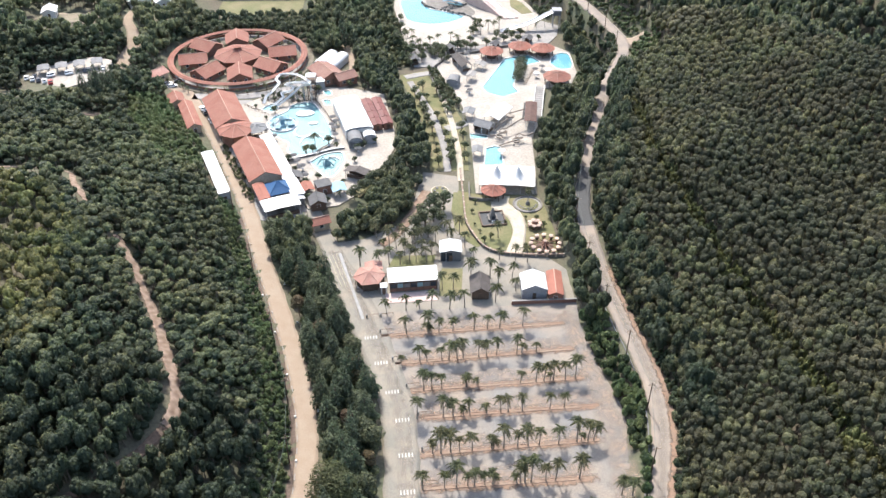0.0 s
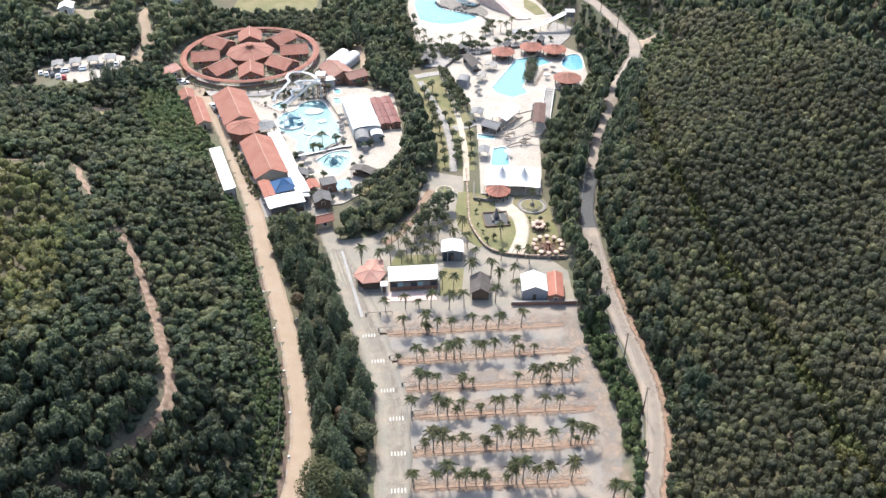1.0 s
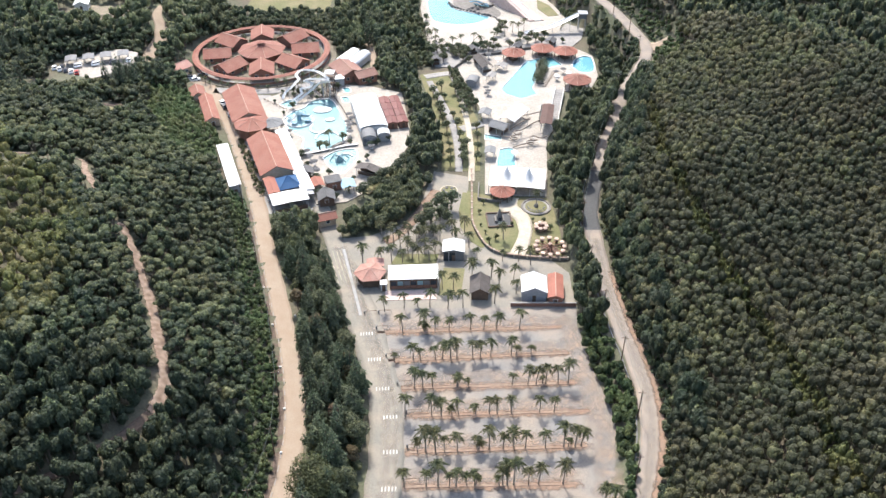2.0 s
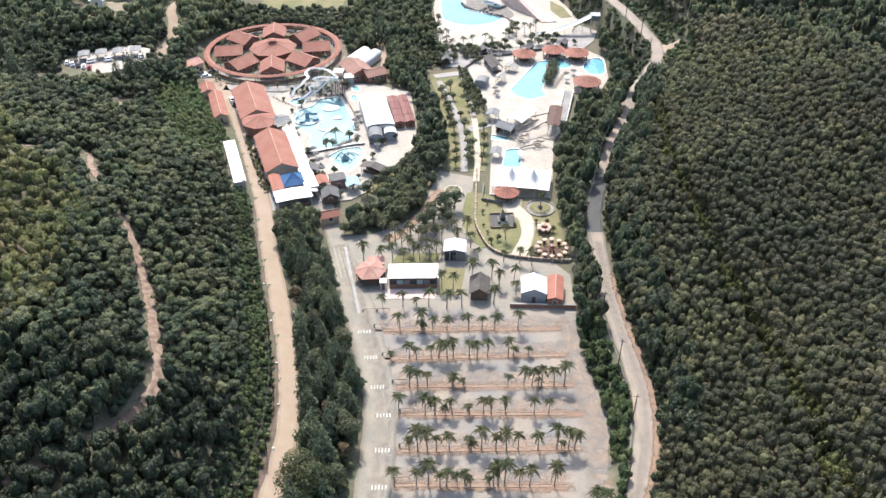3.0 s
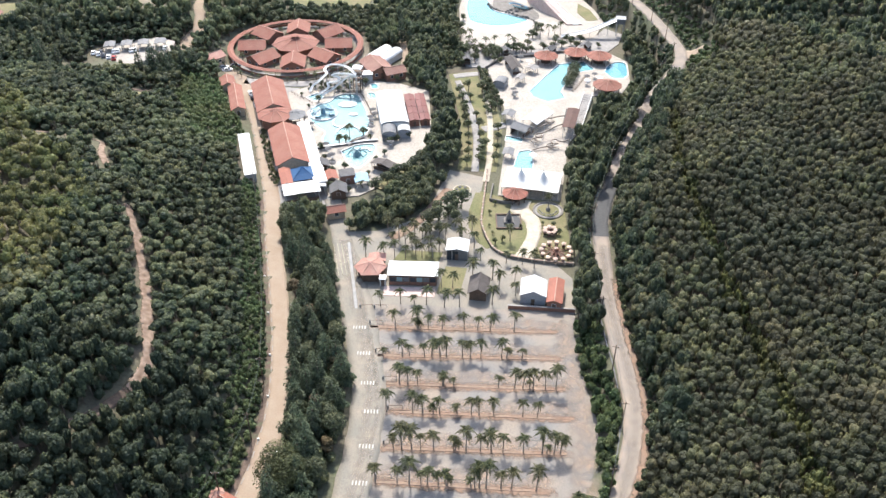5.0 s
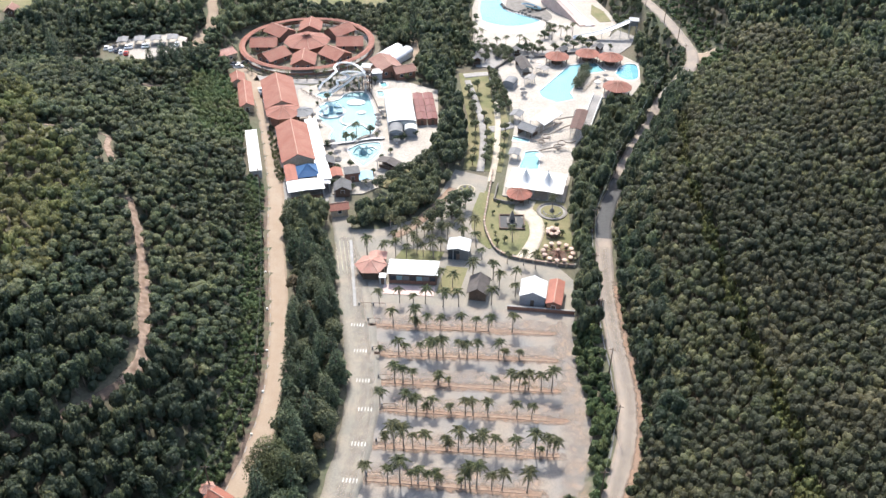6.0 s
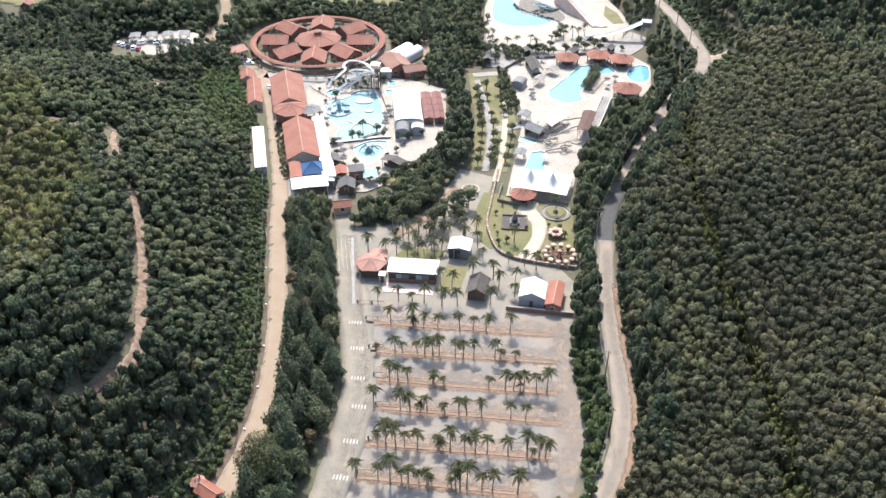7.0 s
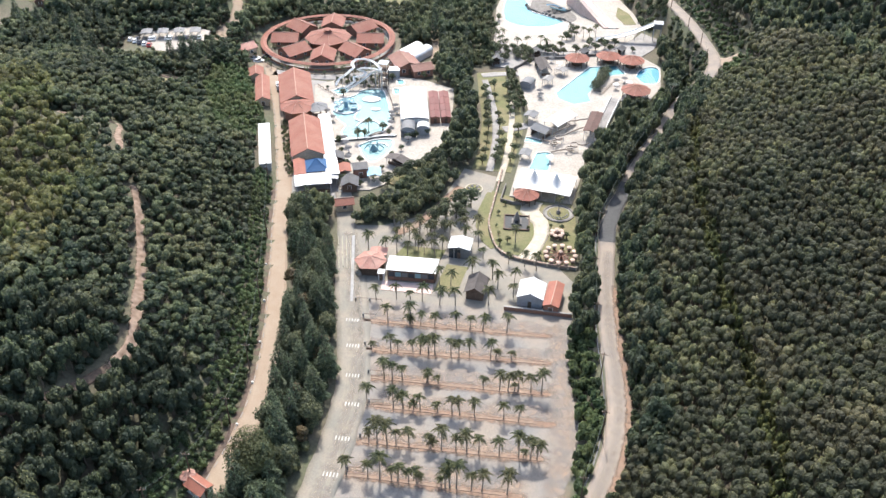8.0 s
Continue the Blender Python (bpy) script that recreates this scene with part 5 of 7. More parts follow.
        part("counter", Shape().box(-w / 2 + 0.4, w / 2 - 0.4, -d / 2 + 0.8, -d / 2 + 1.3, -0.2, 1.0), "wood", th)
    return th


def many_sided(name, x, y, turn, r, n, eave, top, roof, label, group="", z=0.3, wall=None, lantern=False, category="pavilion", tip=0.35):
    """A pavilion with a pyramid roof of n sides on posts, with hip ridges."""
    th = thing(name, x, y, z, turn, label, category, group)
    s = Shape()
    ring = [(math.cos(i * math.tau / n), math.sin(i * math.tau / n)) for i in range(n)]
    s.loft([[(c * r, q * r, eave - 0.12) for c, q in ring], [(c * (r + 0.05), q * (r + 0.05), eave) for c, q in ring],
            [(c * r * 0.5, q * r * 0.5, eave + (top - eave) * 0.47) for c, q in ring], [(c * tip, q * tip, top) for c, q in ring]])
    rf = part("roof", s, roof, th)
    for c, q in ring:
        part("hip_ridge", Shape().tube([(c * r, q * r, eave + 0.03), (c * tip, q * tip, top + 0.03)], 0.06, 4), "mortar" if "tile" in roof else roof, rf)
    for c, q in ring:
        part("post", Shape().cone(c * r * 0.85, q * r * 0.85, -0.3, eave, 0.12, 0.12, 6), "wood", th)
    if wall:
        s = Shape()
        s.loft([[(c * r * 0.78, q * r * 0.78, -0.3) for c, q in ring], [(c * r * 0.78, q * r * 0.78, eave) for c, q in ring]])
        part("wall", s, wall, th)
    else:
        part("counter", Shape().cone(0, 0, -0.3, 1.05, r * 0.4, r * 0.4, n), "wood", th, "dark wooden round bar")
    if lantern:
        part("lantern", Shape().cone(0, 0, top - 0.1, top + 0.9, r * 0.13, r * 0.13, n), "brick", th)
        part("lantern_roof", Shape().cone(0, 0, top + 0.9, top + 1.4, r * 0.19, 0.1, n), roof, th)
    return th


def flat_roofed(name, x, y, turn, w, d, h, roof, wall, label, z=0.3, group="", wins=(2, 2), category="building"):
    th = thing(name, x, y, z, turn, label, category, group)
    part("wall", Shape().box(-w / 2 + 0.2, w / 2 - 0.2, -d / 2 + 0.2, d / 2 - 0.2, -0.3, h - 0.1), wall, th)
    s = Shape()
    s.loft([[(-w / 2, -d / 2, h - 0.1), (w / 2, -d / 2, h - 0.1), (w / 2, d / 2, h + 0.1), (-w / 2, d / 2, h + 0.1)],
            [(-w / 2, -d / 2, h + 0.1), (w / 2, -d / 2, h + 0.1), (w / 2, d / 2, h + 0.35), (-w / 2, d / 2, h + 0.35)]])
    part("roof", s, roof, th)
    windows_along(th, w - 0.4, d - 0.4, 1.0, 2.2, wins[0], wins[1])
    return th


def barrel(name, x, y, turn, w, d, wall_h, rise, roof, wall, label, z=0.3, n=1, group=""):
    """A hall roofed by n arched vaults side by side; vaults run along local y."""
    th = thing(name, x, y, z, turn, label, "hall", group)
    part("wall", Shape().box(-w / 2 + 0.15, w / 2 - 0.15, -d / 2 + 0.3, d / 2 - 0.3, -0.3, wall_h), wall, th)
    each = w / n
    for k in range(n):
        x0 = -w / 2 + each * (k + 0.5)
        prof = [(x0 + each / 2 * math.cos(math.pi * j / 12), wall_h + rise * math.sin(math.pi * j / 12)) for j in range(13)]
        prof += [(x0 + (each / 2 - 0.15) * math.cos(math.pi * j / 12), wall_h - 0.15 + rise * math.sin(math.pi * j / 12)) for j in range(12, -1, -1)]
        part("vault", Shape().loft([[(px_, -d / 2, pz) for px_, pz in prof], [(px_, d / 2, pz) for px_, pz in prof]]), roof, th)
        for sg in (-1, 1):
            arc = [(x0 + (each / 2 - 0.2) * math.cos(math.pi * j / 12), wall_h + (rise - 0.1) * math.sin(math.pi * j / 12)) for j in range(13)]
            part("gable", Shape().loft([[(px_, sg * (d / 2 - 0.3), pz) for px_, pz in arc], [(px_, sg * (d / 2 - 0.4), pz) for px_, pz in arc]]), "grey_sheet", th)
    part("door", Shape().box(-1.2, 1.2, -d / 2 + 0.2, -d / 2 + 0.4, -0.3, 2.6), "grey_sheet", th)
    return th


# --- hotel in a ring
RX0, RY0 = RING
for k in range(8):
    a = radians(13 + 45 * k)
    gable_house("chalet", RX0 + 18.7 * math.cos(a), RY0 + 18.7 * math.sin(a), math.degrees(a) + 90, 8.8, 10.4, 3.0, 5.2, "tile", "brick",
                "hotel chalet with red clay tile gable roof", "hotel chalets", 0.8, (2, 2), 0.3, "chalet")
many_sided("central_lodge", RX0, RY0, 22.5, 10.4, 8, 3.4, 5.9, "tile", "large octagonal lodge with red clay tile roof", "", 0.3, "brick", True, "lodge", 1.2)
ring = thing("ring_arcade", RX0, RY0, 0.3, 0, "circular covered walkway with weathered red tile roof", "arcade")
for q in range(16):
    s = Shape()
    rings = []
    for i in range(5):
        a = (q * 4 + i) / 64 * math.tau
        c, w_ = math.cos(a), math.sin(a)
        prof = [(26.9, 2.7), (28.2, 3.2), (29.5, 2.7), (29.5, 2.56), (28.2, 3.04), (26.9, 2.56)]
        rings.append([(c * r, w_ * r, z) for r, z in prof])
    s.loft(rings)
    part("roof_section", s, "tile", ring)
    a = q / 16 * math.tau
    for r in (26.5, 29.2):
        part("post", Shape().cone(math.cos(a) * r, math.sin(a) * r, -0.3, 2.6, 0.13, 0.13, 6), "wood", ring)
s = Shape()
for q in range(64):
    a0, a1 = q / 64 * math.tau, (q + 1) / 64 * math.tau
    s.loft([[(math.cos(a) * r, math.sin(a) * r, z) for a, r in ((a0, 26.2), (a0, 29.4), (a1, 29.4), (a1, 26.2))] for z in (-0.3, 0.06)])
part("walkway", s, "concrete", ring)
s = Shape()
for q in range(64):
    a0, a1 = q / 64 * math.tau, (q + 1) / 64 * math.tau
    s.loft([[(math.cos(a) * r, math.sin(a) * r, z) for a, r in ((a0, 29.1), (a0, 29.25), (a1, 29.25), (a1, 29.1))] for z in (0.06, 1.0)])
part("balustrade", s, "brick", ring, "low red brick balustrade")
ringtree = tree_thing("courtyard_tree", "small dark green courtyard tree", "tree", 3.2, 1.5, 120, 0.2, "broadleaf", 71, group="courtyard trees")
plant(ringtree, [(RX0 + r * math.cos(radians(b)), RY0 + r * math.sin(radians(b))) for b in range(35, 395, 45) for r in (14, 20.5, 24)] + [(RX0 + (31.2 + 1.3 * (b % 3)) * math.cos(radians(b)), RY0 + (31.2 + 1.3 * (b % 3)) * math.sin(radians(b))) for b in range(196, 330, 7)], prng, 0.6, 1.2)

# --- buildings by the western pools (all turned alike)
T = 24.0
gable_house("restaurant", -63.9, 246.6, T, 10.2, 25.5, 4.2, 6.6, "tile", "plaster", "long restaurant with red clay tile gable roof", wins=(8, 2))
gable_house("restaurant", -82.3, 283.2, T, 11.6, 25.0, 4.2, 6.8, "tile", "plaster", "long restaurant with weathered red tile roof", wins=(7, 2))
many_sided("tiled_pavilion", -75.0, 267.0, T + 22.5, 6.8, 8, 4.8, 6.6, "tile", "octagonal pavilion with weathered tile roof", wall="brick")
many_sided("grey_pavilion", -68.2, 268.4, T + 22.5, 4.4, 8, 4.6, 5.6, "mid_grey", "octagonal pavilion with grey sheet roof")
many_sided("blue_tent", -53.9, 230.0, T + 45, 5.6, 4, 3.3, 6.0, "blue_canvas", "square bright blue canvas tent", category="tent", tip=0.1)
open_shelter("lean_to", -58.9, 227.4, T, 3.4, 10.0, 3.6, "tile_orange", "narrow shelter with orange tile roof", rise=0.4)
open_shelter("entrance_canopy", -51.6, 220.6, T, 11.2, 6.4, 3.8, "white_roof", "broad white sheet canopy on posts", rise=0.25, wall="white_paint")
open_shelter("long_awning", -55.3, 245.2, T, 3.9, 43.0, 3.7, "white_roof", "long narrow white sheet awning", rise=0.15, posts=(2, 12))
flat_roofed("storage_shed", -76.4, 239.4, T, 4.0, 28.6, 3.6, "white_roof", "grey_sheet", "long low shed with white sheet roof", wins=(6, 0), category="shed")
gable_house("gatehouse", -103.9, 294.6, T, 4.8, 7.6, 3.4, 4.6, "tile", "plaster", "small house with red tile roof", wins=(2, 1))
gable_house("row_house", -95.4, 281.4, T, 4.4, 20.5, 3.3, 4.4, "tile", "plaster", "long narrow house with red tile roof", wins=(6, 1))
gable_house("roadside_house", -117.5, 312.0, T - 60, 6.0, 10.0, 3.4, 4.8, "tile_old", "plaster", "house with weathered red tile roof among trees", wins=(2, 1), z=float(ground(-117.5, 312.0)) + 0.4)
barrel("event_hall", -34.2, 281.0, 17, 10.4, 26.0, 3.8, 1.1, "white_roof", "white_paint", "large white arched event hall")
barrel("vault_annex", -31.9, 264.6, 12, 5.2, 6.4, 2.8, 1.5, "mid_grey", "mid_grey", "dark grey vaulted annex of the event hall")
barrel("vault_annex", -26.8, 266.4, 12, 4.6, 3.6, 2.8, 1.2, "white_roof", "grey_sheet", "small white vaulted annex of the event hall")
for i in range(2):
    for j in range(4):
        u, v = (i - 0.5) * 4.0, (j - 1.5) * 5.6
        gable_house("cabana", -25.4 + u * 0.96 - v * 0.28, 285.6 + u * 0.28 + v * 0.96, 16.5, 3.4, 5.0, 2.6, 3.0, "maroon", "brick", "small cabana with dark red roof", "cabanas", 0.2, (1, 0), 0.4, "cabana")
gable_house("service_building", -48.6, 319.6, T + 10, 9.5, 12.5, 3.6, 5.4, "tile_brown", "brick", "service building with weathered dull red roof", wins=(3, 2))
gable_house("service_building", -40.6, 316.2, T + 100, 6.5, 8.0, 3.2, 4.6, "tile_brown", "brick", "small service building with dull red roof", wins=(2, 1))
barrel("greenhouse", -48.0, 333.4, -22, 10.5, 13.0, 2.0, 1.7, "white_roof", "white_paint", "two pale vaulted polytunnels side by side", n=2)
open_shelter("snack_bar", -29.0, 241.6, T - 45, 8.2, 3.4, 2.8, "dark_shingle", "long dark shingled snack bar", rise=0.8, z=0.4, wall="wood")
flat_roofed("brick_kiosk", -39.6, 232.6, T, 5.2, 4.4, 3.4, "slate", "brick", "dark brick kiosk with grey roof", z=0.4, wins=(1, 1), category="kiosk")
open_shelter("blue_shelter", -34.5, 231.6, T - 5, 4.2, 5.0, 2.7, "light_blue", "shelter with light blue sheet roof", rise=0.5, z=0.4)
gable_house("grey_hut", -40.4, 224.2, T - 8, 4.6, 4.8, 2.7, 3.9, "slate", "wood", "hut with dark grey shingle roof", wins=(1, 1), z=0.4, category="hut")
open_shelter("tiled_stall", -44.8, 231.8, T, 3.7, 5.2, 2.7, "tile_orange", "stall with orange tile roof", rise=0.6, z=0.4, wall="plaster")
gable_house("entrance_gate", -38.2, 212.3, T + 90, 3.4, 5.0, 3.0, 4.0, "tile", "plaster", "gate lodge with red tile roof", wins=(1, 0), z=0.2, category="gate lodge")
open_shelter("grey_canopy", -46.8, 224.8, T, 3.6, 3.6, 3.2, "grey_sheet", "small grey sheet canopy on posts", rise=0.3, z=0.4)
flat_roofed("slide_house", -51.4, 310.6, T - 8, 6.5, 3.6, 3.2, "white_roof", "grey_sheet", "pump house with white roof", z=0.4, wins=(1, 1), category="shed")
open_shelter("pool_bar", -49.8, 238.4, T, 4.6, 4.6, 2.8, "slate", "thatched dark poolside bar", rise=1.0, z=0.4, wall="wood")

# --- forecourt buildings
kiosk = gable_house("garden_kiosk", 2.2, 198.2, 2, 6.0, 5.4, 3.6, 4.2, "white_roof", "mid_grey", "kiosk with white sheet roof and dark open front", wins=(1, 0), z=0.1, category="kiosk", over=0.3)
# no opening is cut: a dark panel stands for the shade inside
part("front_shade_panel", Shape().box(-2.8, 0.4, -2.76, -2.6, 0.0, 3.1), "glass", kiosk, "dark panel standing for the shade inside the open kiosk front")
part("front_post", Shape().box(-1.5, -1.3, -2.85, -2.7, 0.0, 3.2), "metal", kiosk)
hall = gable_house("reception_hall", -8.6, 184.9, 96.5, 6.0, 13.4, 3.7, 4.15, "white_roof", "wood", "reception hall with broad white roof and blue front panels", wins=(0, 0), z=0.1, category="hall", over=0.35)
for k in range(7):
    y0 = -6.4 + k * 1.86
    part("front_panel", Shape().box(-3.12, -2.98, y0, y0 + 1.6, 1.3, 2.7), ["glass", "mid_grey", "teal", "glass", "mid_grey", "teal", "glass"][k], hall)
    part("counter_front", Shape().box(-3.1, -2.98, y0, y0 + 1.7, 0.0, 1.1), "brick", hall)
many_sided("ticket_office", -20.9, 184.8, 10, 4.7, 6, 3.0, 4.4, "tile_old", "six-sided ticket office with faded pink tile roof", wall="wood", z=0.1)
open_shelter("office_porch", -20.0, 189.6, 8, 4.6, 3.4, 2.9, "tile_old", "low porch with faded pink roof behind the ticket office", rise=0.3, z=0.1)
flat_roofed("ticket_booth", -16.6, 181.0, 6.5, 2.0, 1.8, 2.4, "white_roof", "white_paint", "small white ticket booth", z=0.1, wins=(0, 0), category="booth")
gable_house("dark_pavilion", 10.4, 181.4, 1, 4.6, 6.6, 3.0, 4.4, "dark_shingle", "wood", "pavilion with dark shingle roof beside palms", wins=(0, 0), z=0.1, category="pavilion")
gable_house("white_tent_hall", 25.4, 182.0, 1, 6.9, 7.2, 3.4, 4.9, "white_roof", "grey_sheet", "white-roofed tent hall with grey gable", wins=(0, 0), z=0.1, category="tent hall", over=0.15)
gable_house("red_annex", 31.4, 182.0, -2, 3.8, 10.0, 3.0, 3.7, "tile_orange", "brick", "narrow annex with bright orange tile roof", wins=(2, 1), z=0.1, category="annex", over=0.3)
wall = thing("forecourt_wall", 28, 176.6, 0.06, 3.6, "low dark boundary wall", "wall")
part("wall_body", Shape().box(-9, 9, -0.2, 0.2, -0.3, 1.2), "brick", wall)
part("wall_cap", Shape().box(-9.1, 9.1, -0.28, 0.28, 1.2, 1.32), "concrete", wall)

# --- tensile tent and red parasols by the eastern pools
tent = thing("tensile_tent", 21.4, 238.4, 0.4, -4, "cream tensile tent with two pointed peaks", "tent")
n1, n2 = 44, 28
gridv = []
for j in range(n2 + 1):
    for i in range(n1 + 1):
        x, y = (i / n1 - 0.5) * 18.4, (j / n2 - 0.5) * 12.6
        z = 3.0 - 0.5 * math.cos(math.pi * x / 18.4) * 0 + 0.35 * math.cos(math.pi * y / 12.6)
        for cx in (-3.6, 3.6):
            r = math.hypot(x - cx, (y + 1.4) * 0.85)
            z = max(z, 0) + 5.2 * math.exp(-r / 1.35)
        gridv.append((x, y, z))
s = Shape()
s.v = gridv + [(x, y, z - 0.05) for x, y, z in gridv]
m1, off = n1 + 1, len(gridv)
for j in range(n2):
    for i in range(n1):
        a = j * m1 + i
        s.f += [(a, a + 1, a + 1 + m1, a + m1), (off + a, off + a + m1, off + a + 1 + m1, off + a + 1)]
part("membrane", s, "canvas", tent, smooth=True)
for cx in (-3.6, 3.6):
    part("mast", Shape().cone(cx, -1.4, -0.3, 8.2, 0.14, 0.1, 8), "metal", tent)
for cx in (-9.1, -4.5, 0, 4.5, 9.1):
    for cy in (-6.2, 6.2):
        part("post", Shape().cone(cx, cy, -0.3, 3.05, 0.1, 0.1, 6), "metal", tent)
many_sided("red_parasol_bar", 16.4, 230.4, 10, 4.2, 10, 2.6, 4.3, "tile_orange", "round bar under orange-red roof", z=0.3, category="bar")
for x, y, r in ((20.8, 341.2, 5.3), (33.4, 346.8, 5.3), (43.2, 344.6, 5.5), (46.4, 315.8, 5.9)):
    many_sided("round_bar", x, y, 15, r, 10, 3.0, 4.9, "tile_orange" if y > 330 else "tile", "round open bar with terracotta roof", "round bars", 0.4, category="bar")
open_shelter("grey_pavilion_house", 15.2, 275.2, 62, 5.2, 6.4, 2.8, "mid_grey", "open pavilion with grey sheet roof", rise=1.3, z=0.4, wall="wood")
open_shelter("white_sail_roof", 20.6, 284.2, -28, 6.2, 12.0, 3.2, "white_roof", "broad white sheet roof over tables", rise=1.1, z=0.4)
open_shelter("dark_hut", 7.8, 331.2, 21, 4.6, 11.6, 2.9, "dark_shingle", "long hut with dark brown roof", rise=1.4, z=0.4, wall="wood")
barrel("arched_hut", 4.0, 314.4, -14, 4.8, 5.4, 2.2, 1.1, "mid_grey", "grey_sheet", "small hut with grey arched roof", z=0.4)
open_shelter("shade_canopy", 11.4, 318.6, -20, 3.0, 4.4, 2.8, "concrete", "small greyish shade canopy", "shade canopies", 0.5, 0.4)
open_shelter("shade_canopy", 15.5, 329.6, -30, 4.4, 3.6, 2.4, "concrete", "low greyish shade canopy", "shade canopies", 0.5, 0.4)
open_shelter("grey_canopy", 9.6, 285.6, -14, 4.0, 4.6, 2.8, "mid_grey", "small grey canopy beside the path", rise=0.6, z=0.4)
open_shelter("grey_canopy", 12.0, 256.6, -4, 3.4, 4.2, 2.8, "mid_grey", "small grey canopy beside the pool", rise=0.5, z=0.4)
open_shelter("raft_rack", 32.8, 281.6, -6, 4.0, 15.5, 4.6, "rack_red", "brown timber raft rack and stair tower", rise=0.3, z=0.4, posts=(2, 4))
s = Shape()
for k in range(22):
    s.box(-1.6, 1.6, 6.5 + k * 0.3, 6.8 + k * 0.3, 0, 4.2 - k * 0.19)
st = thing("slide_stairs", 33.6, 296.0, 0.4, 170, "concrete stair up to the slide tower", "stairs")
part("steps", s, "concrete", st)
hedge = thing("pool_hedge", 29.6, 327.5, 0.4, 0, "dark thatched bar and planting at the pool's edge", "planting")
rng = np.random.default_rng(91)
q = np.concatenate([crown_proto(rng, 240, 2.9, 2.8, 0.26, 8)[0] + np.array([2.8 - 0.28 * abs(k) + (k > 0) * k * 0.5, k * 1.7, 0]) for k in range(-6, 6)])
part("shrubs", quads_object("shrubs", q, np.full(len(q), 0.0), "broadleaf"), "broadleaf", hedge)
part("planter", Shape().box(0.6, 3.6, -10.6, 9.4, -0.3, 0.5), "rock", hedge)


# --- water slides
def flume(name, pts, width, depth, material, parent, seg=1.0):
    """An open half-round channel along a line in space."""
    line = spline(pts, seg)
    rings = []
    for i, p in enumerate(line):
        d = line[min(i + 1, len(line) - 1)] - line[max(i - 1, 0)]
        n = np.array([-d[1], d[0], 0.0]) / max(np.hypot(d[0], d[1]), 1e-6)
        inner = [p + n * (width / 2 * math.cos(math.pi * k / 6)) + np.array([0, 0, -depth * math.sin(math.pi * k / 6)]) for k in range(7)]
        outer = [p + n * ((width / 2 + 0.08) * math.cos(math.pi * k / 6)) + np.array([0, 0, -(depth + 0.08) * math.sin(math.pi * k / 6)]) for k in range(6, -1, -1)]
        rings.append(inner + outer)
    return part(name, Shape().loft(rings), material, parent)


def legs(parent, pts, step=3, material="metal", foot=0.0):
    for p in spline(pts, 1.0)[::step]:
        if p[2] > 1.0:
            part("support", Shape().cone(p[0], p[1], foot, p[2] - 0.5, 0.12, 0.1, 6), material, parent)


sl = thing("water_slides", 0, 0, 0.4, 0, "white winding fibreglass water slides on steel posts", "water slide")
F1 = [(-51.8, 297.2, 9), (-56.7, 303.4, 8.8), (-61.4, 306.4, 8.2), (-65.1, 306.6, 7.6), (-66.1, 303.9, 6.8), (-64.7, 302.1, 6.2), (-65.8, 300.0, 5.4), (-67.1, 297.7, 4.4), (-69.2, 296.6, 3.0), (-70.0, 294.6, 1.4)]
F2 = [(-51.7, 296.6, 8.6), (-55.8, 298.9, 8), (-59.9, 299.7, 7.4), (-62.0, 299.3, 6.8), (-58.5, 298.5, 6.2), (-59.8, 296.9, 5.2), (-63.2, 296.7, 4.6), (-62.4, 295.5, 3.4), (-65.2, 293.6, 1.6), (-66.2, 293.0, 1)]
F3 = [(-51.3, 296.8, 8), (-55.5, 298.8, 6.6), (-58.3, 297.0, 4.6), (-61.6, 295.0, 2.4), (-64.6, 292.7, 1)]
for f in (F1, F2, F3):
    flume("flume", f, 1.0, 0.45, "slide", sl)
    legs(sl, f)
for dx in (-53.3, -50.5):
    for dy in (299.3, 302.5):
        part("tower_post", Shape().box(dx - 0.14, dx + 0.14, dy - 0.14, dy + 0.14, -0.1, 7.6), "dark_wood", sl)
for z in (2.4, 5.0):
    part("landing", Shape().box(-53.4, -50.4, 299.2, 302.6, z, z + 0.12), "wood", sl)
for k in range(26):
    part("tower_step", Shape().box(-53.2 + 0.1 * k, -52.9 + 0.1 * k, 303.0, 304.0, 0.28 * k, 0.28 * k + 0.06), "metal", sl)
part("platform", Shape().box(-53.9, -49.9, 298.7, 303.1, 7.6, 7.9), "wood", sl)
part("canopy", Shape().cone(-51.9, 300.9, 10.0, 11.0, 2.8, 0.3, 4, 0.8), "white_roof", sl)
for dx in (-1.8, 1.8):
    for dy in (-1.9, 1.9):
        part("canopy_post", Shape().cone(-51.9 + dx, 300.9 + dy, 7.9, 10.1, 0.06, 0.06, 5), "metal", sl)
bt = thing("tube_slides", 0, 0, 0.4, 0, "dark coiled tube water slides on posts", "water slide")


def coil(x, y, r, z, turns, a0, drop):
    return [(x + r * math.cos(a0 + k * 0.6), y + r * math.sin(a0 + k * 0.6), z - drop * k) for k in range(int(turns * math.tau / 0.6) + 1)]


for pts in ([(32.6, 268, 3.0), (30.6, 266.6, 2.7)] + coil(27.6, 267.2, 1.3, 2.5, 1.0, 0.0, 0.07) + coil(26.2, 265.0, 1.2, 1.8, 1.0, 1.2, 0.07) + [(22.6, 264.2, 0.8), (20.2, 262.8, 0.5)],
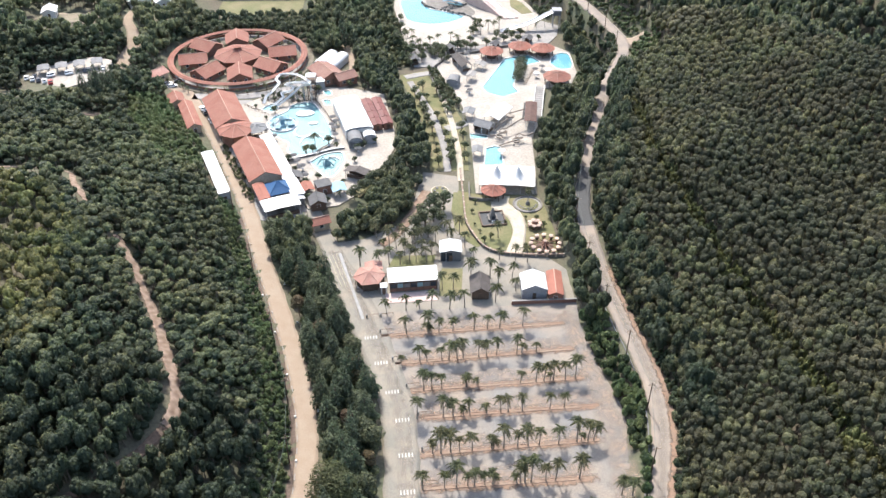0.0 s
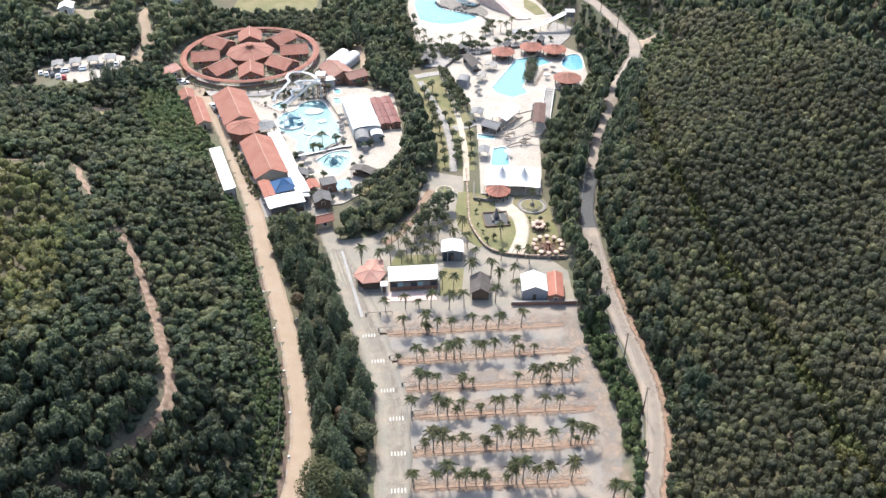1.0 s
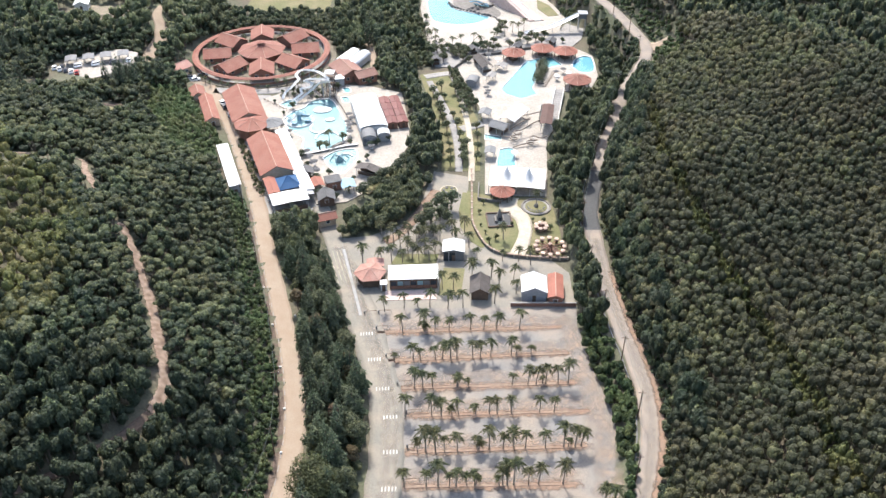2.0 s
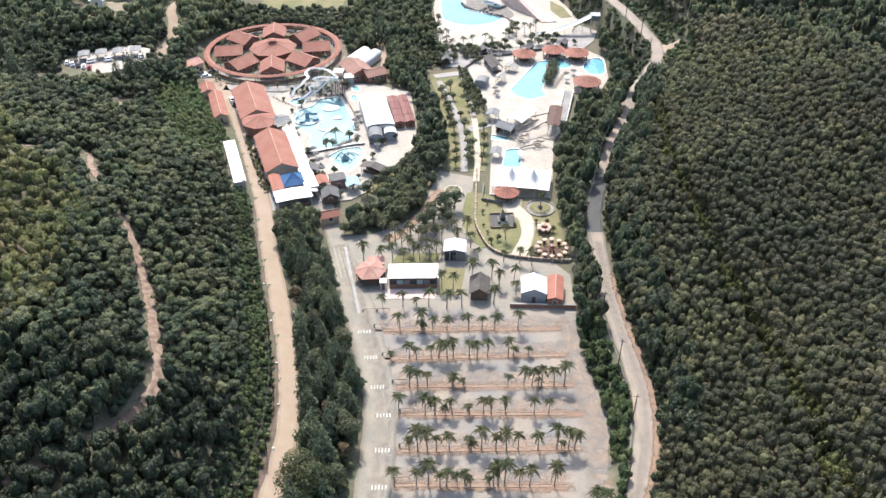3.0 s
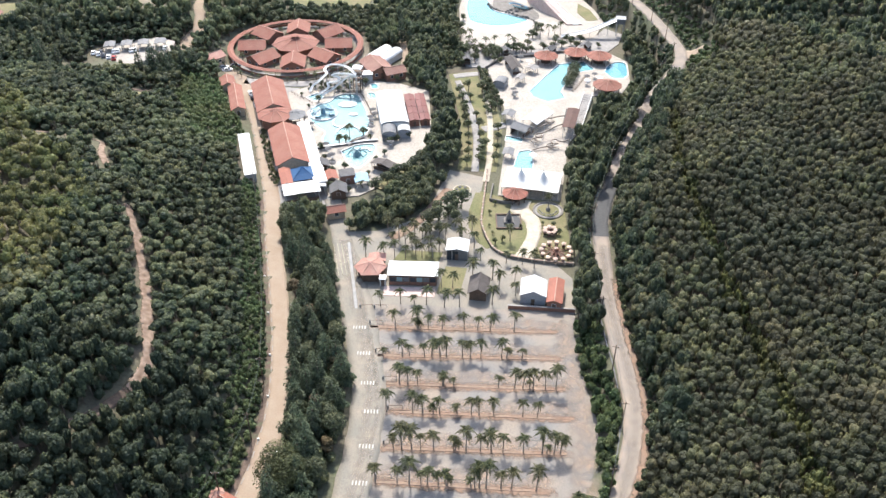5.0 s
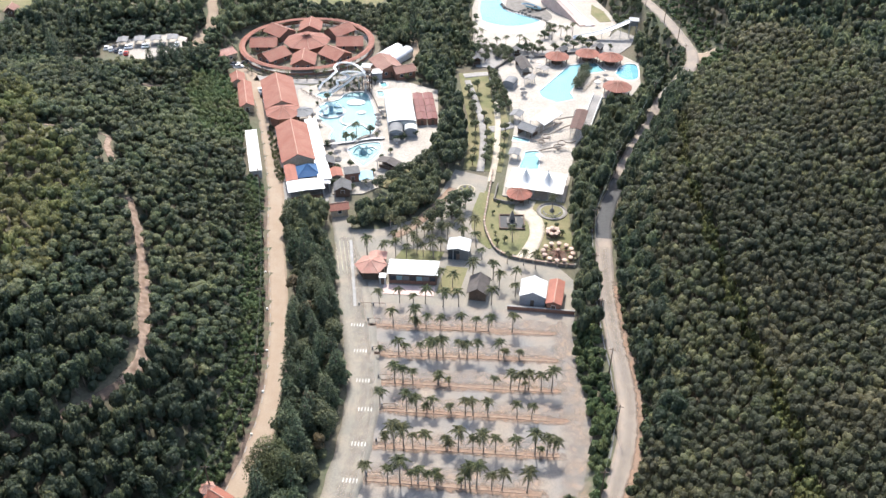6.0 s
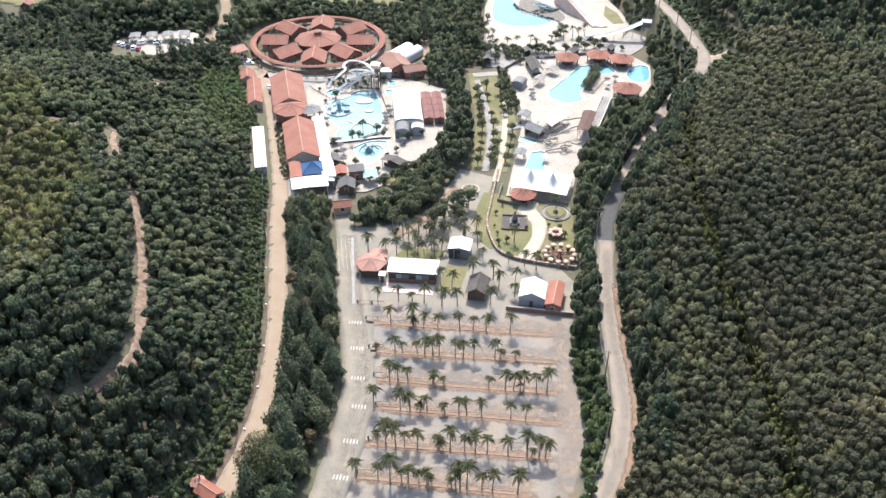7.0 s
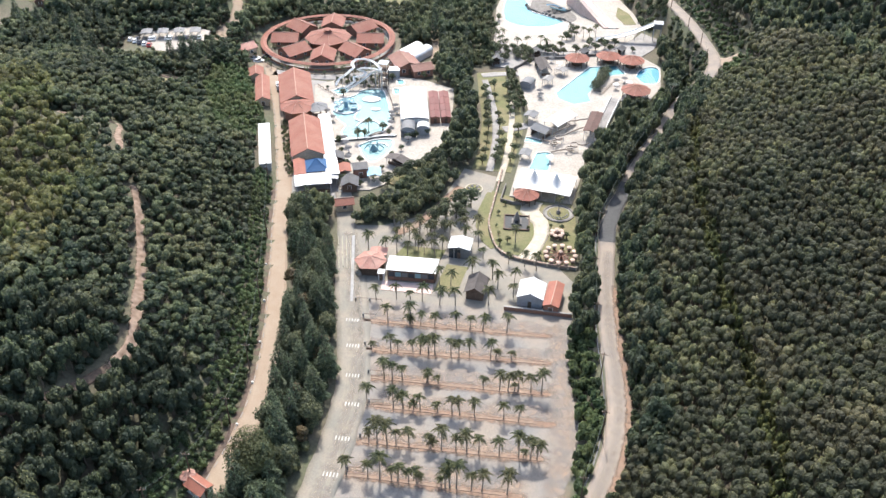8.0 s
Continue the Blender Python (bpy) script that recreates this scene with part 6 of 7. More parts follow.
            [(32.2, 279, 4.2), (28, 276.5, 3.6), (24.6, 273.2, 3.0)] + coil(21.8, 270.6, 1.3, 2.6, 1.0, 0.9, 0.07) + coil(20.4, 268.0, 1.2, 1.9, 1.0, 1.2, 0.07) + [(17.2, 270, 0.9), (15.4, 271.4, 0.5)],
            [(31.8, 284, 4.4), (28.5, 284.2, 3.6)] + coil(25.2, 281.8, 1.4, 3.2, 0.9, 1.2, 0.09) + [(22.6, 278.6, 2.0), (19.2, 275.4, 0.8)]):
    part("tube", Shape().tube([tuple(p) for p in spline(pts, 0.8)], 0.26, 7), "tube_brown", bt, smooth=True)
    legs(bt, pts, 9)
rc = thing("racing_slide", 0, 0, 0.4, 0, "broad pink and white multi-lane racing slide", "water slide")
ramp = [((8.0, 414), (13.5, 415.5), 11.0), ((15.4, 402), (21, 403.4), 6.0), ((23, 393.6), (29.4, 395), 2.2), ((28.4, 385), (35.6, 386.6), 0.5)]
for k in range(5):
    s = Shape()
    rows = []
    for (ax, ay), (bx, by), z in ramp:
        u0, u1 = k / 5 + 0.015, (k + 1) / 5 - 0.015
        rows.append([(ax + (bx - ax) * u0, ay + (by - ay) * u0, z), (ax + (bx - ax) * u1, ay + (by - ay) * u1, z), (ax + (bx - ax) * u1, ay + (by - ay) * u1, z - 0.4), (ax + (bx - ax) * u0, ay + (by - ay) * u0, z - 0.4)])
    part("lane", s.loft(rows), "slide" if k in (2, 3) else "pink_slide", rc)
part("ramp_body", Shape().loft([[(a[0], a[1], -0.4), (b[0], b[1], -0.4), (b[0], b[1], z - 0.42), (a[0], a[1], z - 0.42)] for a, b, z in ramp]), "pink_slide", rc)
rs = thing("long_slide", 0, 0, 0.4, 0, "long pale straight slide on a raised frame", "water slide")
LS = [(26.5, 369.5, 0.8), (32.5, 370.6, 1.8), (39, 372, 3.4), (46, 374.6, 5.8), (51, 377, 7.6)]
flume("flume", LS, 3.2, 0.7, "slide", rs)
legs(rs, LS, 4)
part("start_hut", Shape().box(50.8, 54.4, 375.4, 379.2, 5.6, 7.8), "mid_grey", rs)
part("hut_roof", Shape().box(50.4, 54.8, 375.0, 379.6, 7.8, 8.05), "grey_sheet", rs)
for dx in (51.0, 54.2):
    for dy in (375.6, 379.0):
        part("leg", Shape().box(dx - 0.15, dx + 0.15, dy - 0.15, dy + 0.15, -0.5, 5.6), "metal", rs)

# splash playground in the western pools
pg = thing("splash_playground", -60.4, 278.8, 0.4, T, "pale blue splash playground with small slides and hoops", "playground")
part("island", Shape().cone(0, 0, -0.3, 0.25, 5.6, 5.4, 20), "white_paint", pg)
part("wet_floor", Shape().cone(0, 0, 0.2, 0.31, 4.8, 4.7, 20), "basin_pale", pg, "pale blue wet floor")
for px_, py_, pr, ph in ((2.8, -2.2, 1.5, 1.3), (-2.9, 1.8, 1.3, 1.7), (2.2, 2.9, 1.1, 1.0), (-2.4, -2.8, 1.2, 1.2)):
    deck_ = part("play_platform", Shape().cone(px_, py_, ph - 0.14, ph, pr, pr, 10), "light_blue", pg)
    for a in (0.3, 2.4, 4.5):
        part("platform_leg", Shape().cone(px_ + pr * 0.7 * math.cos(a), py_ + pr * 0.7 * math.sin(a), 0.2, ph, 0.08, 0.08, 5), "metal", deck_)
    part("platform_rail", Shape().loft([[(px_ + rr * math.cos(k * math.tau / 12), py_ + rr * math.sin(k * math.tau / 12), z) for k in range(12)] for rr, z in ((pr, ph + 0.8), (pr + 0.07, ph + 0.8), (pr + 0.07, ph + 0.9), (pr, ph + 0.9), (pr, ph + 0.8))], True, False), "teal", deck_)
for k in range(7):
    a = k * 0.9
    part("hoop", Shape().tube([(4.2 * math.cos(a) + 0.9 * math.cos(b), 4.2 * math.sin(a), 0.2 + 1.9 * math.sin(b)) for b in [j * math.pi / 8 for j in range(9)]], 0.09, 5), "light_blue", pg)
part("play_tower", Shape().cone(0, 0, 0.2, 3.0, 0.9, 0.7, 8), "light_blue", pg)
part("play_roof", Shape().cone(0, 0, 3.0, 4.0, 1.5, 0.1, 8), "teal", pg)
flume("small_slide", [(0.8, 0.2, 2.6), (2.6, 1.0, 1.4), (4.2, 2.6, 0.5)], 0.9, 0.35, "light_blue", pg, 0.6)
flume("small_slide", [(-0.8, -0.2, 2.6), (-2.6, -1.2, 1.4), (-4.0, -3.0, 0.5)], 0.9, 0.35, "slide", pg, 0.6)
br = thing("pool_bridge", -43.4, 259.6, 0.5, 60, "curved rocky footbridge across the pool", "bridge")
part("arch", Shape().loft([[(x, -0.7, 0.9 - 0.05 * x * x), (x, 0.7, 0.9 - 0.05 * x * x), (x, 0.7, 0.6 - 0.06 * x * x), (x, -0.7, 0.6 - 0.06 * x * x)] for x in [-4 + k for k in range(9)]]), "rock", br)
for sd in (-0.75, 0.75):
    part("railing", Shape().tube([(x, sd, 1.7 - 0.05 * x * x) for x in [-4 + k for k in range(9)]], 0.06, 5), "wood", br)
stp = thing("terrace_step", 0, 0, 0.4, 0, "pale stone step between two pool terraces", "step")
line_ = spline([(-55.8, 252.6), (-50.5, 254.6), (-45.1, 257.2), (-40, 260), (-35.5, 261.4)], 1.5)
part("riser", Shape().loft([[(p[0], p[1] - 0.35, -0.3), (p[0], p[1] + 0.35, -0.3), (p[0], p[1] + 0.35, 0.62), (p[0], p[1] - 0.35, 0.62)] for p in line_]), "rock", stp, "dark stone riser")
part("coping", Shape().loft([[(p[0], p[1] - 0.5, 0.62), (p[0], p[1] + 0.45, 0.62), (p[0], p[1] + 0.45, 0.74), (p[0], p[1] - 0.5, 0.74)] for p in line_]), "white_paint", stp, "pale stone coping")
for line_, lab in (([(-77.5, 294.4), (-72.8, 290.6), (-66.9, 286.8)], "dark timber queue fence beside the small pool"), ([(-58.8, 296.6), (-52.6, 298.8), (-50.6, 298.6)], "dark timber fence at the end of the pool"),
                   ([(-50.2, 297.8), (-46.6, 291.2), (-42.4, 281.6), (-40.0, 274.0)], "long low fence along the pool edge")):
    fn = thing("pool_fence", 0, 0, 0.4, 0, lab, "fence", "pool fences")
    pts_ = spline(line_, 1.6)
    for p in pts_:
        part("post", Shape().box(p[0] - 0.06, p[0] + 0.06, p[1] - 0.06, p[1] + 0.06, -0.2, 1.05), "wood", fn)
    for zz in (0.45, 0.95):
        part("rail", Shape().loft([[(p[0] - 0.05, p[1], zz), (p[0] + 0.05, p[1], zz), (p[0] + 0.05, p[1], zz + 0.12), (p[0] - 0.05, p[1], zz + 0.12)] for p in pts_]), "wood", fn)
oc = thing("octopus_slide", -40.6, 251.0, 0.4, 0, "pale blue tentacled children's slide in the splash pool", "playground")
part("body", Shape().cone(0, 0, -0.3, 2.2, 1.6, 0.8, 10), "teal", oc)
for k in range(6):
    a = k * 1.05
    part("arm", Shape().tube([(0.8 * math.cos(a), 0.8 * math.sin(a), 1.8), (2.2 * math.cos(a + 0.2), 2.2 * math.sin(a + 0.2), 1.5), (3.4 * math.cos(a + 0.4), 3.4 * math.sin(a + 0.4), 0.1)], 0.24, 6), "teal", oc)

# ledges and islands in the curving pool
for cx, cy, rx_, ry_, a0, a1 in ((-47.6, 266.4, 4.2, 4.6, 0.2, 3.4), (-52.0, 274.0, 3.2, 4.2, 2.6, 5.6), (-38.9, 252.6, 2.6, 2.8, 0.4, 3.6)):
    lg = thing("pool_ledge", cx, cy, 0.4, 0, "curved pale ledge wall in the pool", "ledge", "pool ledges")
    rings = []
    for k in range(19):
        a = a0 + (a1 - a0) * k / 18
        c, q = math.cos(a), math.sin(a)
        rings.append([((rx_ + e) * c, (ry_ + e) * q, z) for e, z in ((-0.3, -0.3), (0.3, -0.3), (0.3, 0.15), (-0.3, 0.15))])
    part("ledge_wall", Shape().loft(rings), "white_paint", lg)
for cx, cy, r in ((-53.2, 288.2, 2.4), (-49.0, 280.4, 1.2)):
    il = thing("pool_island", cx, cy, 0.4, 15, "pale oval island in the pool", "island", "pool islands")
    part("island_body", Shape().loft([[(rr * 1.5 * math.cos(k * math.tau / 24), rr * math.sin(k * math.tau / 24), z) for k in range(24)] for rr, z in ((r, -0.3), (r, 0.12), (r - 0.15, 0.2))]), "white_paint", il)
rp = thing("stair_ramp", 37.2, 296.5, 0.4, -8, "long pale stepped ramp beside the rack", "ramp")
for k in range(16):
    part("step", Shape().box(-1.6, 1.6, -14 + k * 1.7, -12.3 + k * 1.7, -0.3, 0.15 + 0.09 * k), "concrete", rp)
for sd in (-1.75, 1.75):
    part("side_wall", Shape().loft([[(sd - 0.12, y, -0.3), (sd + 0.12, y, -0.3), (sd + 0.12, y, z), (sd - 0.12, y, z)] for y, z in ((-14, 0.6), (13.2, 2.1))]), "white_paint", rp)


# ---------------------------------------------------------------- single trees
trng = np.random.default_rng(44)
big = [tree_thing("belt_tree", "tall dark green pyramid-shaped tree between road and drive", "tree", 12.0, 3.1, 1150, 0.34, "conifer", 81, 0.5, 11, 0.3, "belt trees"),
       tree_thing("belt_tree", "tall dark green conical tree between road and drive", "tree", 13.5, 2.8, 1150, 0.33, "conifer", 82, 0.6, 12, 0.15, "belt trees"),
       tree_thing("belt_tree", "broad dark green tree between road and drive", "tree", 8, 2.9, 1150, 0.26, "broadleaf", 83, 0.1, 13, 0.1, "belt trees"),
       tree_thing("belt_tree", "brownish leafed tree between road and drive", "tree", 7, 2.3, 1000, 0.24, "autumn", 84, 0.0, 7, 0.1, "belt trees")]
bx_, by_ = scatter(trng, BELT_W, 4.3)
for k in range(4):
    mine = [(float(a), float(b)) for i, (a, b) in enumerate(zip(bx_, by_)) if ([2, 2, 0, 2, 3, 2, 1, 2] if b > 186 else [0, 1, 2, 0, 1, 2, 0, 3])[i % 8] == k]
    plant(big[k], mine, trng, 0.75, 1.12)
wide = tree_thing("broad_tree", "very broad dense round tree beside the road", "tree", 11, 5.4, 9000, 0.2, "yellowish", 85, 0.0, 26, -0.25)
plant(wide, [(-22.5, 108.5)], trng, 1.0, 1.02)
young = tree_thing("young_tree", "young leafy tree on the lawn", "tree", 3.9, 1.9, 320, 0.24, "broadleaf", 86, 0.0, 5, 0.2, "young trees")
plant(young, [(-1.6, 250), (2.6, 251), (-1.9, 256), (2.4, 257), (-2.6, 262), (1.8, 263), (-3.4, 268), (0.6, 269.5), (-4.2, 274), (-0.6, 277), (-6, 281), (-2.4, 284), (-7.4, 287), (3.4, 262), (3.6, 254), (7.4, 254), (7.6, 260),
              (7.2, 268), (6.8, 274), (1.6, 288), (0.6, 292), (-0.6, 297), (2.4, 292.5), (1.4, 297), (0.2, 302), (-1.2, 307), (-2.4, 312), (-1.4, 302), (-2.8, 307), (-7.6, 292), (-9.4, 298), (-11.4, 304), (-6.6, 300), (-8.4, 308)], trng, 0.7, 1.25)
court = tree_thing("forecourt_tree", "dark leafy tree on the forecourt", "tree", 6.0, 2.5, 520, 0.28, "broadleaf", 87, 0.0, 7, 0.0, "forecourt trees")
plant(court, [(-4.2, 221), (-1.2, 219), (-6.2, 216.5), (-3.0, 215.8), (-0.4, 214.2), (-5.6, 211.6), (-8.4, 210.4), (-2.4, 224), (0.2, 222.6), (-8.8, 206.4), (-4.6, 207.4)], trng, 0.8, 1.15)
shrubs = tree_thing("garden_bush", "rounded green garden bush", "bush", 1.8, 1.0, 110, 0.2, "shrub", 88, 0.0, 4, 0.0, "garden bushes")
plant(shrubs, [(9.2, 221), (9.8, 214), (11.4, 210), (14.6, 207), (19.4, 214.8), (26.2, 217.4), (29.6, 217), (31.4, 213), (27.6, 211.4), (10.4, 226.6), (24.8, 201.8), (29, 201), (12.6, 205)], trng, 0.6, 1.2)
pine = tree_thing("tall_pine", "tall dark green pine by the road bend", "tree", 13, 2.7, 900, 0.30, "conifer", 89, 0.5, 9, 0.0, "tall pines")
plant(pine, [(60.5, 262), (63, 270), (66.5, 279), (70, 288), (58, 254), (-128, 296), (-133, 290), (-124, 299), (-121, 303), (-172, 280), (-178, 290), (-44, 352), (-46, 362), (-40, 368), (-49, 374), (-206.3, 292), (-202.8, 298.3), (-197, 301.5), (-189.1, 301.5), (-183.9, 305.9), (-175.2, 302.2), (-193.8, 277.9), (-190.4, 283.7), (-183.4, 284.5), (-176.3, 285.1), (-169.4, 286), (-216.2, 302.4), (-191.4, 313.7), (-183, 313), (-134.1, 293.3), (-133.7, 283.1), (-130.4, 288.2), (-127.2, 291.6), (-131.6, 296.4)], trng, 0.75, 1.1)
dome = tree_thing("round_tree", "dark round tree beside the hotel", "tree", 6.0, 3.4, 900, 0.30, "broadleaf", 90, 0.0, 9, -0.1, "round trees")
plant(dome, [(-113.5, 305.5), (-21.5, 240.5), (-19, 243.5), (-23.5, 236.5), (-17.6, 247.5), (-26, 232.6), (-29, 228.4)], trng, 0.65, 0.85)

# ---------------------------------------------------------------- markings and street furniture
for cx, cy, tn in ((-7.5, 113.2, 5), (-8.3, 123.3, 6), (-9.5, 133.7, 8), (-12.4, 142.7, 8), (-15.7, 152.8, 8), (-19.0, 162.2, 8)):
    cw = thing("crosswalk", cx, cy, 0.17, tn, "white painted crosswalk on the entrance drive", "crosswalk", "crosswalks", "structure")
    for k in range(5):
        part("stripe", Shape().box(-1.6 + k * 0.74, -1.3 + k * 0.74, -0.6, 0.6, -0.02, 0.012), "line", cw)
walkway = thing("painted_walkway", -26.2, 184.2, 0.18, 17.5, "pale painted walkway along the drive", "walkway", "", "structure")
part("band", Shape().box(-0.4, 0.4, -15.4, 15.6, -0.02, 0.012), "pale_path", walkway)
for k in range(4):
    ln = thing("lane_line", -32.5 + k * 1.15, 190.2 + k * 0.22, 0.18, 20, "faded cream lane line on the drive", "lane line", "lane lines", "structure")
    for j in range(8):
        part("dash", Shape().box(-0.08, 0.08, -8 + j * 2.0, -6.06 + j * 2.0, -0.02, 0.012), "cream_line", ln)
strip = thing("edge_line", 0, 0, 0, 0, "white dashed edge line of the sandy road", "edge line", "", "structure")
el = [p for p in spline([(x - 2.35, y) for x, y in LEFT_ROAD], 1.8) if p[1] > 100]
for k in range(0, min(len(el) - 1, 140), 2):
    a, b = el[k], el[k + 1]
    d = (b - a) / np.linalg.norm(b - a)
    n = np.array([-d[1], d[0]]) * 0.09
    za, zb = float(ground(*a)) + 0.1, float(ground(*b)) + 0.1
    part("kerb_stone", Shape().loft([[(a[0] - n[0], a[1] - n[1], z), (a[0] + n[0], a[1] + n[1], z), (b[0] + n[0], b[1] + n[1], z + zb - za), (b[0] - n[0], b[1] - n[1], z + zb - za)] for z in (za - 0.1, za + 0.12)]), "concrete", strip)
for k, (x, y) in enumerate([(-27.6, 118.6), (-32.8, 121.4), (-34.9, 134.6), (-29.6, 136.5), (-38.9, 148.4), (-33.6, 152.4), (-44.4, 163.8), (-39.2, 168), (-50.4, 179), (-45.0, 184.6), (-57, 195), (-52.6, 203), (-66, 217.4), (-59.6, 224)]):
    po = thing("marker_block", x, y, float(ground(x, y)) + 0.1, 15, "white painted concrete marker block beside the road", "marker", "road markers")
    part("block", Shape().loft([[(-0.3, -0.22, -0.2), (0.3, -0.22, -0.2), (0.3, 0.22, -0.2), (-0.3, 0.22, -0.2)], [(-0.25, -0.18, 0.45), (0.25, -0.18, 0.45), (0.25, 0.18, 0.45), (-0.25, 0.18, 0.45)]]), "white_paint", po)


def barrier(x, y, turn):
    th = thing("car_barrier", x, y, 0.14, turn, "car park barrier with a long arm on a dark post", "barrier", "car barriers")
    part("cabinet", Shape().box(-0.18, 0.18, -0.18, 0.18, -0.1, 1.0), "mid_grey", th)
    part("arm", Shape().box(0.1, 3.4, -0.05, 0.05, 0.88, 0.98), "wood", th)
    part("rest", Shape().box(3.3, 3.42, -0.06, 0.06, -0.1, 0.85), "metal", th)


for x, y in ((-4.4, 115.4), (-4.6, 124.9), (-5.8, 135.4), (-8.9, 144.6), (-12.8, 154.0), (-16.6, 164.4)):
    barrier(x, y, 8)
barrier(-20.6, 170.2, 10)
barrier(-16.8, 170.8, 6)


def utility_pole(x, y, turn, h=9.0, lamp=False):
    z = float(ground(x, y))
    th = thing("utility_pole", x, y, z, turn, "slim weathered utility pole beside the road", "utility pole", "utility poles")
    part("pole", Shape().cone(0, 0, -0.3, h, 0.17, 0.11, 8), "wood", th)
    part("crossarm", Shape().box(-0.9, 0.9, -0.06, 0.06, h - 0.7, h - 0.58), "wood", th)
    for k in (-0.8, 0, 0.8):
        part("insulator", Shape().cone(k, 0, h - 0.58, h - 0.4, 0.05, 0.04, 6), "white_paint", th)
    return (x, y, z + h - 0.45)


def wire_run(tops, label):
    th = thing("overhead_wire", *tops[0], 0, label, "wire")
    o = Vector(tops[0])
    for a, b in zip(tops, tops[1:]):
        a, b = Vector(a), Vector(b)
        pts = [a.lerp(b, k / 8) - o + Vector((0, 0, -1.1 * 4 * (k / 8) * (1 - k / 8))) for k in range(9)]
        part("span", Shape().tube(pts, 0.04, 4), "wire", th)


wire_run([utility_pole(x, y, t_) for x, y, t_ in ((45.2, 116, 10), (48.0, 134.5, 0), (46.2, 152.6, -8), (43.2, 170, -10), (41.0, 188, -5), (40.2, 208, 10), (46, 241, 20), (58.6, 290, 20), (71, 326, 10), (69.6, 346, -20), (64.6, 364, -25), (57, 384, -22))],
         "dark overhead wire along the road")
wire_run([utility_pole(x, y, t_) for x, y, t_ in ((-38.2, 93, 20), (-35.2, 104.5, 10), (-34.2, 121, 10), (-37.0, 138, 15), (-44.6, 162, 20), (-55.6, 192, 24), (-66.5, 219, 25))],
         "dark overhead wire along the sandy road")

# guard rail and wall beside the asphalt road
gw = thing("roadside_wall", 0, 0, 0, 0, "low weathered kerb wall along the asphalt road", "wall")
line = [p for p in spline([(x - 3.1, y) for x, y in RIGHT_ROAD], 3.0) if 100 < p[1] < 320]
s = Shape()
rings = []
for i, p in enumerate(line):
    z = float(ground(p[0], p[1]))
    rings.append([(p[0] - 0.12, p[1], z - 0.4), (p[0] + 0.12, p[1], z - 0.4), (p[0] + 0.12, p[1], z + 0.22), (p[0] - 0.12, p[1], z + 0.22)])
part("wall_body", s.loft(rings), "mid_grey", gw)
dl = thing("road_edge_line", 0, 0, 0, 0, "pale yellowish edge line on the asphalt", "edge line", "", "structure")
for sd in (-2.1,):
    ln = [p for p in spline([(x + sd, y) for x, y in RIGHT_ROAD], 3.0) if 90 < p[1] < 400]
    part("line", Shape().loft([[(p[0] - 0.05, p[1], float(ground(p[0], p[1])) + 0.31), (p[0] + 0.05, p[1], float(ground(p[0], p[1])) + 0.31)] for p in ln], False), "sand_road", dl)

# bank house in the corner by the sandy road
bz = float(ground(-33.0, 102.6))
gable_house("bank_house", -32.4, 102.4, 68, 3.2, 4.8, 2.3, 3.1, "tile_orange", "white_paint", "small house with red tile roof beside the road", wins=(1, 1), z=bz + 0.1, category="house", over=0.3)
many_sided("bank_turret", -35.6, 104.0, 20, 1.7, 8, 2.6, 3.5, "tile_old", "small eight-sided porch with a faded red roof", z=bz + 0.1, wall="white_paint", category="porch", tip=0.1)
keep_clear([(-38, 107), (-30, 106), (-28, 99), (-36, 99)])

# ---------------------------------------------------------------- garden
wl = thing("garden_wall", 0, 0, 0.06, 0, "curving stone garden wall with a pale coping", "wall")
GW = [(5.8, 247), (6.3, 236), (6.7, 226), (7.2, 216), (9.0, 209.5), (12.2, 202.6), (16.6, 199.4), (24, 198.2), (31, 198.0), (36, 198.2)]
for nm, half, z0, z1, mt in (("wall_body", 0.22, -0.2, 0.9, "rock"), ("coping", 0.26, 0.9, 1.0, "kerb")):
    rings = []
    pts = spline(GW, 1.5)
    for i, p in enumerate(pts):
        d = pts[min(i + 1, len(pts) - 1)] - pts[max(i - 1, 0)]
        n = np.array([-d[1], d[0]]) / np.hypot(*d) * half
        rings.append([(p[0] - n[0], p[1] - n[1], z0), (p[0] + n[0], p[1] + n[1], z0), (p[0] + n[0], p[1] + n[1], z1), (p[0] - n[0], p[1] - n[1], z1)])
    part(nm, Shape().loft(rings), mt, wl)
for i, p in enumerate(spline(GW, 3.0)):
    part("pillar", Shape().box(p[0] - 0.27, p[0] + 0.27, p[1] - 0.27, p[1] + 0.27, -0.2, 1.15), "cream", wl)
w2 = thing("terrace_wall", 0, 0, 0.1, 0, "dark stone retaining wall below the pool deck", "wall")
part("wall_body", Shape().loft([[(x, y - 0.2, -0.2), (x, y + 0.2, -0.2), (x, y + 0.2, 1.1), (x, y - 0.2, 1.1)] for x, y in ((8.6, 228.6), (12.5, 227.8), (16.6, 227.9))]), "rock", w2)
part("wall_return", Shape().box(8.4, 8.8, 228.6, 238, -0.2, 1.1), "rock", w2)
fo = thing("round_fountain", 27.4, 225.8, 0.16, 0, "round planted basin with a stone rim and a palm", "fountain")
part("path_ring", Shape().loft([[(r * math.cos(a), r * math.sin(a), z) for a in [k * math.tau / 40 for k in range(40)]] for r, z in ((4.9, -0.1), (4.9, 0.3), (4.3, 0.3), (4.3, -0.1))], True, False), "rock", fo)
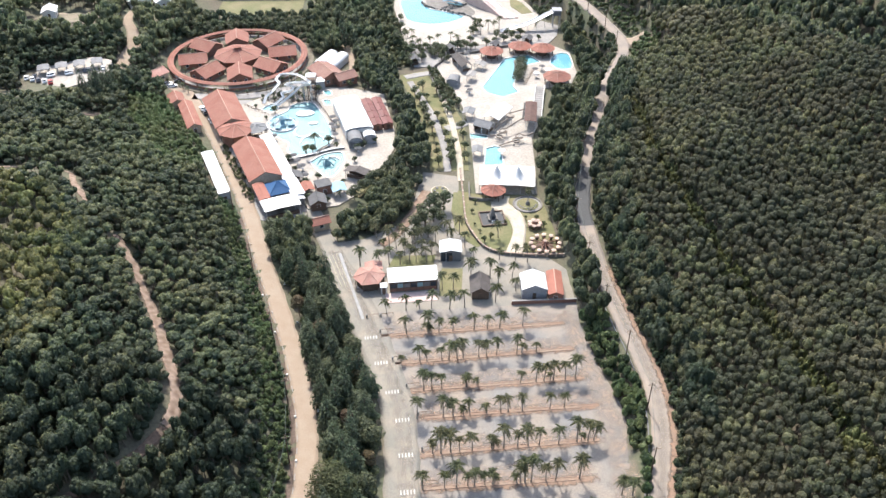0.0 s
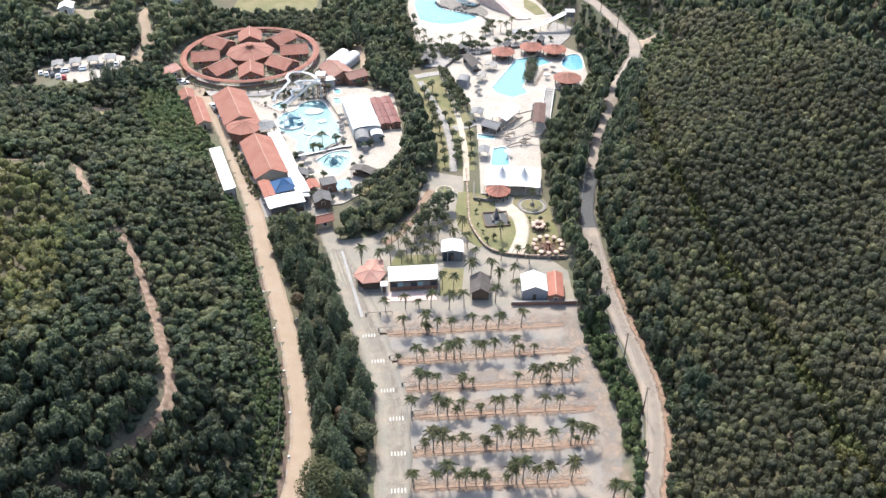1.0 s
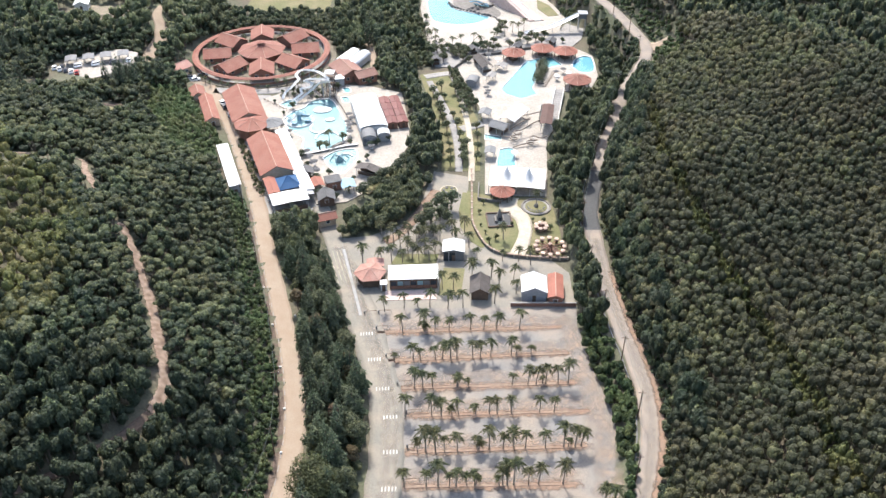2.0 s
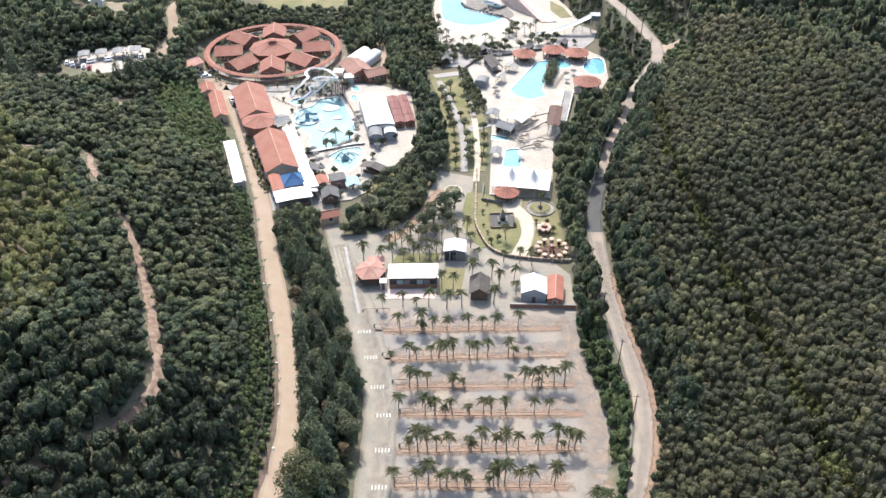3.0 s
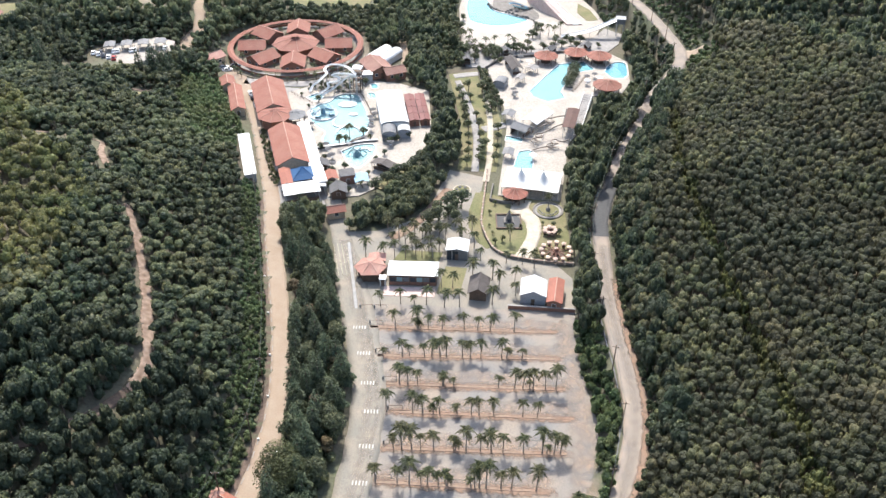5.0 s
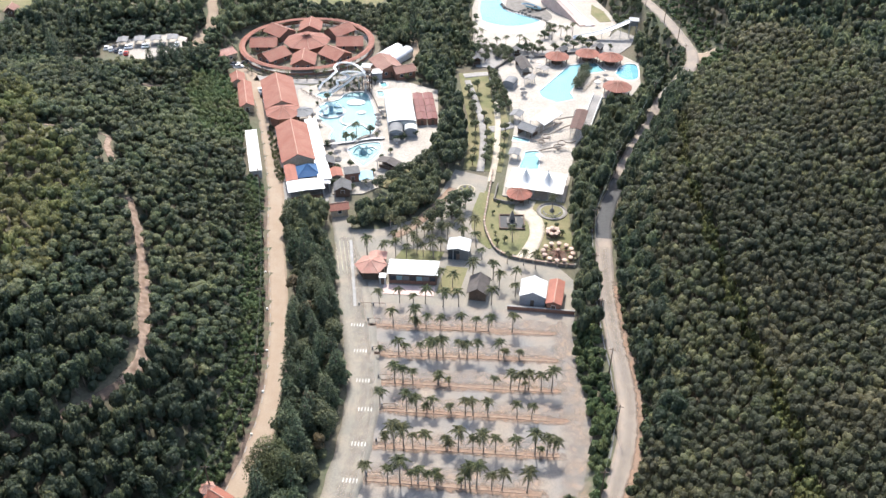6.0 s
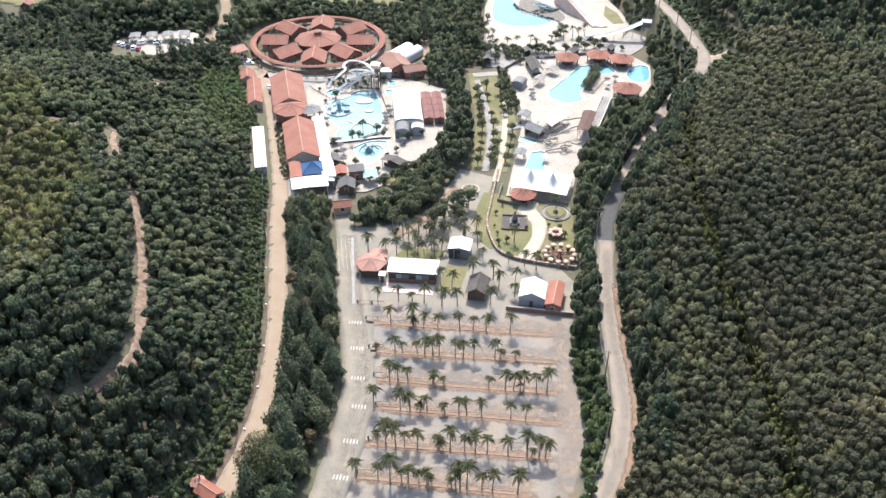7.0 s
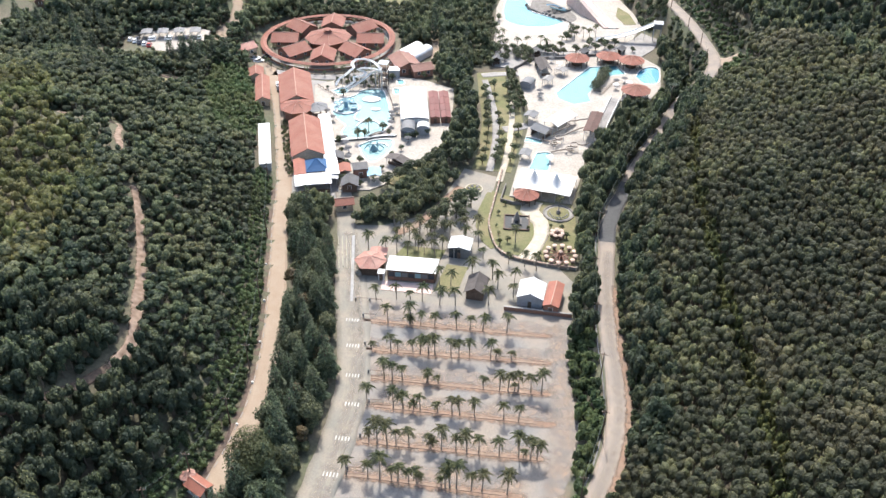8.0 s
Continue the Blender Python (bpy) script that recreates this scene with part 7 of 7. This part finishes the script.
part("rim", Shape().loft([[(r * math.cos(a), r * math.sin(a), z) for a in [k * math.tau / 40 for k in range(40)]] for r, z in ((4.3, -0.1), (4.3, 0.06), (3.5, 0.06), (3.5, -0.1))], True, False), "concrete", fo)
part("bed", Shape().cone(0, 0, -0.1, 0.2, 3.52, 3.5, 32), "grass", fo, "planted bed")
for k in range(9):
    a = math.pi + 0.15 + k * 0.355
    part("stone", Shape().cone(2.7 * math.cos(a), 2.7 * math.sin(a), 0.15, 0.5, 0.3 + 0.08 * (k % 3), 0.16, 6, a), "concrete", fo)
part("pedestal", Shape().cone(0, 0, 0.2, 1.3, 0.8, 0.5, 10), "rock", fo)
set_palm(27.4, 225.8, 1.3, 2)
sc = thing("garden_monument", 15.6, 217.4, 0.16, 8, "grey pyramid-like stone garden monument in a square bed", "monument")
part("plinth", Shape().box(-1.5, 1.5, -1.5, 1.5, -0.1, 0.9), "rock", sc)
part("obelisk", Shape().cone(0, 0, 0.9, 4.4, 1.5, 0.2, 4, 0.785), "rock", sc)
part("stair", Shape().box(-0.6, 0.6, -2.4, -1.5, -0.1, 0.5), "white_paint", sc)
part("niche", Shape().box(-0.5, 0.5, -1.56, -1.4, 0.9, 2.0), "glass", sc)
for a in range(4):
    sx, sy = [(0, -1), (1, 0), (0, 1), (-1, 0)][a]
    part("bed_wall", Shape().box(-3.8 if sy else sx * 3.8 - 0.2, 3.8 if sy else sx * 3.8 + 0.2, -3.8 if sx else sy * 3.8 - 0.2, 3.8 if sx else sy * 3.8 + 0.2, -0.1, 0.55), "wood", sc)
part("bed_floor", Shape().box(-3.6, 3.6, -3.6, 3.6, -0.1, 0.1), "dark_asphalt", sc)


def canopy_ride(x, y, r, n, label):
    """A ring of small round canopies on arms about a hub."""
    th = thing("canopy_ride", x, y, 0.16, 0, label, "ride")
    part("base", Shape().cone(0, 0, -0.1, 0.25, r * 0.62, r * 0.6, 28), "wood", th)
    part("hub", Shape().cone(0, 0, 0.2, 2.4, 0.9, 0.5, 12), "brick", th)
    part("hub_cap", Shape().cone(0, 0, 2.4, 2.8, 0.6, 0.1, 12), "pink_disc", th)
    for k in range(n):
        a = k * math.tau / n
        c, q = math.cos(a), math.sin(a)
        part("arm", Shape().tube([(0.6 * c, 0.6 * q, 1.6), (r * 0.6 * c, r * 0.6 * q, 1.2), (r * c, r * q, 0.9)], 0.12, 5), "brick", th)
        car = part("gondola", Shape().cone(r * c, r * q, 0.35, 1.0, 0.45, 0.75, 10), "wood", th)
        part("seat_post", Shape().cone(r * c, r * q, 1.0, 1.9, 0.05, 0.05, 5), "metal", car)
        part("canopy", Shape().cone(r * c, r * q, 1.75, 1.92, 0.72, 0.14, 14), "pink_disc", car, "pale round canopy")
    part("rail", Shape().loft([[(rr * math.cos(a), rr * math.sin(a), z) for a in [k * math.tau / 28 for k in range(28)]] for rr, z in ((r + 1.3, 0.9), (r + 1.35, 0.9), (r + 1.35, 0.95), (r + 1.3, 0.95), (r + 1.3, 0.9))], True, False), "wood", th)


canopy_ride(30.8, 202.6, 4.3, 12, "round ride with pale pink canopies and brown gondolas")
canopy_ride(28.6, 213.0, 1.7, 7, "small round ride with pale canopies")

rp_ = thing("round_planter", -1.2, 233.6, 0.06, 0, "low round stone planter with small shrubs on the forecourt", "planter")
part("rim", Shape().loft([[(r * math.cos(a), r * math.sin(a), z) for a in [k * math.tau / 28 for k in range(28)]] for r, z in ((3.0, -0.1), (3.0, 0.4), (2.6, 0.4), (2.6, 0.1))], True, False), "cream", rp_, "pale stone rim")
part("soil", Shape().cone(0, 0, -0.1, 0.25, 2.62, 2.6, 28), "grass", rp_)
for k in range(6):
    a = k * math.tau / 6
    part("boulder", Shape().loft([[((r + 0.1 * math.sin(3 * b + k)) * math.cos(b) + 1.7 * math.cos(a), (r + 0.1 * math.sin(3 * b + k)) * math.sin(b) + 1.7 * math.sin(a), z) for b in [m * math.tau / 8 for m in range(8)]] for r, z in ((0.55, 0.1), (0.5, 0.45), (0.2, 0.7))]), "concrete", rp_)


def sun_lounger(x, y, turn):
    th = thing("sun_lounger", x, y, 0.4, turn, "brown slatted sun lounger beside the pool planting", "sun lounger", "sun loungers")
    part("frame", Shape().box(-0.35, 0.35, -0.95, 0.35, 0.28, 0.36), "tube_brown", th)
    part("backrest", Shape().loft([[(-0.35, 0.35, 0.3), (0.35, 0.35, 0.3), (0.35, 0.35, 0.38), (-0.35, 0.35, 0.38)], [(-0.35, 0.9, 0.72), (0.35, 0.9, 0.72), (0.35, 0.88, 0.8), (-0.35, 0.88, 0.8)]]), "tube_brown", th)
    for lx in (-0.3, 0.3):
        for ly in (-0.85, 0.3):
            part("leg", Shape().box(lx - 0.03, lx + 0.03, ly - 0.03, ly + 0.03, 0, 0.28), "metal", th)


for k in range(9):
    sun_lounger(33.4 + 0.55 * k, 314.6 + 1.75 * k, -70 + 4 * (k % 3))

# ---------------------------------------------------------------- parasols, cars and far buildings
def parasol(x, y, mt, label):
    th = thing("parasol", x, y, 0.4, prng.uniform(0, 90), label, "parasol", "pool parasols")
    part("pole", Shape().cone(0, 0, 0, 2.3, 0.04, 0.04, 6), "metal", th)
    part("canopy", Shape().loft([[(r * math.cos(k * math.tau / 8), r * math.sin(k * math.tau / 8), z) for k in range(8)] for r, z in ((1.35, 2.0), (0.7, 2.32), (0.05, 2.5))]), mt, th)
    part("foot", Shape().cone(0, 0, 0, 0.1, 0.35, 0.3, 8), "concrete", th)
    part("table", Shape().cone(0, 0, 0.66, 0.72, 0.5, 0.5, 10), "white_paint", th)


for x, y in [(-41.5, 276), (-40.4, 273.6), (-40.2, 279), (-41.8, 282), (-39.5, 268.4), (-61.6, 267.4), (-65.4, 271.6), (-50.6, 250), (-48.4, 246.4), (-52.4, 253.4), (-32.4, 262), (-30.2, 258.4), (-46.6, 240.4)]:
    parasol(x, y, "slate", "dark thatched pool parasol with round table")
for x, y in [(41.5, 328), (38.4, 325.4), (43.6, 324.6), (38.5, 321), (10.5, 305.5), (9.6, 308.4), (20.6, 257), (10, 341), (14, 336.4)]:
    parasol(x, y, "canvas" if (x * 7 + y) % 3 > 1 else "slate", "small pool parasol with round table")


def car(x, y, z, turn, mt, label):
    th = thing("car", x, y, z, turn, label, "car", "parked cars")
    prof = [(-2.1, 0.35), (2.1, 0.35), (2.15, 0.75), (1.3, 0.95), (-2.0, 1.0), (-2.15, 0.7)]
    part("body", Shape().loft([[(u, sg * 0.85, v) for u, v in prof] for sg in (-1, 1)]), mt, th)
    top = [(-1.7, 1.0), (1.1, 0.96), (0.45, 1.45), (-1.3, 1.47)]
    part("cabin", Shape().loft([[(u, sg * (0.75 if v < 1.2 else 0.62), v) for u, v in top] for sg in (-1, 1)]), "glass", th)
    part("roof", Shape().box(-1.25, 0.4, -0.63, 0.63, 1.45, 1.5), mt, th)
    for u in (-1.3, 1.35):
        for sg in (-1, 1):
            ring_ = [(u + 0.32 * math.cos(k * math.tau / 10), 0.32 + 0.32 * math.sin(k * math.tau / 10)) for k in range(10)]
            part("wheel", Shape().loft([[(a, sg * 0.72, b) for a, b in ring_], [(a, sg * 0.9, b) for a, b in ring_]]), "rubber", th)


zp = zpark + 0.6
for k in range(4):
    cx, cy = -159.6 + 6.4 * k, 309.0 + 2.2 * k
    open_shelter("car_port", cx, cy, 20, 4.0, 5.2, 2.6, "mid_grey", "grey sheet-roofed car port", "car ports", 0.3, zp)
    for j, dx in enumerate((-2.6, 2.6)):
        car(cx + dx + 0.3, cy - 3.2 + dx * 0.3, zp, 20 + 90, "car_white" if (k + j) % 3 else "car_dark", "parked car on pale paving")
for k in range(5):
    car(-164.5 + k * 2.7, 303.6 - k * 0.9, zp, 112, ["car_white", "car_white", "car_dark", "car_white", "car_red"][k], "parked car on pale paving")
for x, y, tn, mt in ((-93.4, 291.4, 118, "car_white"), (-87.8, 281.6, 118, "car_white"), (-91.6, 288, 118, "car_dark"), (-110.4, 311, 30, "car_white"), (-112.8, 313.2, 35, "car_white"), (-108.6, 315.6, 20, "car_dark")):
    car(x, y, 0.12, tn, mt, "parked car beside the buildings")
ribbon("farm_yard", [(-181, 362), (-172, 360), (-163, 361), (-155, 364)], [8, 15, 13, 8], 0.2, "farm_earth", "pale bare farm yard among far trees", "yard")
gable_house("far_house", -176.5, 362.5, 15, 5.5, 7.0, 3.2, 4.4, "white_roof", "white_paint", "small white house among far trees", wins=(2, 1), z=float(ground(-176.5, 362.5)) + 0.3, category="house")
gable_house("far_house", -219.5, 324.0, 20, 4.5, 6.0, 2.4, 4.0, "tile_brown", "wood", "small brown-roofed hut on a far meadow", wins=(1, 1), z=float(ground(-219.5, 324.0)) + 0.3, category="house")
gable_house("far_barn", -146.0, 388.5, 28, 9.5, 20, 4.6, 6.2, "grey_sheet", "white_paint", "large barn with pale grey roof", wins=(4, 2), z=float(ground(-146, 388.5)) + 0.3, category="barn")
gable_house("far_barn", -134.8, 389.6, 28, 6.2, 9, 3.6, 4.8, "white_roof", "white_paint", "white-roofed shed beside the barn", wins=(2, 1), z=float(ground(-134.8, 389.6)) + 0.3, category="barn")

fw = thing("field_wall", 0, 0, 0.2, 0, "long pale wall at the far side of the sports field", "wall")
part("wall_body", Shape().loft([[(x, y - 0.15, -0.3), (x, y + 0.15, -0.3), (x, y + 0.15, 1.6), (x, y - 0.15, 1.6)] for x, y in ((-122.6, 409.0), (-98, 410.2), (-72.4, 411.2))]), "deck", fw)

# planting among the pools and on the beach
row = tree_thing("walk_tree", "slim dark green tree in a row beside the pool deck", "tree", 4.6, 1.5, 300, 0.24, "broadleaf", 94, 0.3, 6, 0.2, "walk trees")
plant(row, [(-4.9 + 9.9 * u + s_, 323.5 - 30.4 * u) for u in (0, 0.09, 0.18, 0.27, 0.36, 0.45, 0.54, 0.63, 0.72, 0.81, 0.9, 1.0) for s_ in (-1.1, 1.0)], trng, 0.75, 1.1)
pb = tree_thing("pool_shrub", "dark green planting beside the pools", "shrub", 2.2, 1.3, 200, 0.2, "broadleaf", 92, 0.0, 5, 0.0, "pool planting")
plant(pb, [(-62.5, 262.6), (-60.4, 257.6), (-51, 246), (-54, 252.4), (-49, 258.4), (-46.6, 259), (-67.4, 283.5), (-64.8, 288.4), (-70.6, 297.6), (-73, 293), (-60, 299), (-57, 297.6), (-41.6, 265), (-38.4, 262), (-33, 247.6), (-31, 252), (-42.4, 240.4), (-46, 236.6),
           (-37.6, 226.4), (-43.4, 226.8), (-33.6, 237.4), (-54, 309), (-59, 305.6), (-65, 301), (-69.5, 300), (-67.4, 302), (-64.2, 300.4), (-62, 302.4), (-59.6, 301.2), (-57.4, 303), (-55.4, 300.2), (-66.6, 298.6), (-71.6, 301.2), (-56.2, 306.2), (-50.2, 306.8), (-30.4, 259.4), (-28.6, 262.6), (-25, 266), (-38.4, 312), (-32, 309), (-28.5, 313.5)], trng, 0.7, 1.5)
bs = tree_thing("beach_tree", "small dark tree on the pool terrace", "tree", 3.0, 1.9, 320, 0.24, "broadleaf", 93, 0.0, 6, 0.1, "terrace trees")
plant(bs, [(-12, 338), (-9, 341.5), (-15, 343), (-5, 344), (-1, 346), (4, 349), (-18, 347), (-8, 349.5), (9, 352), (14, 351), (19, 353.6), (23, 357), (27, 358.4), (31, 362), (35, 365.4), (24, 363), (29, 366.6), (-21, 352), (-22.5, 360), (-20, 371), (-24, 378),
           (-26, 389), (-20.5, 384), (15, 373), (17, 378.6), (13.5, 367), (38, 360), (43, 361), (12, 357), (33.5, 357.6), (1.5, 337), (-1, 338)] +
      [(-6.4, 347.6), (-3.5, 349.2), (-0.4, 347.7), (1.7, 346.2), (-4.1, 341.7), (-0.7, 340), (6.3, 351.8), (10.1, 351), (12, 349.4), (-5.4, 345.4), (-2.2, 344.6), (0.6, 343.4), (7.4, 349.2), (-17.5, 339), (-14.5, 336.5), (-10, 345), (-14, 346), (-17, 349), (-9.4, 336.4)], trng, 0.7, 1.3)
for x, y, tn in ((-12.5, 334.5, 10), (3.2, 346.4, 15), (22.2, 350.6, -30), (37.6, 357, -20)):
    open_shelter("kiosk_shelter", x, y, tn, 3.6, 4.6, 2.6, "slate", "small dark-roofed kiosk on the terrace", "terrace kiosks", 0.9, 0.34, wall="wood")
ps = thing("terrace_wall", 0, 0, 0.3, 0, "dark stone wall between the terraces", "wall")
part("wall_body", Shape().loft([[(x, y - 0.25, -0.3), (x, y + 0.25, -0.3), (x, y + 0.25, 1.2), (x, y - 0.25, 1.2)] for x, y in ((-4, 329.6), (1.6, 340.4), (8, 344), (14.8, 345.8), (22, 350), (29.6, 352.8))]), "rock", ps)
slab("rock_garden", [tuple(p) for p in spline([(-8.5, 401), (-1, 396.2), (8, 392), (13.5, 389.5), (15, 396), (10, 405), (3, 412), (-8, 418), (-8.5, 401)], 2.0)[:-1]], 0.46, "rock", "dark rocky garden along the wave pool", "rock garden", 0.2)
rb_ = thing("rock_island", 4.5, 402.5, 0.4, 20, "rocks with a pale blue children's slide beside the wave pool", "rocks")
rng = np.random.default_rng(97)
for k in range(16):
    a, r = rng.uniform(0, 6.28), rng.uniform(0, 1)
    part("boulder", Shape().cone(7 * r * math.cos(a), 3.6 * r * math.sin(a), -0.3, rng.uniform(0.5, 1.6), rng.uniform(0.9, 1.8), rng.uniform(0.4, 0.9), 7, a), "rock", rb_)
flume("flume", [(-4.5, 1.0, 3.0), (-1.6, 2.4, 2.4), (2, 1.0, 1.6), (5, -1.4, 0.8)], 1.3, 0.4, "light_blue", rb_)
flume("flume", [(-3.5, -1.0, 2.6), (0, -2.2, 1.8), (4, -2.0, 0.8)], 1.1, 0.4, "basin_pale", rb_)
re_ = thing("rock_edge", 0, 0, 0.4, 0, "row of dark boulders along the edge of the wave pool", "rocks")
for k, p in enumerate(spline([(-10.5, 406), (-7.4, 400.2), (0.4, 395.8), (6, 392.2), (11.6, 389.2), (14.5, 384.5)], 1.5)):
    a = rng.uniform(0, 6.28)
    part("boulder", Shape().cone(p[0] + rng.uniform(-0.3, 0.3), p[1] + 0.5, -0.1, rng.uniform(0.4, 1.1), rng.uniform(0.7, 1.2), rng.uniform(0.3, 0.7), 7, a), "rock", re_)
